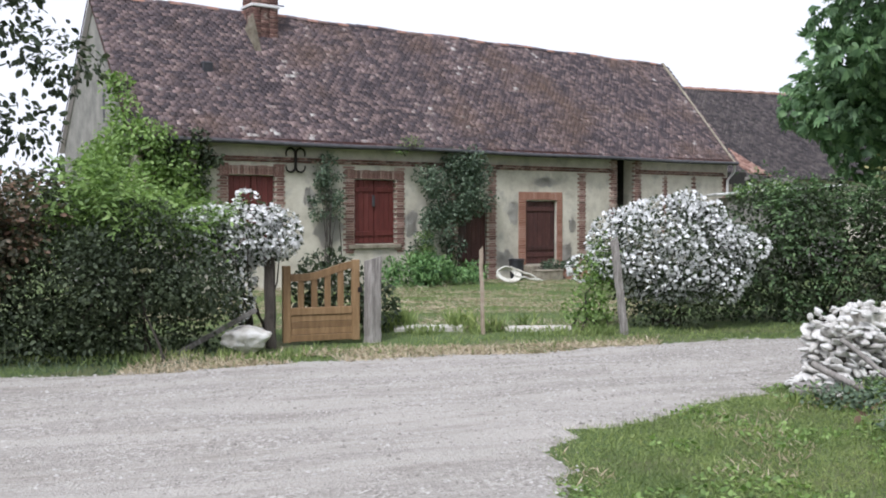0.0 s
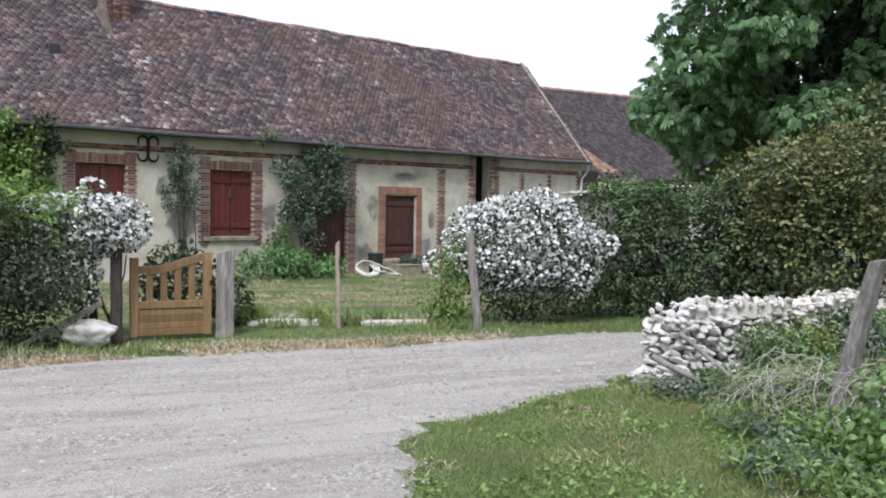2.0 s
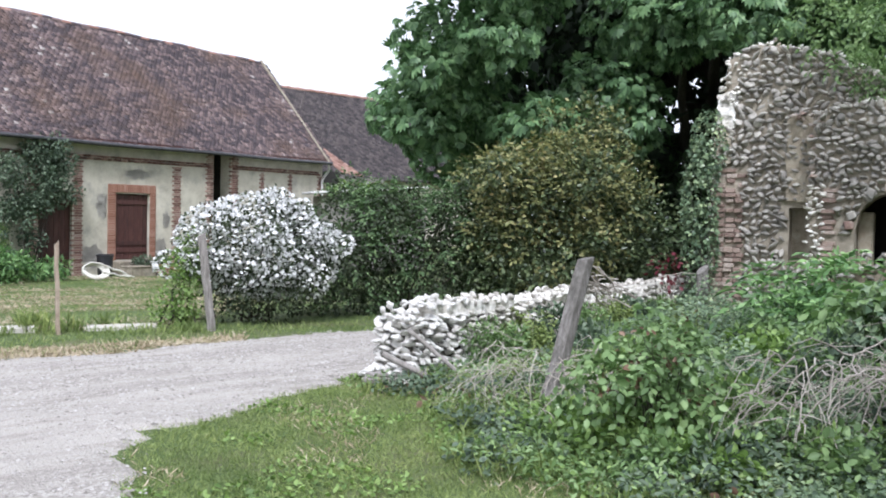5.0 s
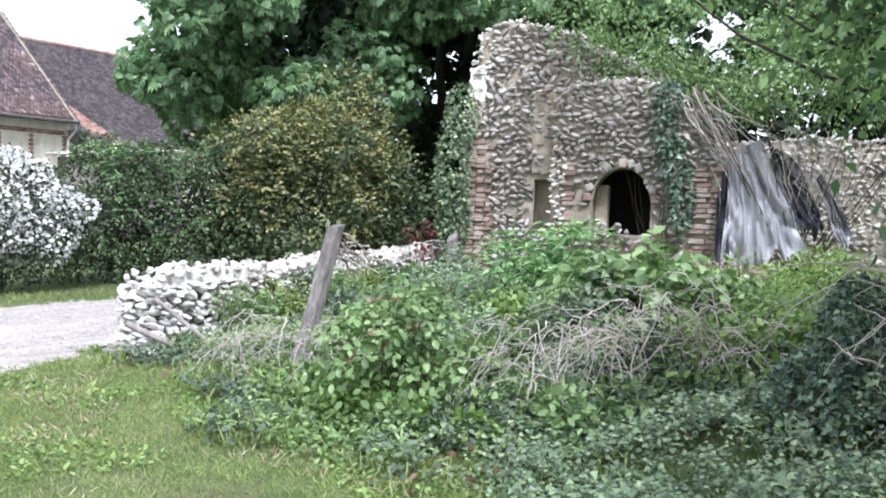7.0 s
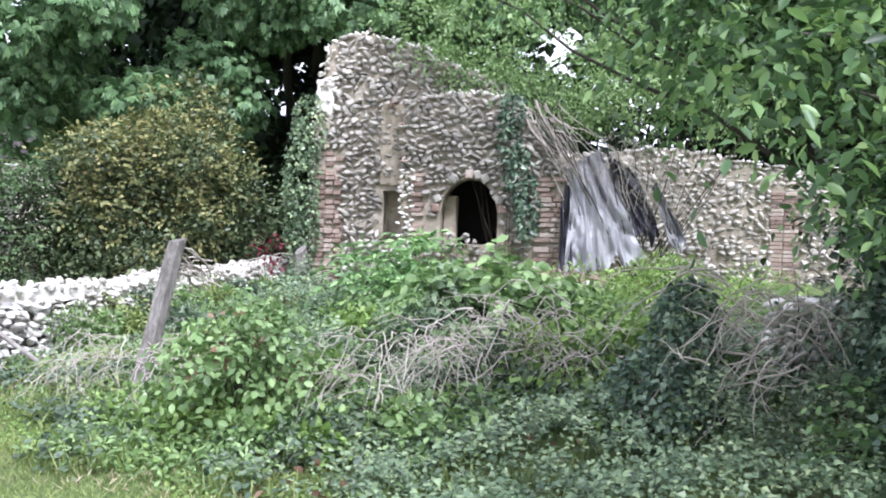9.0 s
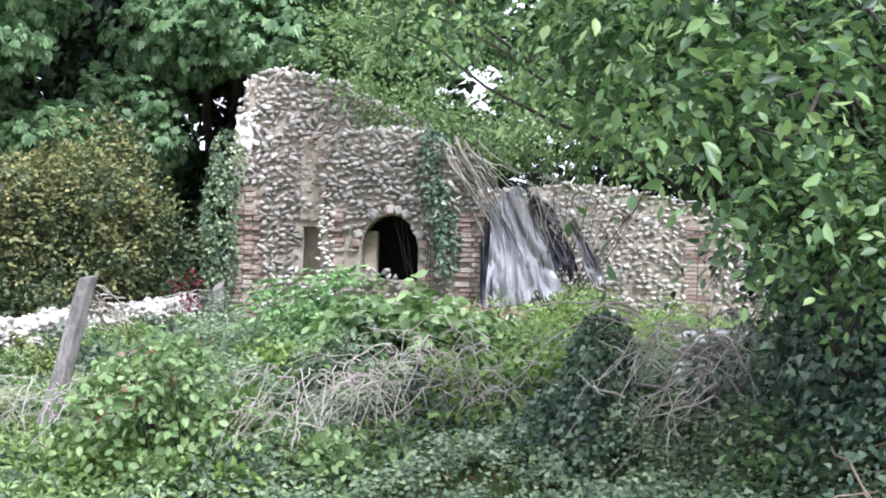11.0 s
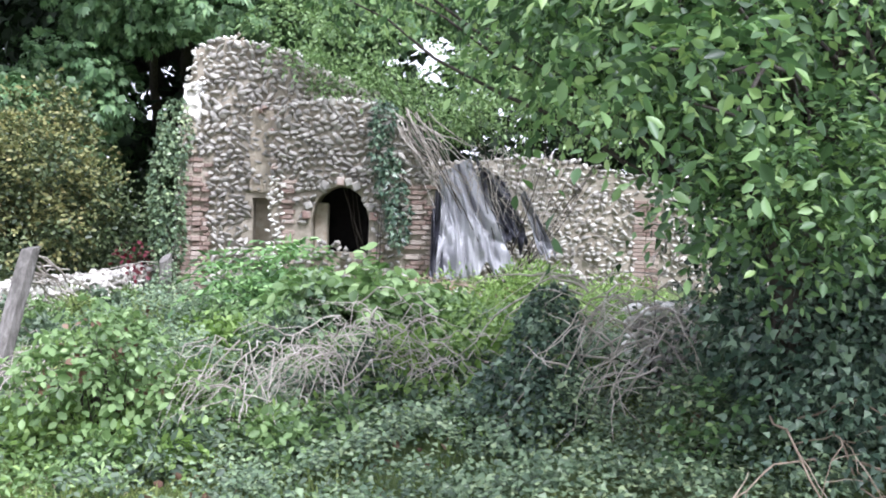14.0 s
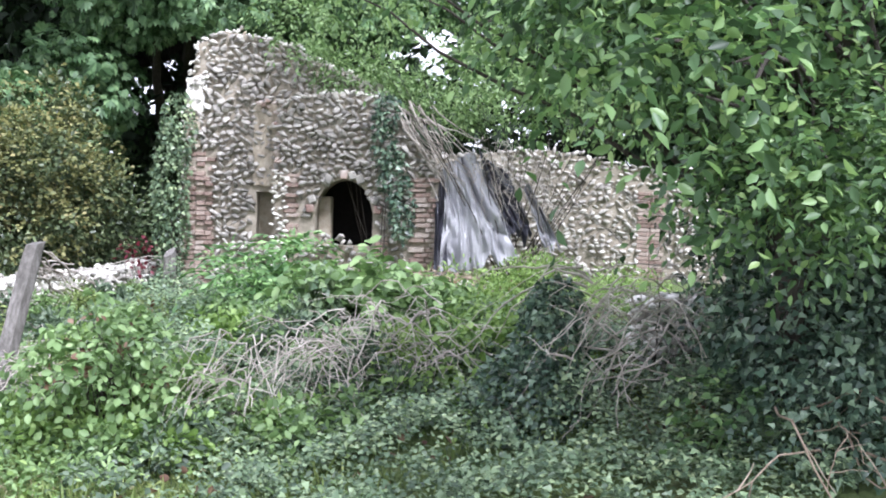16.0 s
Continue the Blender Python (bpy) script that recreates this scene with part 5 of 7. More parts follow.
def stone_thing(name, label, x, y, sx, sy, sz, seed, mat="white_stone", rot=0.0, z=0.0):
    bm = bmesh.new()
    bmesh.ops.create_icosphere(bm, subdivisions=4, radius=0.5)
    rng = np.random.default_rng(seed)
    co = np.array([v.co[:] for v in bm.verts])
    for _ in range(9):
        n = rng.normal(size=3)
        n /= np.linalg.norm(n)
        co -= np.outer(np.maximum(co @ n - rng.uniform(0.26, 0.40), 0), n) * 0.95
    for v, c in zip(bm.verts, co):
        w = noise.noise(Vector(c) * 5 + Vector((seed, 0, 0)))
        v.co = Vector(c) * (1 + 0.22 * w + 0.12 * noise.noise(Vector(c) * 11) + 0.05 * noise.noise(Vector(c) * 27))
        v.co = Vector((v.co.x * sx, v.co.y * sy, v.co.z * sz))
    me = bm_mesh(name, bm, MAT[mat], True)
    ob = new(name, me)
    ob.matrix_world = pose(x, y, float(height(x, y)) + sz * 0.36 + z, 0, 0, rot)
    return tagged(ob, label, "stone")


stone_thing("boulder", "pale rough limestone block on the verge", -2.25, 11.08, 0.64, 0.45, 0.36, 5, "bare_lime", rot=15)


def make_kerb():
    for x, y, l, a in ((-0.72, 13.0, 0.95, 7), (0.78, 13.2, 0.95, 5)):
        k = new("kerb_slab", bm_mesh("kerb_slab", box(0, l, -0.09, 0.09, -0.1, 0.06, 0.015, 0.012), MAT["old_render"]))
        k.matrix_world = pose(x + 0.05, y, float(height(x, y)), 0, 0, a)
        tagged(k, "pale concrete slab lying at the edge of the lawn", "slab", "slabs across the entrance")


make_kerb()


def make_hose():
    t = thing("garden_hose", "coiled cream garden hose beside the wall", "hose", HZ @ pose(9.6, -1.3, -0.3))
    pr = random.Random(4)
    tubes = []
    for k in range(5):
        r = 0.26 + 0.035 * k
        pts = [(r * math.cos(a * 0.35) + 0.02 * pr.random(), -0.05 - 0.02 * k + 0.12 * math.sin(a * 0.35), 0.22 + 0.2 * (r / 0.4) * math.sin(a * 0.35) + 0.02 * pr.random()) for a in range(19)]
        tubes.append((pts, [0.022] * 19))
    attach("coil", tubes_mesh("coil", tubes, MAT["hose"], 6), t)
    pts = wander(pr, (0.3, -0.1, 0.35), (1.25, -0.1, 0.03), 8, 0.1)
    attach("free_end", tubes_mesh("free_end", [(pts, [0.03] * 9), (wander(pr, (0.2, -0.15, 0.2), (1.1, -0.2, 0.03), 8, 0.1), [0.03] * 9)], MAT["hose"], 6), t)


def tub(name, label, x, y, z, r, h, mat, square=False):
    t = thing(name, label, "pot", HZ @ pose(x, y, z))
    bm = bmesh.new()
    if square:
        add_box(bm, -r, r, -r * 0.5, r * 0.5, 0, h, 0.01)
        add_box(bm, -r - 0.015, r + 0.015, -r * 0.5 - 0.015, r * 0.5 + 0.015, h + 0.002, h + 0.035, 0.008)
    else:
        pr = [(0.8, 0), (0.97, 0.92), (1.05, 0.93), (1.05, 1.0), (0.92, 1.0), (0.88, 0.9)]
        rings = [[bm.verts.new((r * q * math.cos(2 * math.pi * k / 20), r * q * math.sin(2 * math.pi * k / 20), h * w)) for k in range(20)] for q, w in pr]
        for a, b in zip(rings, rings[1:]):
            for k in range(20):
                bm.faces.new((a[k], a[(k + 1) % 20], b[(k + 1) % 20], b[k]))
        bm.faces.new(rings[-1])
    part("body", bm, MAT[mat], t)
    return t


make_hose()
tub("plastic_tub", "black plastic tub by the wall", 10.55, -0.6, -0.33, 0.22, 0.62, "black_plastic")
tub("stone_trough", "grey stone trough beside the doorstep", 11.35, -1.0, -0.36, 0.42, 0.3, "mortar", True)
tub("planter_box", "pinkish terracotta planter box by the door", 12.45, -1.0, -0.36, 0.36, 0.32, "pot", True)
tub("flower_pot", "small terracotta pot near the door", 13.1, -0.8, -0.36, 0.16, 0.3, "pot")

# ------------------------------------------------------------------ grass


def blades(name, label, pos, size, mat, seed, lean=0.45, form=BLADE):
    rng = np.random.default_rng(seed)
    n = len(pos)
    along = np.stack([rng.normal(size=n) * lean, rng.normal(size=n) * lean, np.ones(n)], 1)
    normal = np.stack([rng.normal(size=n), rng.normal(size=n), 0.3 * np.ones(n)], 1)
    ob = new(name, leaf_mesh(name, pos, along, normal, size * rng.uniform(0.5, 1.3, n), form, mat))
    return tagged(ob, label, "grass", kind="stuff")


def scatter(rng, n, x0, x1, y0, y1, keep):
    p = np.stack([rng.uniform(x0, x1, n), rng.uniform(y0, y1, n)], 1)
    p = p[keep(p[:, 0], p[:, 1])]
    return np.stack([p[:, 0], p[:, 1], height(p[:, 0], p[:, 1])], 1)


def edge_x(y):
    q = np.array(NEAR_EDGE)
    return np.interp(y, q[:, 1], q[:, 0])


def far_y(x):
    q = np.array(FAR_EDGE)
    return np.interp(x, q[:, 0], q[:, 1])


rng = np.random.default_rng(21)
patchy = lambda x, y, s, seed: np.array([noise.noise(Vector((a * s, b * s, seed))) for a, b in zip(x, y)])
p = scatter(rng, 90000, 0.6, 4.6, 3.2, 9.0, lambda x, y: (x > edge_x(y) - 0.1 + 0.12 * rng.normal(size=len(x))) & (x < 3.6 + 0.9 * rng.random(len(x))))
blades("verge_grass", "short green grass on the verge beside the lane", p, 0.045, L["grass"], 22, 1.0)
q = p[patchy(p[:, 0], p[:, 1], 1.1, 11.0) > 0.14][::3][:1800] + (0, 0, 0.0)
blades("dry_grass", "yellowed dry grass patches on the verge", q, 0.07, L["hay"], 122, 1.6)
q = p[patchy(p[:, 0], p[:, 1], 1.4, 15.0) > 0.1][::5][:2600] + (0, 0, 0.02)
n = len(q)
ob = new("verge_weeds", leaf_mesh("verge_weeds", q, np.stack([rng.normal(size=n), rng.normal(size=n), 0.4 + 0.3 * rng.normal(size=n)], 1), np.stack([rng.normal(size=n) * 0.4, rng.normal(size=n) * 0.4, np.ones(n)], 1), 0.04 * rng.uniform(0.5, 1.4, n), OVAL, L["lime"]))
tagged(ob, "broad-leaved light green weeds in the verge", "weeds", kind="stuff")
p = scatter(rng, 26000, -9, 8.5, 9.0, 14.2, lambda x, y: (y > far_y(x) + 0.05 + 0.12 * rng.normal(size=len(x))) & (y < far_y(x) + 1.3 + 0.4 * rng.random(len(x))) & ~((x > -1.2) & (x < 1.6) & (y > 12.6)))
blades("verge_grass", "rough grass verge along the hedge", p[p[:, 0] > -2.4], 0.085, L["grass"], 23, 0.8)
# beside the hedge a darker leaf colour paints in the hedge's shadow
blades("verge_grass", "rough grass and weeds under the hedge, coloured dark for its shadow", p[p[:, 0] <= -2.4], 0.09, L["rose"], 123, 0.7)
p = scatter(rng, 42000, -5, 6, 12.3, 27, lambda x, y: (y < 22.2 + (x + 6.9) * 0.70) & (x < 2.2 + (y - 13) * 0.5))
blades("lawn_grass", "mown green lawn in front of the house", p, 0.06, L["grass"], 24, 0.9)
p = scatter(rng, 30000, -5, 6, 13.0, 27, lambda x, y: (y < 22.2 + (x + 6.9) * 0.70) & (x < 2.2 + (y - 13) * 0.5) & (patchy(x * 0.5, y, 0.9, 3.0) > -0.06))
p[:, 2] += 0.04
blades("cut_hay", "rows of dry cut grass lying on the lawn", p, 0.10, L["hay"], 25, 3.0)
p = scatter(rng, 34000, -3.2, 2.6, 8.8, 12.6, lambda x, y: (y > far_y(x) - 0.12) & (y < far_y(x) + 0.75 - 0.12 * x) & (patchy(x, y, 1.1, 7.0) > -0.25))
p[:, 2] += 0.02
blades("cut_hay", "dry cut grass along the edge of the lane", p, 0.09, L["hay"], 26, 3.0)
p = scatter(rng, 4200, -0.9, 2.3, 12.5, 13.5, lambda x, y: (patchy(x, y, 2.0, 1.0) > 0.05) & (y > 12.98 + 0.12 * x))
blades("tall_grass", "tall grass tufts at the entrance to the lawn", p, 0.24, L["grass"], 27, 0.4)
p = scatter(rng, 1500, -0.9, 2.3, 12.55, 12.95, lambda x, y: (patchy(x, y, 2.2, 2.0) > 0.0))
blades("short_grass", "grass growing up round the pale slabs", p, 0.13, L["grass"], 127, 0.4)
p = scatter(rng, 2600, -7, -1.5, 10.0, 10.9, lambda x, y: (patchy(x, y, 1.6, 4.0) > -0.1) & (y > far_y(x) + 0.5))
blades("tall_grass", "tall grass at the foot of the hedge", p, 0.12, L["grass"], 28, 0.4)

# ------------------------------------------------------------------ dry stone field wall
WALL_A, WALL_D = np.array((3.32, 8.6)), np.array((0.876, 0.482))


def prism(outline, y0, y1):
    """A slab from an outline in x and z, between two depths."""
    bm = bmesh.new()
    a = [bm.verts.new((x, y0, z)) for x, z in outline]
    b = [bm.verts.new((x, y1, z)) for x, z in outline]
    bm.faces.new(a)
    bm.faces.new(b[::-1])
    n = len(outline)
    for i in range(n):
        bm.faces.new((a[i], b[i], b[(i + 1) % n], a[(i + 1) % n]))
    bmesh.ops.recalc_face_normals(bm, faces=bm.faces)
    return bm


def rough_up(bm, amount, scale, cut=0.15):
    bmesh.ops.triangulate(bm, faces=bm.faces[:])
    for _ in range(3):
        long = [e for e in bm.edges if e.calc_length() > cut]
        if not long:
            break
        bmesh.ops.subdivide_edges(bm, edges=long, cuts=1)
        bmesh.ops.triangulate(bm, faces=[f for f in bm.faces if len(f.verts) > 3])
    for v in bm.verts:
        q = v.co * scale
        v.co += Vector((noise.noise(q), noise.noise(q + Vector((7, 0, 0))), noise.noise(q + Vector((0, 9, 0))))) * amount
    return bm


def make_field_wall():
    rng = np.random.default_rng(61)
    m = Matrix.Translation((WALL_A[0], WALL_A[1], 0)) @ Matrix.Rotation(math.atan2(WALL_D[1], WALL_D[0]), 4, "Z")
    w = thing("field_wall", "low dry wall of pale limestone lumps, tumbled at its end", "wall", m)
    ln = 6.7
    # rubble heart
    bm = bmesh.new()
    add_box(bm, 0.35, ln, -0.14, 0.16, -0.1, 0.52, 0.04)
    part("heart", bm, MAT["dark_mortar"], w)
    part("cap", rough_up(box(0.5, ln, -0.17, 0.17, 0.56, 0.70), 0.05, 5.0, 0.09), MAT["bare_lime"], w, "bleached lime capping along the top")
    places = []
    top = lambda x: (0.66 + 0.03 * math.sin(x * 2.3) + 0.02 * math.sin(x * 5.1)) * float(np.interp(x, [0, 0.12, 0.4], [0.75, 0.93, 1.0]))
    z = 0.0
    while z < 0.60:
        hgt = rng.uniform(0.042, 0.068)
        x = rng.uniform(0, 0.08) + 0.16 * z
        while x < ln:
            l = rng.uniform(0.05, 0.115) if rng.random() < 0.85 else rng.uniform(0.12, 0.2)
            for side in (-1, 1):
                if side < 0 or x < 0.5:
                    places.append((x + l / 2, side * (0.25 - 0.12 * z) + rng.normal() * 0.025, z + hgt / 2 + rng.normal() * 0.012, l * 1.15, rng.uniform(0.14, 0.24), hgt * rng.uniform(1.0, 1.6)))
            x += l
        for y in (-0.16, -0.04, 0.08, 0.19):
            places.append((0.06 + 0.16 * z + rng.normal() * 0.04, y + rng.normal() * 0.02, z + hgt / 2, 0.2, rng.uniform(0.1, 0.18), hgt * 1.4))
        z += hgt
    x = 0.05
    while x < ln:
        l = rng.uniform(0.05, 0.12)
        for y in (-0.22, -0.12, -0.02, 0.08, 0.18):
            places.append((x + l / 2 + rng.normal() * 0.03, y + rng.normal() * 0.03, top(x) + 0.03 + rng.normal() * 0.022, l * 1.1, rng.uniform(0.07, 0.14), rng.uniform(0.05, 0.10)))
        x += l
    # fallen lumps at the end
    for k in range(40):
        a, d = rng.uniform(0, 6.28), rng.random() ** 0.7
        places.append((0.0 + 0.30 * d * math.cos(a), -0.12 + 0.4 * d * math.sin(a), 0.05 + 0.25 * (1 - d) * rng.random(), rng.uniform(0.08, 0.2), rng.uniform(0.08, 0.18), rng.uniform(0.05, 0.12)))
    places.sort(key=lambda q: q[0])
    shapes = [quick_mesh("stone", f, ICO2F, MAT["white_stone"]) for f in STONES_FINE]
    for q in places[:300]:
        e = Euler((rng.normal() * 0.35, rng.normal() * 0.35, rng.normal() * 0.6))
        attach("stone", shapes[int(rng.integers(8))], w, at=Matrix.LocRotScale(q[:3], e, q[3:]))
    attach("wall_stones", joined_stones("wall_stones", places[300:], MAT["white_stone"], 62, True, 0.45), w, kind="stuff")


make_field_wall()

# ------------------------------------------------------------------ ruin
RUIN = pose(8.85, 10.95, 0, 0, 0, -52) @ Matrix.Diagonal((0.92, 1, 1, 1))


def tall_top(x):
    return float(np.interp(x, [0.1, 0.22, 0.45, 0.62, 0.95, 1.44, 1.7, 2.1, 2.6, 3.2], [3.55, 3.80, 3.93, 4.0, 3.97, 3.87, 3.78, 3.6, 3.45, 3.2]))


def tall_left(z):
    return float(np.interp(z, [0, 0.8, 2.35, 2.6, 3.2, 3.8], [0.0, 0.02, 0.10, 0.06, 0.12, 0.24])) 


def oven_top(x):
    return float(np.interp(x, [1.5, 1.8, 2.1, 2.5, 3.0, 3.3, 3.6, 3.95], [3.02, 3.08, 3.14, 3.17, 3.12, 2.95, 2.6, 2.2]))


def arch_z(x):
    u = (x - 2.52) / 0.43
    return 1.5 + 0.47 * math.sqrt(max(0, 1 - u * u)) if abs(u) < 1 else 0


WORN_BRICK_BOX = bm_mesh("brick", box(-0.5, 0.5, -0.5, 0.5, -0.5, 0.5, 0.1, 0.03), MAT["worn_brick"])


def make_ruin():
    rng = np.random.default_rng(71)
    w = thing("ruin", "ruined flint and brick wall with an old bread oven arch", "ruin", RUIN)
    out = [(0.02, -0.2), (1.17, -0.2), (1.17, 1.78), (1.44, 1.78), (1.44, -0.2), (1.96, -0.2), (1.96, 2.45), (3.2, 2.45)]
    out += [(x, tall_top(x) - 0.03) for x in (3.2, 2.6, 2.1, 1.7, 1.44, 0.95, 0.62, 0.45, 0.25)]
    out += [(tall_left(z) + 0.03, z) for z in (3.6, 3.0, 2.35, 1.5, 0.8)]
    part("tall_wall", rough_up(prism(out, 0.022, 0.62), 0.02, 4.0), MAT["flint_mortar"], w, "pale weathered mortar body of the wall")
    part("niche_back", box(1.12, 1.5, 0.30, 0.36, 0.4, 1.85), MAT["mortar_ochre"], w, "ochre plaster back of the niche")
    part("niche_sill", box(1.172, 1.438, 0.05, 0.28, -0.2, 1.08), MAT["mortar"], w)
    # oven front with its arch
    out = [(1.50, -0.2), (2.09, -0.2), (2.09, 1.5)] + [(2.09 + 0.86 * k / 14, arch_z(2.09 + 0.86 * k / 14 + (0.001 if k == 0 else -0.001 if k == 14 else 0))) for k in range(1, 14)] + [(2.95, 1.5), (2.95, -0.2), (4.0, -0.2)]
    out += [(x, oven_top(x) - 0.04) for x in (3.95, 3.6, 3.3, 3.0, 2.5, 2.1, 1.8, 1.5)]
    part("oven_front", prism(out, -0.222, 0.4), MAT["flint_mortar"], w, "mortared oven front")
    part("oven_chamber", box(1.8, 3.3, 1.3, 1.4, 0.0, 2.4), MAT["soot_and_shade"], w, "sooty black oven chamber")
    for x0, x1 in ((1.8, 1.9), (3.2, 3.3)):
        part("chamber_side", box(x0, x1, 0.42, 1.29, 0.0, 2.4), MAT["soot_and_shade"], w)
    part("chamber_roof", box(1.8, 3.3, 0.42, 1.29, 2.3, 2.4), MAT["soot_and_shade"], w)
    part("chamber_floor", box(1.9, 3.2, 0.0, 1.29, 0.9, 1.0), MAT["soot_and_shade"], w)
    part("arch_reveal", box(2.095, 2.30, 0.10, 0.39, 1.0, 1.74, 0.02), MAT["mortar_ochre"], w, "pale plastered reveal of the arch")
    # rubble sill
    pl = []
    for k in range(75):
        x = rng.uniform(2.0, 3.15)
        pl.append((x, -0.25 + rng.normal() * 0.07, rng.uniform(0.5, 1.13 + 0.12 * math.sin(x * 6)), rng.uniform(0.1, 0.2), 0.15, rng.uniform(0.07, 0.13)))
    attach("rubble_sill", joined_stones("rubble_sill", pl, MAT["flint"], 72), w, "broken pale rubble below the arch", kind="stuff")
    part("sill_body", box(2.09, 2.95, -0.15, 0.3, -0.2, 1.06), MAT["mortar"], w)
    # flints in wavy courses
    places = []
    z, row = 0.35, 0
    while z < 3.95:
        x = -0.05 + rng.uniform(0, 0.1)
        while x < 4.0:
            l = rng.uniform(0.085, 0.165)
            cx = x + l / 2
            zz = z + 0.026 * math.sin(cx * 7 + row * 0.9) + rng.normal() * 0.012
            front_y = -0.235 if cx > 1.5 and zz < oven_top(cx) else 0.015
            ok = tall_left(zz) + 0.02 < cx and zz < (max(tall_top(cx), oven_top(cx) if cx > 1.5 else 0) if cx < 3.2 else oven_top(cx)) - 0.02
            if zz > 2.33 and cx < tall_left(zz) + 0.22 + 0.07 * math.sin(zz * 9):
                ok = False
            if 0.24 < cx < 0.52 and 0.45 < zz < 2.33:
                ok = False
            if 0 < cx <= 0.24 and zz < 2.33:
                ok = False
            if 1.12 < cx < 1.5 and 1.0 < zz < 1.9:
                ok = False
            if 1.12 < cx < 1.5 and 1.9 <= zz < 2.95 and rng.random() < 0.35:
                ok = False
            if 1.5 < cx < 1.86 and zz < 2.05:
                ok = False
            if 2.0 < cx < 3.04 and zz < (arch_z(min(max(cx, 2.1), 2.94)) or 1.5) + 0.05:
                ok = False
            if cx > 3.5 and zz < 2.05:
                ok = False
            if 1.86 < cx < 2.1 and zz < 1.9 and rng.random() < 0.6:
                ok = False
            if ok:
                places.append((cx, front_y - 0.012 + rng.normal() * 0.018, zz, l * 1.25, 0.17, rng.uniform(0.078, 0.112)))
            x += l
        z += 0.077
        row += 1
    # broken end face and top
    ends = []
    for k in range(420):
        zz = rng.uniform(0.4, 3.85)
        if zz < 2.35 and rng.random() < 0.45:
            continue
        ends.append((tall_left(zz) - 0.03 + (rng.uniform(0, 0.32) if zz > 2.3 else abs(rng.normal()) * 0.05), rng.choice((rng.uniform(-0.06, 0.04), rng.uniform(0.0, 0.3))), zz, rng.uniform(0.06, 0.13), rng.uniform(0.07, 0.14), rng.uniform(0.045, 0.09)))
    for k in range(240):
        x = rng.uniform(0.2, 2.6)
        ends.append((x, rng.uniform(0, 0.6), tall_top(x) + rng.normal() * 0.03 - 0.02, rng.uniform(0.06, 0.15), rng.uniform(0.07, 0.15), rng.uniform(0.05, 0.1)))
    for k in range(130):
        x = rng.uniform(1.55, 3.4)
        ends.append((x, rng.uniform(-0.22, 0.0), oven_top(x) + rng.normal() * 0.02 - 0.02, rng.uniform(0.06, 0.14), rng.uniform(0.07, 0.14), rng.uniform(0.05, 0.09)))
    shapes = [quick_mesh("flint", f, ICO2F, MAT["flint"]) for f in STONES_FINE]
    pick = [q for q in places if q[2] > 1.2]
    rest = [q for q in places if q[2] <= 1.2] + pick[300:]
    for q in pick[:300]:
        e = Euler((rng.normal() * 0.25, rng.normal() * 0.45, rng.normal() * 0.3))
        attach("flint", shapes[int(rng.integers(8))], w, at=Matrix.LocRotScale(q[:3], e, q[3:]))
    attach("flint_facing", joined_stones("flint_facing", rest, MAT["flint"], 73, True, 0.45), w, kind="stuff")
    attach("edge_rubble", joined_stones("edge_rubble", ends, MAT["edge_stone"], 74), w, "pale rubble along the broken edges", kind="stuff")
    # ochre plaster strip above the niche
    part("plaster_strip", rough_up(box(1.12, 1.49, -0.03, 0.05, 1.86, 2.98), 0.05, 6.0, 0.1), MAT["mortar_ochre"], w, "ochre mortar patch above the niche")
    pl = [(1.52 + rng.normal() * 0.05, -0.2 + rng.normal() * 0.05, rng.uniform(2.0, 2.98), rng.uniform(0.1, 0.2), 0.16, rng.uniform(0.06, 0.1)) for k in range(24)]
    pl += [(rng.uniform(1.15, 1.75), -0.08 + rng.normal() * 0.05, 2.98 + rng.normal() * 0.03, 0.2, 0.18, 0.07) for k in range(8)]
    attach("broken_edge", joined_stones("broken_edge", pl, MAT["worn_brick"], 75), w, "crumbling brick edge above the pier", kind="stuff")
    # lime and ochre mortar bared at the broken end
    part("lime_patch", rough_up(box(0.11, 0.36, -0.03, 0.1, 2.86, 3.34), 0.06, 7.0, 0.06), MAT["bare_lime"], w, "bare white lime mortar at the broken end")
    part("ochre_patch", rough_up(box(0.08, 0.33, -0.025, 0.1, 2.36, 2.84), 0.06, 7.0, 0.06), MAT["mortar_ochre"], w, "ochre mortar at the broken end")
    # pale rubble between niche and pier
    pl = [(rng.uniform(1.46, 1.68), -0.25 + rng.normal() * 0.02, rng.uniform(0.6, 2.1), rng.uniform(0.09, 0.17), 0.15, rng.uniform(0.05, 0.09)) for k in range(90)]
    attach("pier_rubble", joined_stones("pier_rubble", pl, MAT["edge_stone"], 76), w, "pale rubble facing of the pier", kind="stuff")
    # bricks
    jr = random.Random(77)

    def worn(x0, x1, y0, y1, z0, z1):
        """A brick that has lost its edges, or is missing."""
        if jr.random() < 0.1:
            return
        d = jr.uniform(-0.025, 0.035)
        q = lambda: jr.uniform(-0.012, 0.012)
        laid(w, WORN_BRICK_BOX, x0 + q(), x1 + q(), y0 + d, y1, z0 + q() * 0.6, z1 + q() * 0.6)

    c = 0.068
    for k in range(27):
        z = 0.48 + k * c
        g = 0.03 if k % 2 else 0.0
        worn(0.27, 0.40 + g, -0.045, 0.12, z, z + c - 0.012)
        worn(0.405 + g, 0.52 + g, -0.045, 0.12, z, z + c - 0.012)
        worn(0.03 + 0.03 * math.sin(k), 0.265, -0.025, 0.26 + g, z, z + c - 0.012)
    for k in range(21):
        z = 0.62 + k * c
        g = 0.04 if k % 2 else 0.0
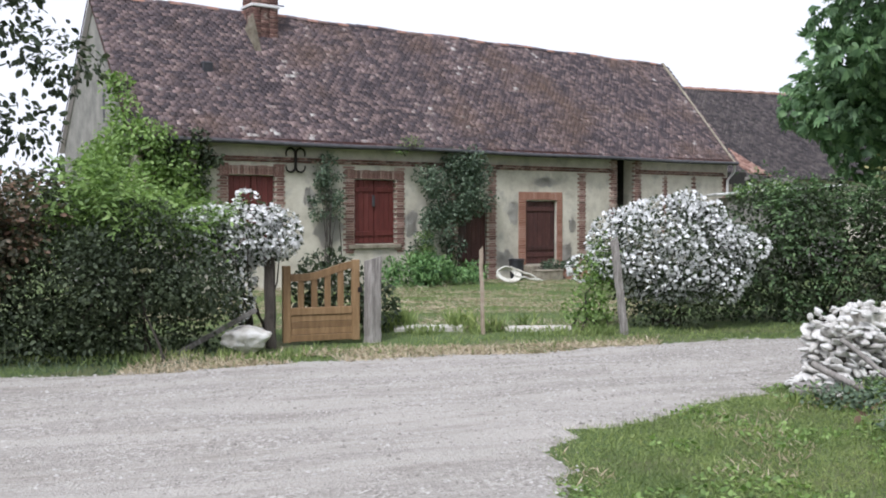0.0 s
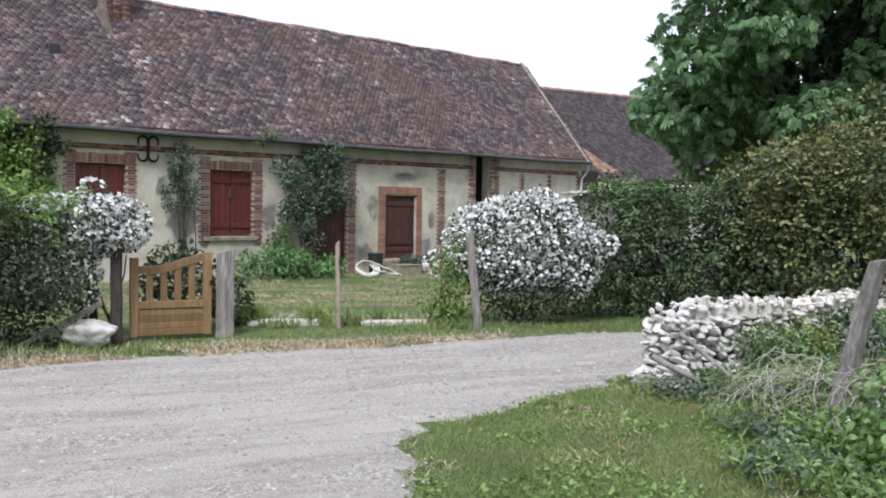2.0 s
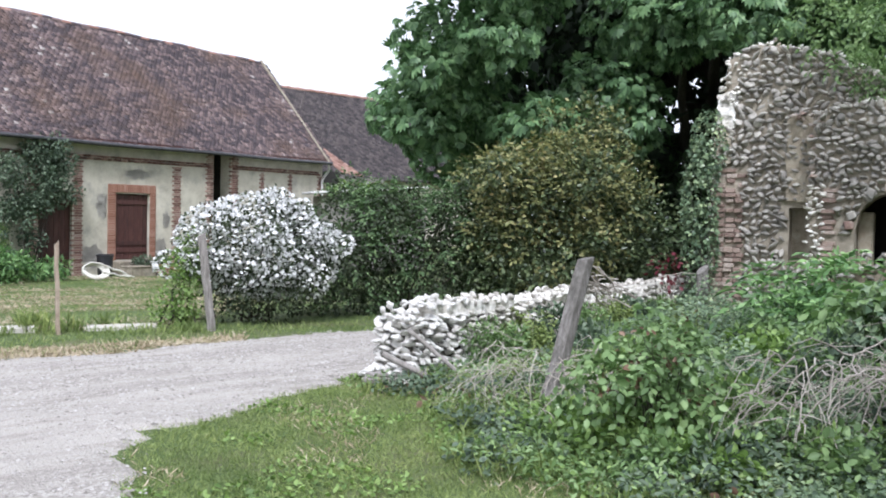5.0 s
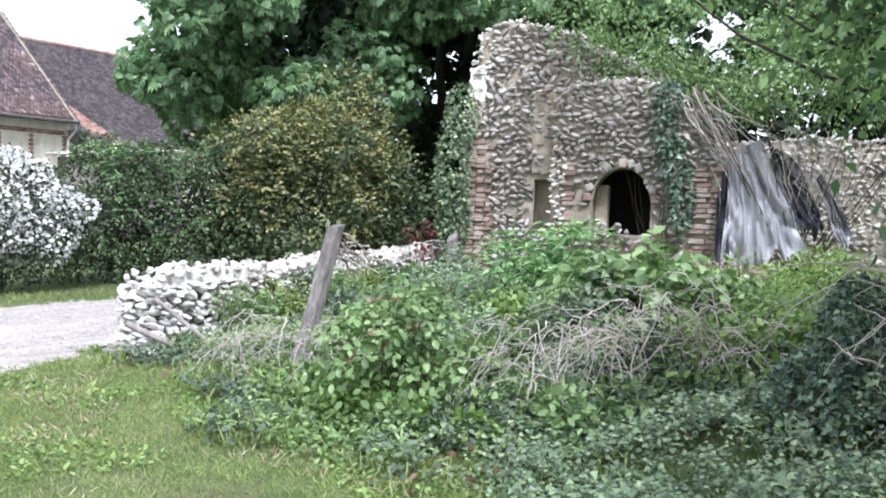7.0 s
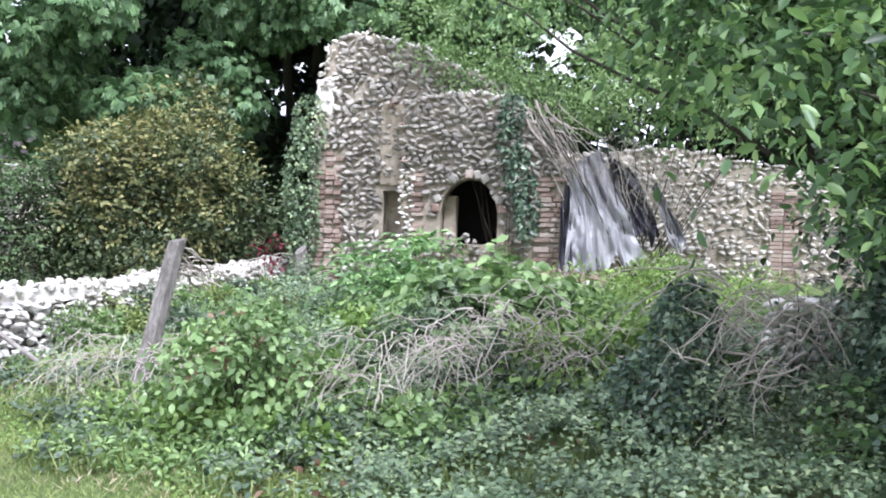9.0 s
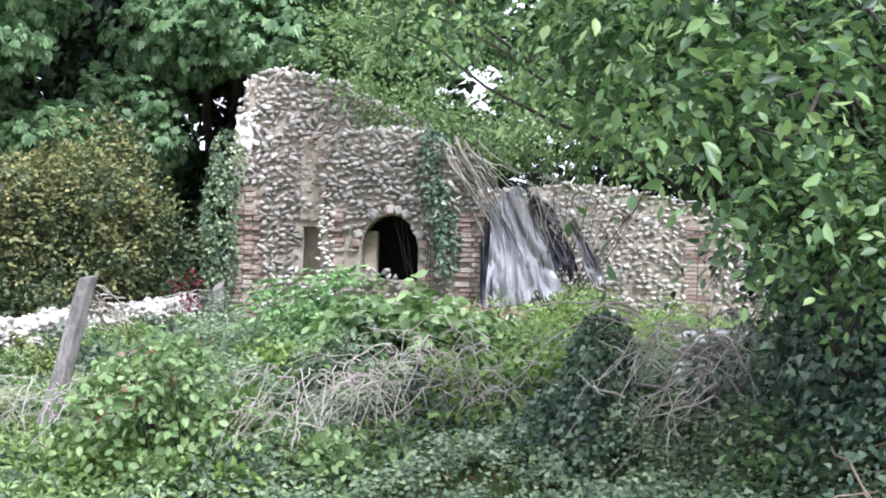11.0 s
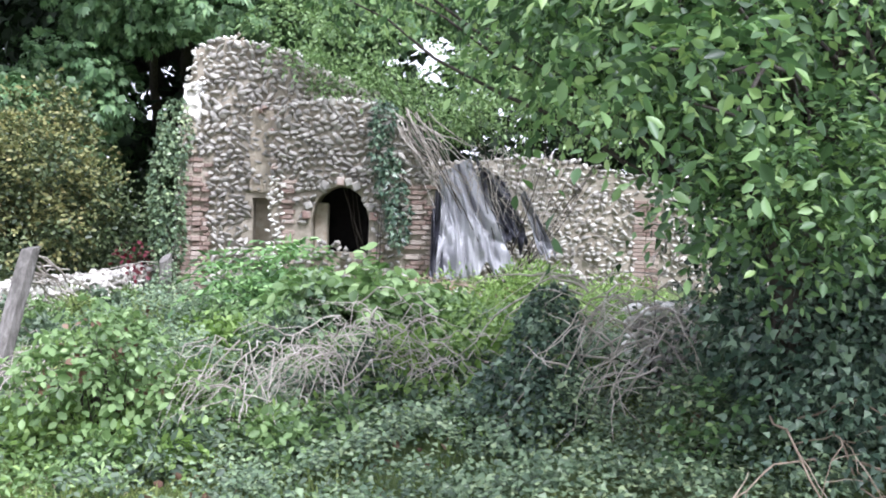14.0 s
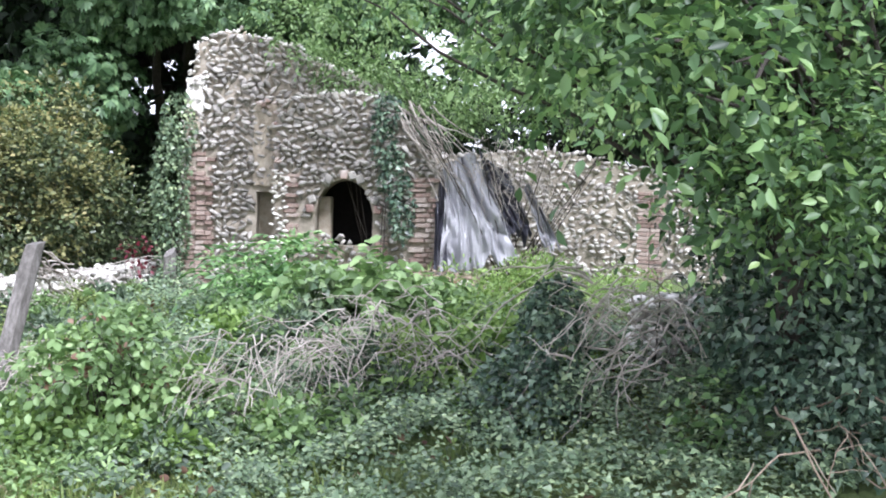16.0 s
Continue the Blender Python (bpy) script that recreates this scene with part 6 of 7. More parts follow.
        worn(1.665 - g, 1.86 - g, -0.295, -0.1, z, z + c - 0.012)
    for k in range(21):
        z = 0.6 + k * c
        g = 0.07 if k % 2 else 0.0
        worn(3.5 + g, 3.74 + g, -0.285, -0.1, z, z + c - 0.012)
        worn(3.745 + g, 3.99, -0.285, -0.1, z, z + c - 0.012)
        if k < 9:
            worn(3.0, 3.2, -0.3, -0.12, z, z + c - 0.012)
    # voussoirs: pale stones round the arch
    for k in (0, 1, 4, 6, 7, 8, 11, 12):
        a = math.pi * (k + 0.5) / 13
        m = Matrix.Translation((2.52 - 0.50 * math.cos(a), -0.225, 1.5 + 0.535 * math.sin(a))) @ Matrix.Rotation(math.pi / 2 - a, 4, "Y")
        part("voussoir", box(-0.055, 0.055, -0.025, 0.1, -0.06, 0.06, 0.012, 0.012), MAT["flint"] if k % 3 else MAT["worn_brick"], w, at=m @ Matrix.Rotation(math.pi, 4, "Z"))


make_ruin()


def make_far_wall():
    rng = np.random.default_rng(81)
    m = pose(14.3, 9.5, 0.3, 0, 0, -63)
    w = thing("flint_wall", "old flint wall with pale coursed stones behind the ruin", "wall", m)
    ln = 8.0
    top = lambda x: 2.35 + 0.12 * math.sin(x * 1.7) - 0.05 * x
    bm = prism([(-1.5, -0.3), (ln, -0.3)] + [(x, top(x) - 0.05) for x in np.linspace(ln, -1.5, 16)], -0.008, 0.5)
    part("body", rough_up(bm, 0.03, 3, 0.4), MAT["flint_mortar"], w)
    places = []
    z, row = 0.2, 0
    while z < 2.5:
        x = -1.5
        while x < ln:
            l = rng.uniform(0.09, 0.19)
            zz = z + 0.035 * math.sin(x * 5 + row)
            if zz < top(x) and not (2.55 < x < 3.0 and zz < 1.7):
                places.append((x + l / 2, 0.01 + rng.normal() * 0.02, zz, l * 1.25, 0.18, rng.uniform(0.08, 0.12)))
            x += l
        z += 0.084
        row += 1
    attach("stone_facing", joined_stones("stone_facing", places, MAT["pale_flint"], 82, True, 0.45), w, kind="stuff")
    for k in range(22):
        z = 0.2 + k * 0.068
        laid(w, WORN_BRICK_BOX, 2.55, 2.76, -0.04, 0.1, z, z + 0.057)
        laid(w, WORN_BRICK_BOX, 2.77, 3.0 - (0.05 if k % 2 else 0), -0.04, 0.1, z, z + 0.057)


make_far_wall()


def make_near_wall():
    """Remains of a low wall behind the ivy."""
    rng = np.random.default_rng(83)
    x, y, _ = polar(65.0, 6.75)
    w = thing("low_rubble_wall", "low dry rubble wall half hidden by ivy", "wall", pose(x, y, float(height(x, y)) - 0.2, 0, 0, -25))
    pl = []
    z = 0.0
    while z < 0.75:
        q = 0.0
        while q < 2.2:
            l = rng.uniform(0.12, 0.24)
            for d in (0, 0.2):
                pl.append((q + l / 2, d + rng.normal() * 0.02, z + 0.04, l * 1.1, 0.22, 0.085))
            q += l
        z += 0.07
    attach("stone_facing", joined_stones("stone_facing", pl, MAT["white_stone"], 84, True), w, kind="stuff")


make_near_wall()


def drape(name, label, top, bottom, folds, depth, mat, seed, parent):
    """Stiff sheeting hung from one line to another, in folds that fan out and break into creases."""
    rng = np.random.default_rng(seed)
    n, m = 84, 44
    ph = rng.uniform(0, 6.28, 4)
    vs = []
    for j in range(m + 1):
        v = j / m
        for i in range(n + 1):
            u = i / n
            a = np.array(top[0]) * (1 - u) + np.array(top[1]) * u
            b = np.array(bottom[0]) * (1 - u) + np.array(bottom[1]) * u
            p = a * (1 - v) + b * v
            q = Vector((u * 1.9 + seed, v * 1.5 - u * 1.2, 0.3))
            w = u + 0.16 * noise.noise(q * 0.8)
            f = abs(((w * folds + ph[0]) % 1.0) * 2 - 1) + 0.5 * abs(((w * folds * 2.3 + v * 1.2 + ph[1]) % 1.0) * 2 - 1)
            c = abs(noise.noise(q * 1.3)) + 0.45 * abs(noise.noise(q * 2.9 + Vector((9, 2, 1))))
            p = p + np.array((0.06 * noise.noise(q * 1.2), -depth * (0.25 + 0.45 * v) * f - 0.30 * c, 0.05 * noise.noise(q * 2)))
            edge = max(0.0, (v - 0.8) / 0.2)
            p = p + np.array((0, 0, 0.22 * edge * noise.noise(Vector((u * 7, seed, 0)))))
            vs.append(p)
    fs = [(j * (n + 1) + i, j * (n + 1) + i + 1, (j + 1) * (n + 1) + i + 1, (j + 1) * (n + 1) + i) for j in range(m) for i in range(n)]
    return attach(name, quick_mesh(name, vs, fs, mat, True), parent, label)


def make_tarp():
    t = thing("tarpaulin", "torn grey and black plastic sheeting hanging over the ruin", "tarpaulin", RUIN @ pose(4.4, 0, 0.5))
    drape("pale_sheet", "silvery grey plastic sheet in sharp folds", ((-0.42, -0.1, 1.72), (0.0, -0.05, 1.9)), ((-0.42, -0.55, 0.2), (0.72, -0.5, 0.5)), 3.5, 0.13, MAT["tarp"], 5, t)
    drape("torn_flap", "pale torn flap of plastic sheet", ((-0.02, 0.0, 1.85), (0.3, 0.05, 1.6)), ((0.2, -0.35, 0.8), (0.55, -0.3, 0.75)), 2.5, 0.1, MAT["tarp"], 8, t)
    drape("dark_sheet", "black plastic sheet", ((0.1, 0.1, 1.95), (0.62, 0.2, 1.6)), ((0.5, -0.2, 0.8), (0.95, -0.15, 0.75)), 2.5, 0.1, MAT["tarp_dark"], 6, t)
    drape("pale_strip", "narrow pale strip of torn sheet", ((0.78, 0.0, 1.45), (0.92, 0.0, 1.5)), ((1.1, -0.35, 0.6), (1.3, -0.35, 0.65)), 1.5, 0.08, MAT["tarp"], 9, t)
    drape("black_edge", "black fold at the side of the sheet", ((-0.5, -0.1, 1.5), (-0.38, -0.06, 1.65)), ((-0.56, -0.6, 0.1), (-0.3, -0.6, 0.1)), 1.5, 0.07, MAT["tarp_dark"], 7, t)
    pr = random.Random(9)
    tubes = []
    for k in range(34):
        s = pr.uniform(-0.18, 0.3)
        a = (-0.95 + s + pr.uniform(-0.1, 0.1), pr.uniform(-0.35, -0.1), 2.4 + pr.uniform(-0.12, 0.2) - 0.2 * s)
        b = (-0.35 + s * 1.6 + pr.uniform(-0.15, 0.25), -0.45 + pr.uniform(-0.15, 0.1), 1.65 + pr.uniform(-0.35, 0.35))
        tubes.append((wander(pr, a, b, 6, 0.14), [0.011 - 0.0011 * i for i in range(7)]))
    for k in range(110):
        a = (pr.uniform(0.0, 1.15), pr.uniform(-0.5, 0.0), pr.uniform(1.35, 2.1))
        b = (a[0] + pr.uniform(-0.3, 0.6), a[1] - 0.1, a[2] - pr.uniform(0.1, 0.8))
        tubes.append((wander(pr, a, b, 6, 0.2), [0.006 - 0.0006 * i for i in range(7)]))
    attach("dead_vines", tubes_mesh("dead_vines", tubes, MAT["twig"], 5), t, "dry grey creeper stems over the sheet")


make_tarp()

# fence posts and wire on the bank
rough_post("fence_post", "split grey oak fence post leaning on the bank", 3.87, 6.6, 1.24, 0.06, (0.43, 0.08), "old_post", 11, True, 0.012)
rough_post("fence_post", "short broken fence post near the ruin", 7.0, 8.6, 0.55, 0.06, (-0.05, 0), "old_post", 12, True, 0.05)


def make_wire():
    t = thing("fence_wire", "rusty wire and dry bramble strands between the posts", "wire", pose(4.25, 6.65, 0))
    pr = random.Random(3)
    tubes = [(wander(pr, (0.05, 0.0, 1.05), (2.7, 1.95, 0.98), 14, 0.08), [0.006] * 15)]
    for k in range(16):
        tubes.append((wander(pr, (0.05, 0.05, 1.0 + 0.25 * pr.random()), (0.3 + 0.4 * pr.random(), 0.25, 0.85 + 0.2 * pr.random()), 6, 0.1), [0.007] * 7))
    attach("wire_strand", tubes_mesh("wire_strand", tubes, MAT["twig"], 4), t, kind="stuff")


make_wire()

# ------------------------------------------------------------------ growth on the bank and the ruin


def patch(name, label, blobs, count, size, form, mat, seed, category="plant", stems=8, inner=0.3, droop=0.2, up=0.6, low=-0.1):
    cx, cy = float(np.mean([q[0] for q in blobs])), float(np.mean([q[1] for q in blobs]))
    return shrub(name, label, cx, cy, blobs, count, size, form, mat, seed, stems, inner, droop, category, 0.01, low, up)


def bramble(label, blobs, twigs, size, mat, seed, length=0.34, form=OVAL, per=7, name="bramble", droop=0.5):
    t, bl = patch(name, label, blobs, int(twigs * 0.6), size * 0.8, form, mat, seed, "bramble", 22)
    attach("shoot_growth", sprays("shoot_growth", bl, twigs, per, length, size, form, mat, seed + 1, 0.6, droop, 0.5, low=-0.05), t, kind="stuff")
    return t, bl


def pb(az, d, z, rx, rz, ry=None):
    x, y, _ = polar(az, d)
    return (x, y, z, rx, ry or rx, rz)


def around(seed, az, d, z, rx, rz, n, small):
    x, y, _ = polar(az, d)
    return clumps(np.random.default_rng(seed), (x, y, z, rx, rx * 0.8, rz), n, small)


t, bl = bramble("bramble clump with bright green leaves on the bank", around(1, 34.9, 6.5, 0.60, 0.46, 0.32, 15, 0.09), 220, 0.07, L["bramble"], 201, 0.4, droop=0.7)
more_leaves(t, bl, "withered_growth", 160, 0.05, OVAL, L["brown"], 202, 0.2, 0.6, "withered purple-brown leaves inside the clump")
bramble("bramble with broad green leaves below the oven", around(2, 48.6, 7.9, 0.8, 0.52, 0.22, 14, 0.15), 210, 0.115, L["bramble"], 203)
bramble("dense green bramble against the foot of the ruin", around(3, 43.4, 9.6, 0.80, 0.6, 0.32, 16, 0.2), 420, 0.12, L["elder"], 205, 0.36, SLIM)
patch("weeds", "fresh yellow-green weeds on the bank", around(4, 55.0, 8.6, 0.45, 0.6, 0.24, 14, 0.18), 2400, 0.075, SLIM, L["lime"], 207, "weeds", 8)
patch("weeds", "light green weeds at the end of the ruin", around(5, 38.0, 9.9, 0.3, 0.5, 0.18, 12, 0.17), 1500, 0.075, SLIM, L["lime"], 209, "weeds", 8)
patch("weeds", "tall weeds behind the bank", around(6, 58.5, 11.4, 0.62, 1.7, 0.26, 34, 0.3), 7000, 0.085, SLIM, L["lime"], 211, "weeds", 10)
patch("weeds", "nettles along the field wall", around(7, 33.5, 8.3, 0.2, 0.7, 0.16, 16, 0.15), 1800, 0.075, SLIM, L["bramble"], 213, "weeds", 10)
patch("weeds", "grassy weeds at the end of the field wall", around(8, 27.5, 8.2, 0.15, 0.7, 0.2, 16, 0.17), 1800, 0.07, SLIM, L["grass"], 215, "weeds", 6)
for k in range(9):
    q = WALL_A + WALL_D * (1.15 + 0.6 * k) + np.array((0.482, -0.876)) * 0.42
    g = float(height(q[0], q[1]))
    patch("nettles", ("nettles", "long dry grass", "leafy weeds")[k % 3] + " growing against the field wall", clumps(np.random.default_rng(500 + k), (q[0], q[1], max(g + 0.12, 0.3), 0.38, 0.2, 0.22), 12, 0.13), 1300, 0.07, (SLIM, SLIM, OVAL)[k % 3], L[("bramble", "grass", "rose")[k % 3]], 520 + 3 * k, "weeds", 5)
mixed = [("bramble", OVAL, 0.075), ("lime", SLIM, 0.07), ("bramble", OVAL, 0.065), ("lime", OVAL, 0.07), ("rose", SLIM, 0.08)]
rngm = np.random.default_rng(400)
for k in range(84):
    az, dd = (rngm.uniform(31, 56), rngm.uniform(6.6, 9.6)) if k < 40 else (rngm.uniform(27, 60), rngm.uniform(5.9, 7.4))
    px, py, _ = polar(az, dd)
    if (px - 3.3) * 0.49 - (py - 8.55) * 0.87 < 0.6 or px < 3.55:
        continue
    key, form, sz = mixed[k % 5]
    g = float(height(px, py))
    patch("weeds", ("bright green bramble shoots", "pale green nettles", "dark small-leaved weeds", "green weeds", "tufts of long grass")[k % 5] + " on the bank", around(410 + k, az, dd, g + (0.2 if k < 40 and az > 42 else 0.1), 0.36, 0.2 if k < 40 and az > 42 else 0.1, 8, 0.14), 560, sz, form, L[key], 420 + 3 * k, "weeds", 5)
patch("ivy_shoots", "grey-green ivy climbing over the brambles", [pb(46.0, 7.6, 0.75, 0.16, 0.4), pb(45.4, 7.5, 0.5, 0.2, 0.35)], 700, 0.08, IVY, L["ivy"], 233, "ivy", 4, 0.6, 0.8, 0.3)
patch("ivy_thicket", "dark ivy and bramble thicket round the tree foot", around(21, 76.0, 6.0, 0.65, 0.75, 0.7, 26, 0.28), 9500, 0.055, IVY, L["ivy_dark"], 241, "ivy", 10, 0.4, 0.8, 0.2)
# fill behind the tree, painted dark to stand for the shade there
patch("thicket", "dense undergrowth behind the tree, leaves painted dark as shade", around(22, 77.5, 9.5, 1.6, 1.6, 1.4, 40, 0.45), 7500, 0.09, OVAL, L["deep"], 243, "shrub", 14)
patch("thicket", "dense undergrowth past the tree, leaves painted dark as shade", around(23, 80.0, 7.5, 1.5, 1.4, 1.6, 30, 0.45), 6000, 0.09, OVAL, L["deep"], 245, "shrub", 12)
patch("ivy_mound", "mound of dark glossy ivy over a stump", [pb(59.5, 6.05, 0.65, 0.22, 0.52), pb(58.3, 5.9, 0.35, 0.36, 0.42), pb(56.8, 6.1, 0.25, 0.4, 0.25), pb(59.9, 6.05, 1.0, 0.17, 0.2)], 5600, 0.05, IVY, L["ivy_dark"], 217, "ivy", 6, 0.75, 0.9, 0.2)
patch("bramble", "dark green bramble over the rubble wall", around(9, 65.5, 6.9, 0.5, 0.8, 0.5, 26, 0.24), 2600, 0.065, OVAL, L["ivy"], 219, "bramble", 16)
bramble("small leafy shrub in front of the rubble wall", around(10, 67.5, 5.5, 0.42, 0.34, 0.34, 10, 0.13), 130, 0.06, L["hazel"], 221, 0.2, name="young_shrub")
patch("ivy", "ivy over the broken edge of the ruin", [(8.75, 10.85, 2.6, 0.22, 0.25, 0.5), (8.68, 10.9, 1.9, 0.25, 0.25, 0.8), (8.7, 10.9, 1.2, 0.22, 0.25, 0.6)], 2200, 0.065, IVY, L["ivy"], 223, "ivy", 6, 0.7, 1.0, 0.1)


def ruin_point(x, y, z):
    p = RUIN @ Vector((x, y, z))
    return p.x, p.y, p.z


def ruin_blobs(items):
    return [(*ruin_point(x, y, z), rx, ry, rz) for x, y, z, rx, ry, rz in items]


patch("ivy", "ivy hanging beside the oven arch", ruin_blobs([(3.25, -0.4, 2.05, 0.24, 0.14, 0.4), (3.1, -0.38, 2.45, 0.2, 0.12, 0.35), (3.4, -0.4, 1.6, 0.2, 0.12, 0.45), (3.15, -0.38, 2.9, 0.25, 0.12, 0.25)]), 1000, 0.075, IVY, L["ivy_dark"], 225, "ivy", 2, 0.6, 1.0, 0.1)
patch("ruin_shrub", "shrub with long thin leaves growing on top of the ruin", ruin_blobs([(2.2, 0.2, 3.55, 0.5, 0.4, 0.28), (2.9, 0.3, 3.5, 0.6, 0.4, 0.35), (3.6, 0.4, 3.2, 0.6, 0.4, 0.4), (4.3, 0.5, 3.0, 0.6, 0.4, 0.35), (1.8, 0.3, 3.75, 0.35, 0.3, 0.18), (2.4, 0.1, 3.3, 0.5, 0.3, 0.2), (3.1, 0.1, 3.2, 0.5, 0.3, 0.25)]), 6500, 0.085, SLIM, L["bramble"], 227, "shrub", 8, 0.2, 0.3)
t, bl = patch("red_shrub", "small dark red-leaved shrub behind the field wall", [(*polar(35.5, 13.2)[:2], 0.9, 0.26, 0.24, 0.24)], 75, 0.075, OVAL, L["petal_red"], 229, "shrub", 6)
b = around(15, 47.5, 13.2, 4.25, 1.5, 0.35, 12, 0.4) + around(16, 55.5, 13.6, 3.7, 2.0, 0.7, 22, 0.5) + around(17, 63, 13.5, 3.6, 1.8, 0.8, 18, 0.5)
b = [q for q in b if not open_sky(q)]
t, bl = patch("elm_scrub", "scrubby trees with small leaves above the ruin", b, 2500, 0.075, OVAL, L["bramble"], 231, "tree", 24, 0.35, 0.3)
attach("shoot_growth", sprays("shoot_growth", bl, 1500, 8, 0.45, 0.08, ELLIPSE, L["bramble"], 232, 0.4, 0.4, 0.3), t)

# ivy carpet on the bank
rng = np.random.default_rng(91)
p = scatter(rng, 115000, 3.1, 8.3, 1.0, 8.6, lambda x, y: (x > 3.15 + 0.35 * rng.random(len(x)) + 0.25 * np.sin(y * 2)) & ((x - 3.3) * 0.49 - (y - 8.55) * 0.87 > 0.25))
toward = np.degrees(np.arctan2(p[:, 0] - 0.35, p[:, 1] + 0.17)) + 6 * patchy(p[:, 0], p[:, 1], 1.2, 31.0)
p = p[rng.random(len(p)) < smooth(toward, 30.0, 41.0) * 0.95 + 0.05]
lump = np.maximum(patchy(p[:, 0], p[:, 1], 1.7, 33.0), 0) + 0.6 * np.maximum(patchy(p[:, 0], p[:, 1], 4.1, 35.0), 0)
p[:, 2] += 0.02 + 0.13 * rng.random(len(p)) ** 2 + 0.42 * lump
n = len(p)
ob = new("ivy_carpet", leaf_mesh("ivy_carpet", p, np.stack([rng.normal(size=n), rng.normal(size=n), -0.15 + 0.3 * rng.normal(size=n)], 1), np.stack([rng.normal(size=n) * 0.45 - 0.25, rng.normal(size=n) * 0.45 - 0.3, np.ones(n)], 1), 0.034 * rng.uniform(0.5, 1.5, n), IVY, L["ivy"]))
tagged(ob, "carpet of dark green ivy covering the bank", "ivy", kind="stuff")
# mixed low weeds where the verge turns into the bank
for k, (mat, form, sz, cnt) in enumerate((("bramble", SLIM, 0.06, 9000), ("lime", OVAL, 0.036, 2500), ("rose", OVAL, 0.05, 7000), ("grass", BLADE, 0.14, 7000))):
    p = scatter(rng, cnt * 4, 2.6, 7.5, 3.0, 8.6, lambda x, y: ((x - 3.3) * 0.49 - (y - 8.55) * 0.87 > 0.2) & (x > 2.75 + 0.4 * rng.random(len(x)) + 0.3 * np.sin(y * 2)) & (patchy(x, y, 1.4, 41.0 + 3 * k) > 0.02))
    far_side = np.degrees(np.arctan2(p[:, 0] - 0.35, p[:, 1] + 0.17))
    p = p[rng.random(len(p)) < np.where(far_side < 35, 1.0, 0.25)]
    n = len(p)
    p[:, 2] += rng.uniform(0.0, 0.16, n) if form is not BLADE else 0.0
    along = np.stack([rng.normal(size=n), rng.normal(size=n), (0.5 if form is not BLADE else 2.0) + 0.4 * rng.normal(size=n)], 1)
    ob = new("bank_weeds", leaf_mesh("bank_weeds", p, along, np.stack([rng.normal(size=n) * 0.5, rng.normal(size=n) * 0.5 - 0.2, np.ones(n)], 1), sz * rng.uniform(0.5, 1.4, n), form, L[mat]))
    tagged(ob, ("fresh green nettles and weeds", "small light green weeds", "bramble seedlings with pale leaves", "rough long grass")[k] + " at the foot of the bank", "weeds", kind="stuff")
p = scatter(rng, 9000, 3.0, 9.5, 2.0, 10.4, lambda x, y: ((x - 3.3) * 0.49 - (y - 8.55) * 0.87 > 0.2) & (patchy(x, y, 1.3, 5.0) > 0.0))
blades("bank_grass", "rough grass growing through the ivy", p, 0.12, L["grass"], 92, 0.7)
p = scatter(rng, 2500, 3.0, 9.5, 2.0, 10.4, lambda x, y: ((x - 3.3) * 0.49 - (y - 8.55) * 0.87 > 0.2) & (patchy(x, y, 1.0, 9.0) > 0.1))
p[:, 2] += 0.08
n = len(p)
ob = new("withered_leaves", leaf_mesh("withered_leaves", p, rng.normal(size=(n, 3)), rng.normal(size=(n, 3)) + (0, 0, 1), 0.07 * rng.uniform(0.5, 1.2, n), OVAL, L["brown"]))
tagged(ob, "withered brown leaves among the ivy", "leafage", kind="stuff")


def dead_branches(name, label, seed, az, d, z, n, spread, length, radius=0.008, lean=0.0, arch=0.25, mat="twig"):
    """A tangle of dry stems that arch over and hang to the ground; lean: the heading to which most of them fall."""
    x, y, _ = polar(az, d)
    t = thing(name, label, "dead branches", at_ground(x, y))
    pr = random.Random(seed)
    side = Vector((math.cos(radians(az)), -math.sin(radians(az)), 0))
    depth = Vector((math.sin(radians(az)), math.cos(radians(az)), 0))
    for k in range(n):
        tubes = []
        a = side * pr.uniform(-1, 1) * spread + depth * pr.uniform(-0.5, 0.5) * spread + Vector((0, 0, z * pr.uniform(0.35, 1.1)))
        w = pr.gauss(lean, 0.8)
        out = side * w - depth * pr.uniform(-0.2, 0.9)
        out = out.normalized() * length * pr.uniform(0.5, 1.25)
        lift, drop = pr.uniform(-0.3, 0.5 + arch) * length, pr.uniform(0.4, 1.0 + arch) * length
        r = radius * pr.uniform(0.5, 1.4)
        m = 8
        pts = []
        kink = Vector((0, 0, 0))
        for i in range(m + 1):
            u = i / m
            kink += Vector((pr.gauss(0, 1), pr.gauss(0, 1), pr.gauss(0, 1))) * 0.021
            p = a + out * u + Vector((0, 0, lift * u - drop * u * u)) + kink
            p.z = max(p.z, 0.03 + 0.05 * pr.random())
            pts.append(p)
        tubes.append((pts, [r * (1 - 0.08 * i) for i in range(m + 1)]))
        for j in range(2):
            s = pts[pr.randint(2, 7)]
            e = s + Vector((pr.uniform(-1, 1), pr.uniform(-1, 1), pr.uniform(-1.0, 0.4))) * 0.2
            tubes.append((wander(pr, s, e, 3, 0.03), [r * 0.6 * (1 - 0.2 * i) for i in range(4)]))
        attach("branch", tubes_mesh("branch", tubes, MAT[mat], 5), t)


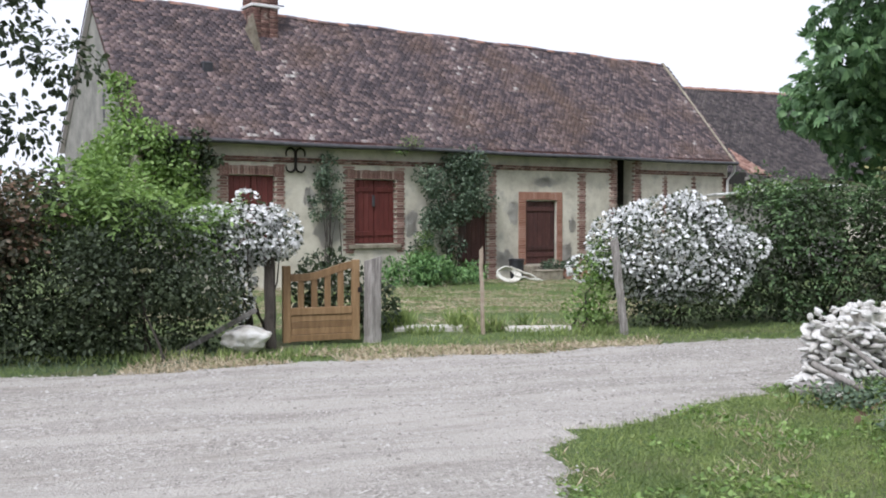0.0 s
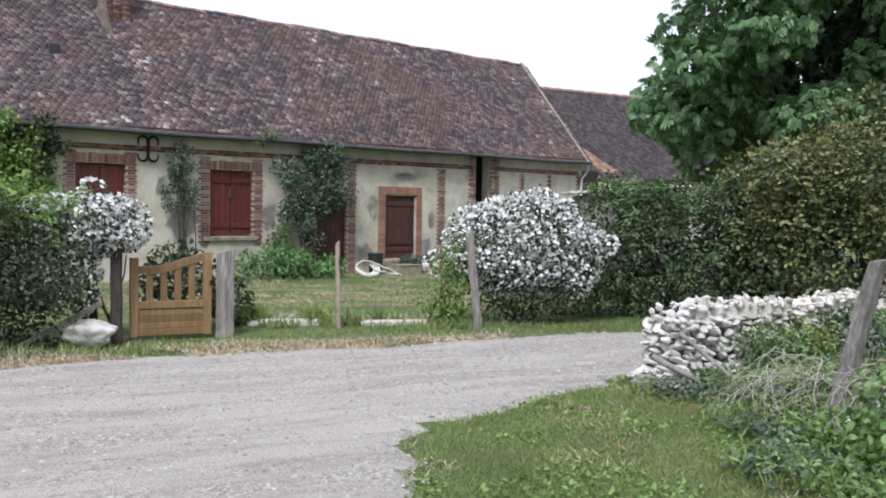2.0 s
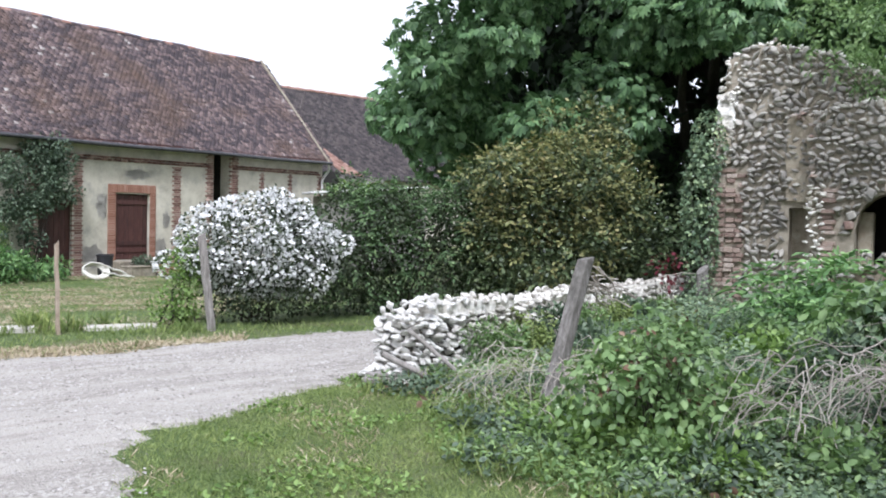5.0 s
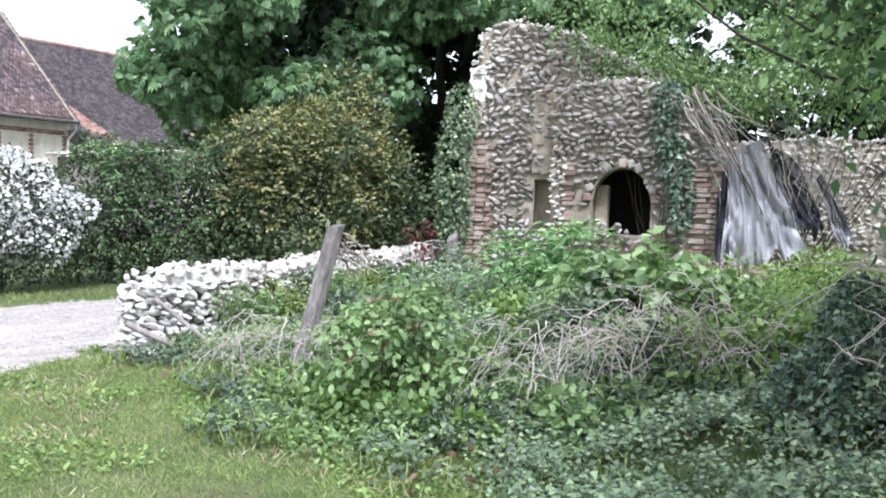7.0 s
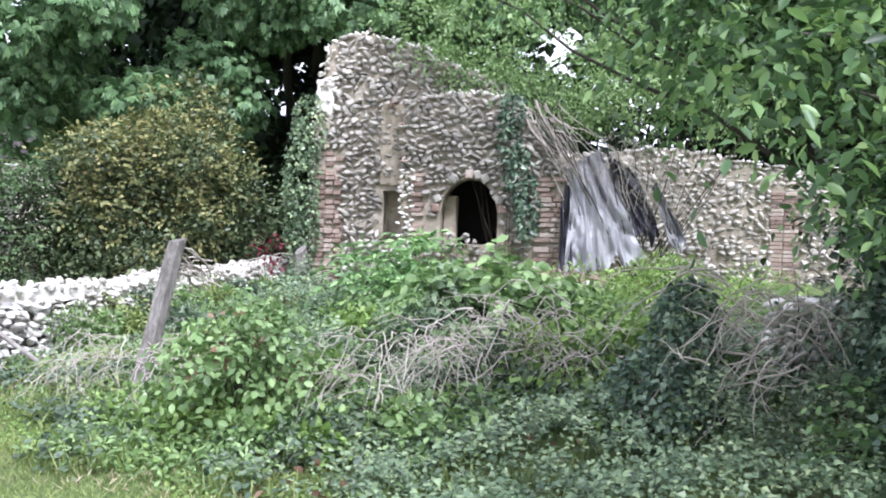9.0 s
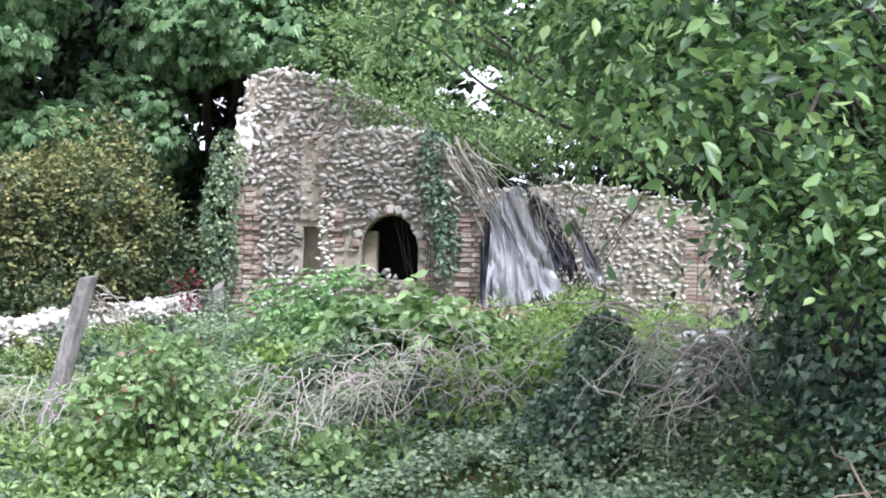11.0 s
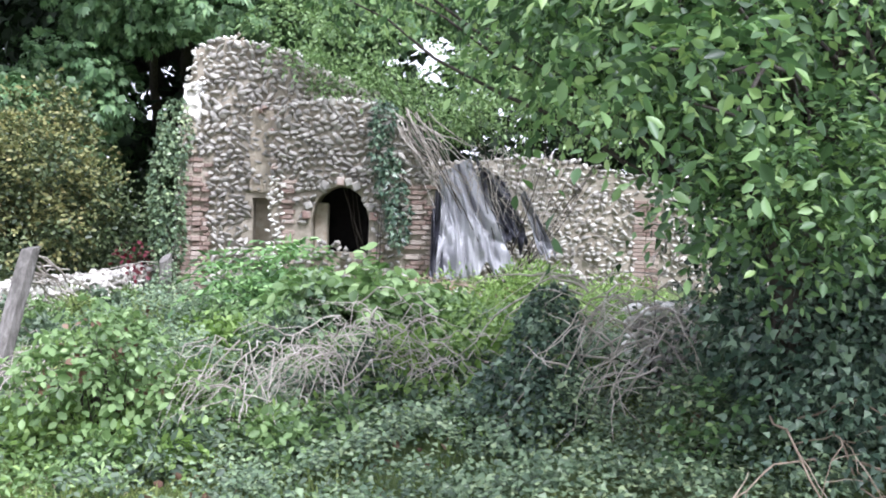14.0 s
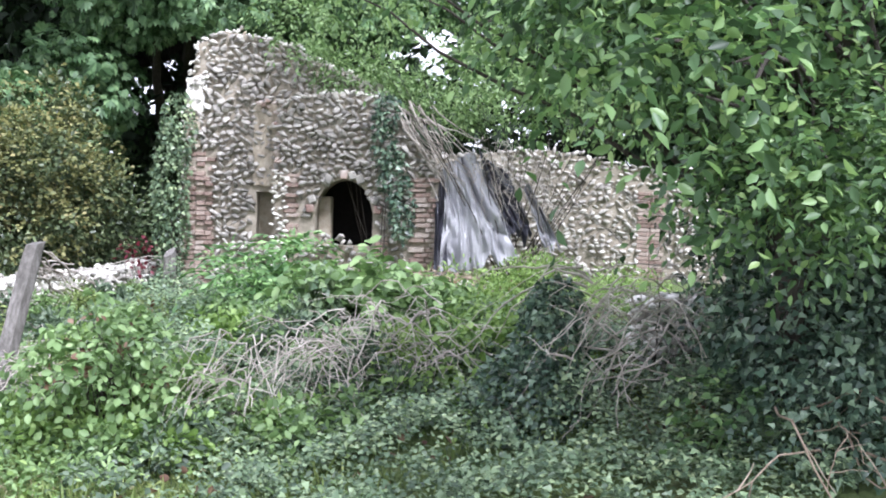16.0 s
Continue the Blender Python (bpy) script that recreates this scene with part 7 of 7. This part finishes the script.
dead_branches("brushwood", "tangle of dry grey bramble stems on the bank", 1, 43.4, 6.5, 0.56, 56, 0.42, 0.5, 0.0055, -0.2)
dead_branches("brushwood", "heap of dry grey branches beside the ivy mound", 2, 64.2, 6.0, 0.9, 46, 0.3, 0.6, 0.0068, -0.6, 0.5)
dead_branches("brushwood", "dry stems under the bramble leaves", 3, 49.2, 6.6, 0.64, 78, 0.5, 0.5, 0.0055, 0.1, 0.3)
dead_branches("brushwood", "bleached dry grass stems along the field wall", 4, 28.6, 7.9, 0.5, 60, 0.5, 0.5, 0.0036, -0.3)
dead_branches("brushwood", "dry branches lying near the tree", 5, 76.5, 5.2, 0.35, 9, 0.4, 0.8, 0.006, 0.3, 0.25, "brown_twig")
dead_branches("brushwood", "dry stems beside the fence post", 6, 31.2, 7.2, 0.5, 40, 0.35, 0.55, 0.0038)
dead_branches("brushwood", "dry stems between brambles and ivy", 7, 54.2, 6.4, 0.35, 26, 0.4, 0.45, 0.005)
dead_branches("brushwood", "fine dead twigs over the rubble wall", 8, 67.0, 6.5, 1.05, 34, 0.5, 0.6, 0.006, -0.2, 0.6)
dead_branches("brushwood", "brown broken sticks below the torn sheet", 9, 52.4, 10.6, 0.35, 60, 0.4, 0.5, 0.008, 0.0, 0.3, "brown_twig")


def make_log():
    t = thing("fallen_branch", "two weathered grey branches lying against the wall end", "branch", pose(3.2, 8.3, 0.05))
    pr = random.Random(2)
    attach("branch", tubes_mesh("branch", [(wander(pr, (0.0, 0.1, 0.24), (0.42, -0.22, 0.02), 5, 0.02), [0.03] * 6), (wander(pr, (0.25, 0.1, 0.45), (0.62, -0.2, 0.12), 5, 0.02), [0.022] * 6)], MAT["grey_wood"], 7), t)
    part("plank", box(-0.2, 0.3, -0.05, 0.1, 0.0, 0.04, 0.006), MAT["grey_wood"], t, at=Matrix.Rotation(radians(14), 4, "Z"))
    part("plank", box(-0.16, 0.26, -0.03, 0.1, 0.045, 0.08, 0.006), MAT["grey_wood"], t, at=Matrix.Rotation(radians(8), 4, "Z"))


make_log()

# rubble below the sheet
rng = np.random.default_rng(95)
for k in range(14):
    x, y, _ = ruin_point(4.5 + rng.normal() * 0.4, -0.8 + rng.normal() * 0.25, 0)
    stone_thing("rubble_stone", "broken stone lying in the weeds below the sheet", x, y, rng.uniform(0.12, 0.3), rng.uniform(0.12, 0.25), rng.uniform(0.1, 0.18), 300 + k, "pot" if k % 3 == 0 else "white_stone", rng.uniform(0, 180), 0.05)

# ------------------------------------------------------------------ the near tree on the bank


def make_near_tree():
    x, y, _ = polar(73.2, 5.9)
    z0 = float(height(x, y))
    t = thing("hazel_tree", "hazel tree with broad green leaves hanging over the bank", "tree", pose(x, y, z0))
    rng = np.random.default_rng(101)
    pr = random.Random(101)
    stems = []
    for k in range(5):
        b = (pr.uniform(-0.2, 0.2), pr.uniform(-0.2, 0.2), -0.1)
        e = (pr.uniform(-0.6, 0.6), pr.uniform(-0.6, 0.6), 3.4)
        stems.append((wander(pr, b, e, 8, 0.2), [0.10 * (1 - 0.07 * i) for i in range(9)]))
    attach("trunk", tubes_mesh("trunk", stems, MAT["bark"], 9), t)
    near, mid, back = [], [], []
    # sprays by heading, distance and height
    for a0, a1, d0, d1, z_lo, z_hi, n, s, dest in ((59, 73, 3.0, 3.8, 2.05, 2.75, 22, 0.24, near), (57, 67, 4.2, 5.4, 2.5, 3.3, 22, 0.28, mid), (67, 80, 4.4, 6.2, 1.75, 3.6, 42, 0.34, mid),
                                                   (46, 57, 4.6, 5.4, 2.85, 3.3, 9, 0.2, mid), (70, 76, 4.0, 5.6, 1.3, 1.9, 6, 0.28, mid), (68, 84, 6.2, 8.0, 1.0, 4.2, 70, 0.5, back)):
        for k in range(n):
            a, d, z = rng.uniform(a0, a1), rng.uniform(d0, d1), rng.uniform(z_lo, z_hi)
            px, py, _ = polar(a, d)
            if open_sky((px, py, z)):
                continue
            dest.append((px - x, py - y, z - z0, s * rng.uniform(0.7, 1.3), s * rng.uniform(0.7, 1.3), s * rng.uniform(0.35, 0.6)))
    # crown clumps out of view, added to throw shade on the bank's right end
    top = clumps(rng, (6.9 - x, -0.5 - y, 5.1 - z0, 1.6, 1.8, 1.3), 36, 0.6)
    top += clumps(rng, (5.1 - x, -2.5 - y, 4.5 - z0, 1.2, 1.2, 1.0), 28, 0.45) + clumps(rng, (4.7 - x, -1.7 - y, 2.7 - z0, 0.8, 0.8, 0.6), 16, 0.35)
    attach("upper_crown", foliage("upper_crown", top, 20000, 0.11, OVAL, L["hazel"], 106, 0.3, 0.45), t)
    limbs = []
    for q in top[::5]:
        limbs.append((wander(pr, stems[pr.randint(0, 4)][0][8], q[:3], 7, 0.25), [0.03 * (1 - 0.1 * i) for i in range(8)]))
    for q in near[::2] + mid[::2]:
        st = stems[pr.randint(0, 4)][0][pr.randint(3, 7)]
        limbs.append((wander(pr, st, q[:3], 7, 0.25), [0.02 * (1 - 0.11 * i) for i in range(8)]))
    attach("limbwork", tubes_mesh("limbwork", limbs, MAT["bark"], 5), t, kind="stuff")
    attach("crown", sprays("crown", mid, 2600, 9, 0.3, 0.064, ELLIPSE, L["hazel"], 102, 0.2, 0.45, 0.1), t)
    # leaves behind the crown, with shade painted into their colour
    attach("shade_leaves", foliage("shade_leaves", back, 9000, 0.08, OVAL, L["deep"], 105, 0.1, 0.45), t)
    attach("near_spray", sprays("near_spray", near, 170, 9, 0.34, 0.07, ELLIPSE, L["hazel"], 103, 0.2, 0.5, 0.0), t)
    b = [(0, 0, 0.4, 0.5, 0.5, 0.6), (0.05, 0, 1.1, 0.42, 0.42, 0.55), (-0.1, 0.1, 1.8, 0.36, 0.36, 0.6), (0, 0, 2.5, 0.4, 0.4, 0.6)]
    attach("ivy", foliage("ivy", b, 5200, 0.065, IVY, L["ivy_dark"], 104, 0.7, 0.9), t, "dark ivy round the trunk")


make_near_tree()
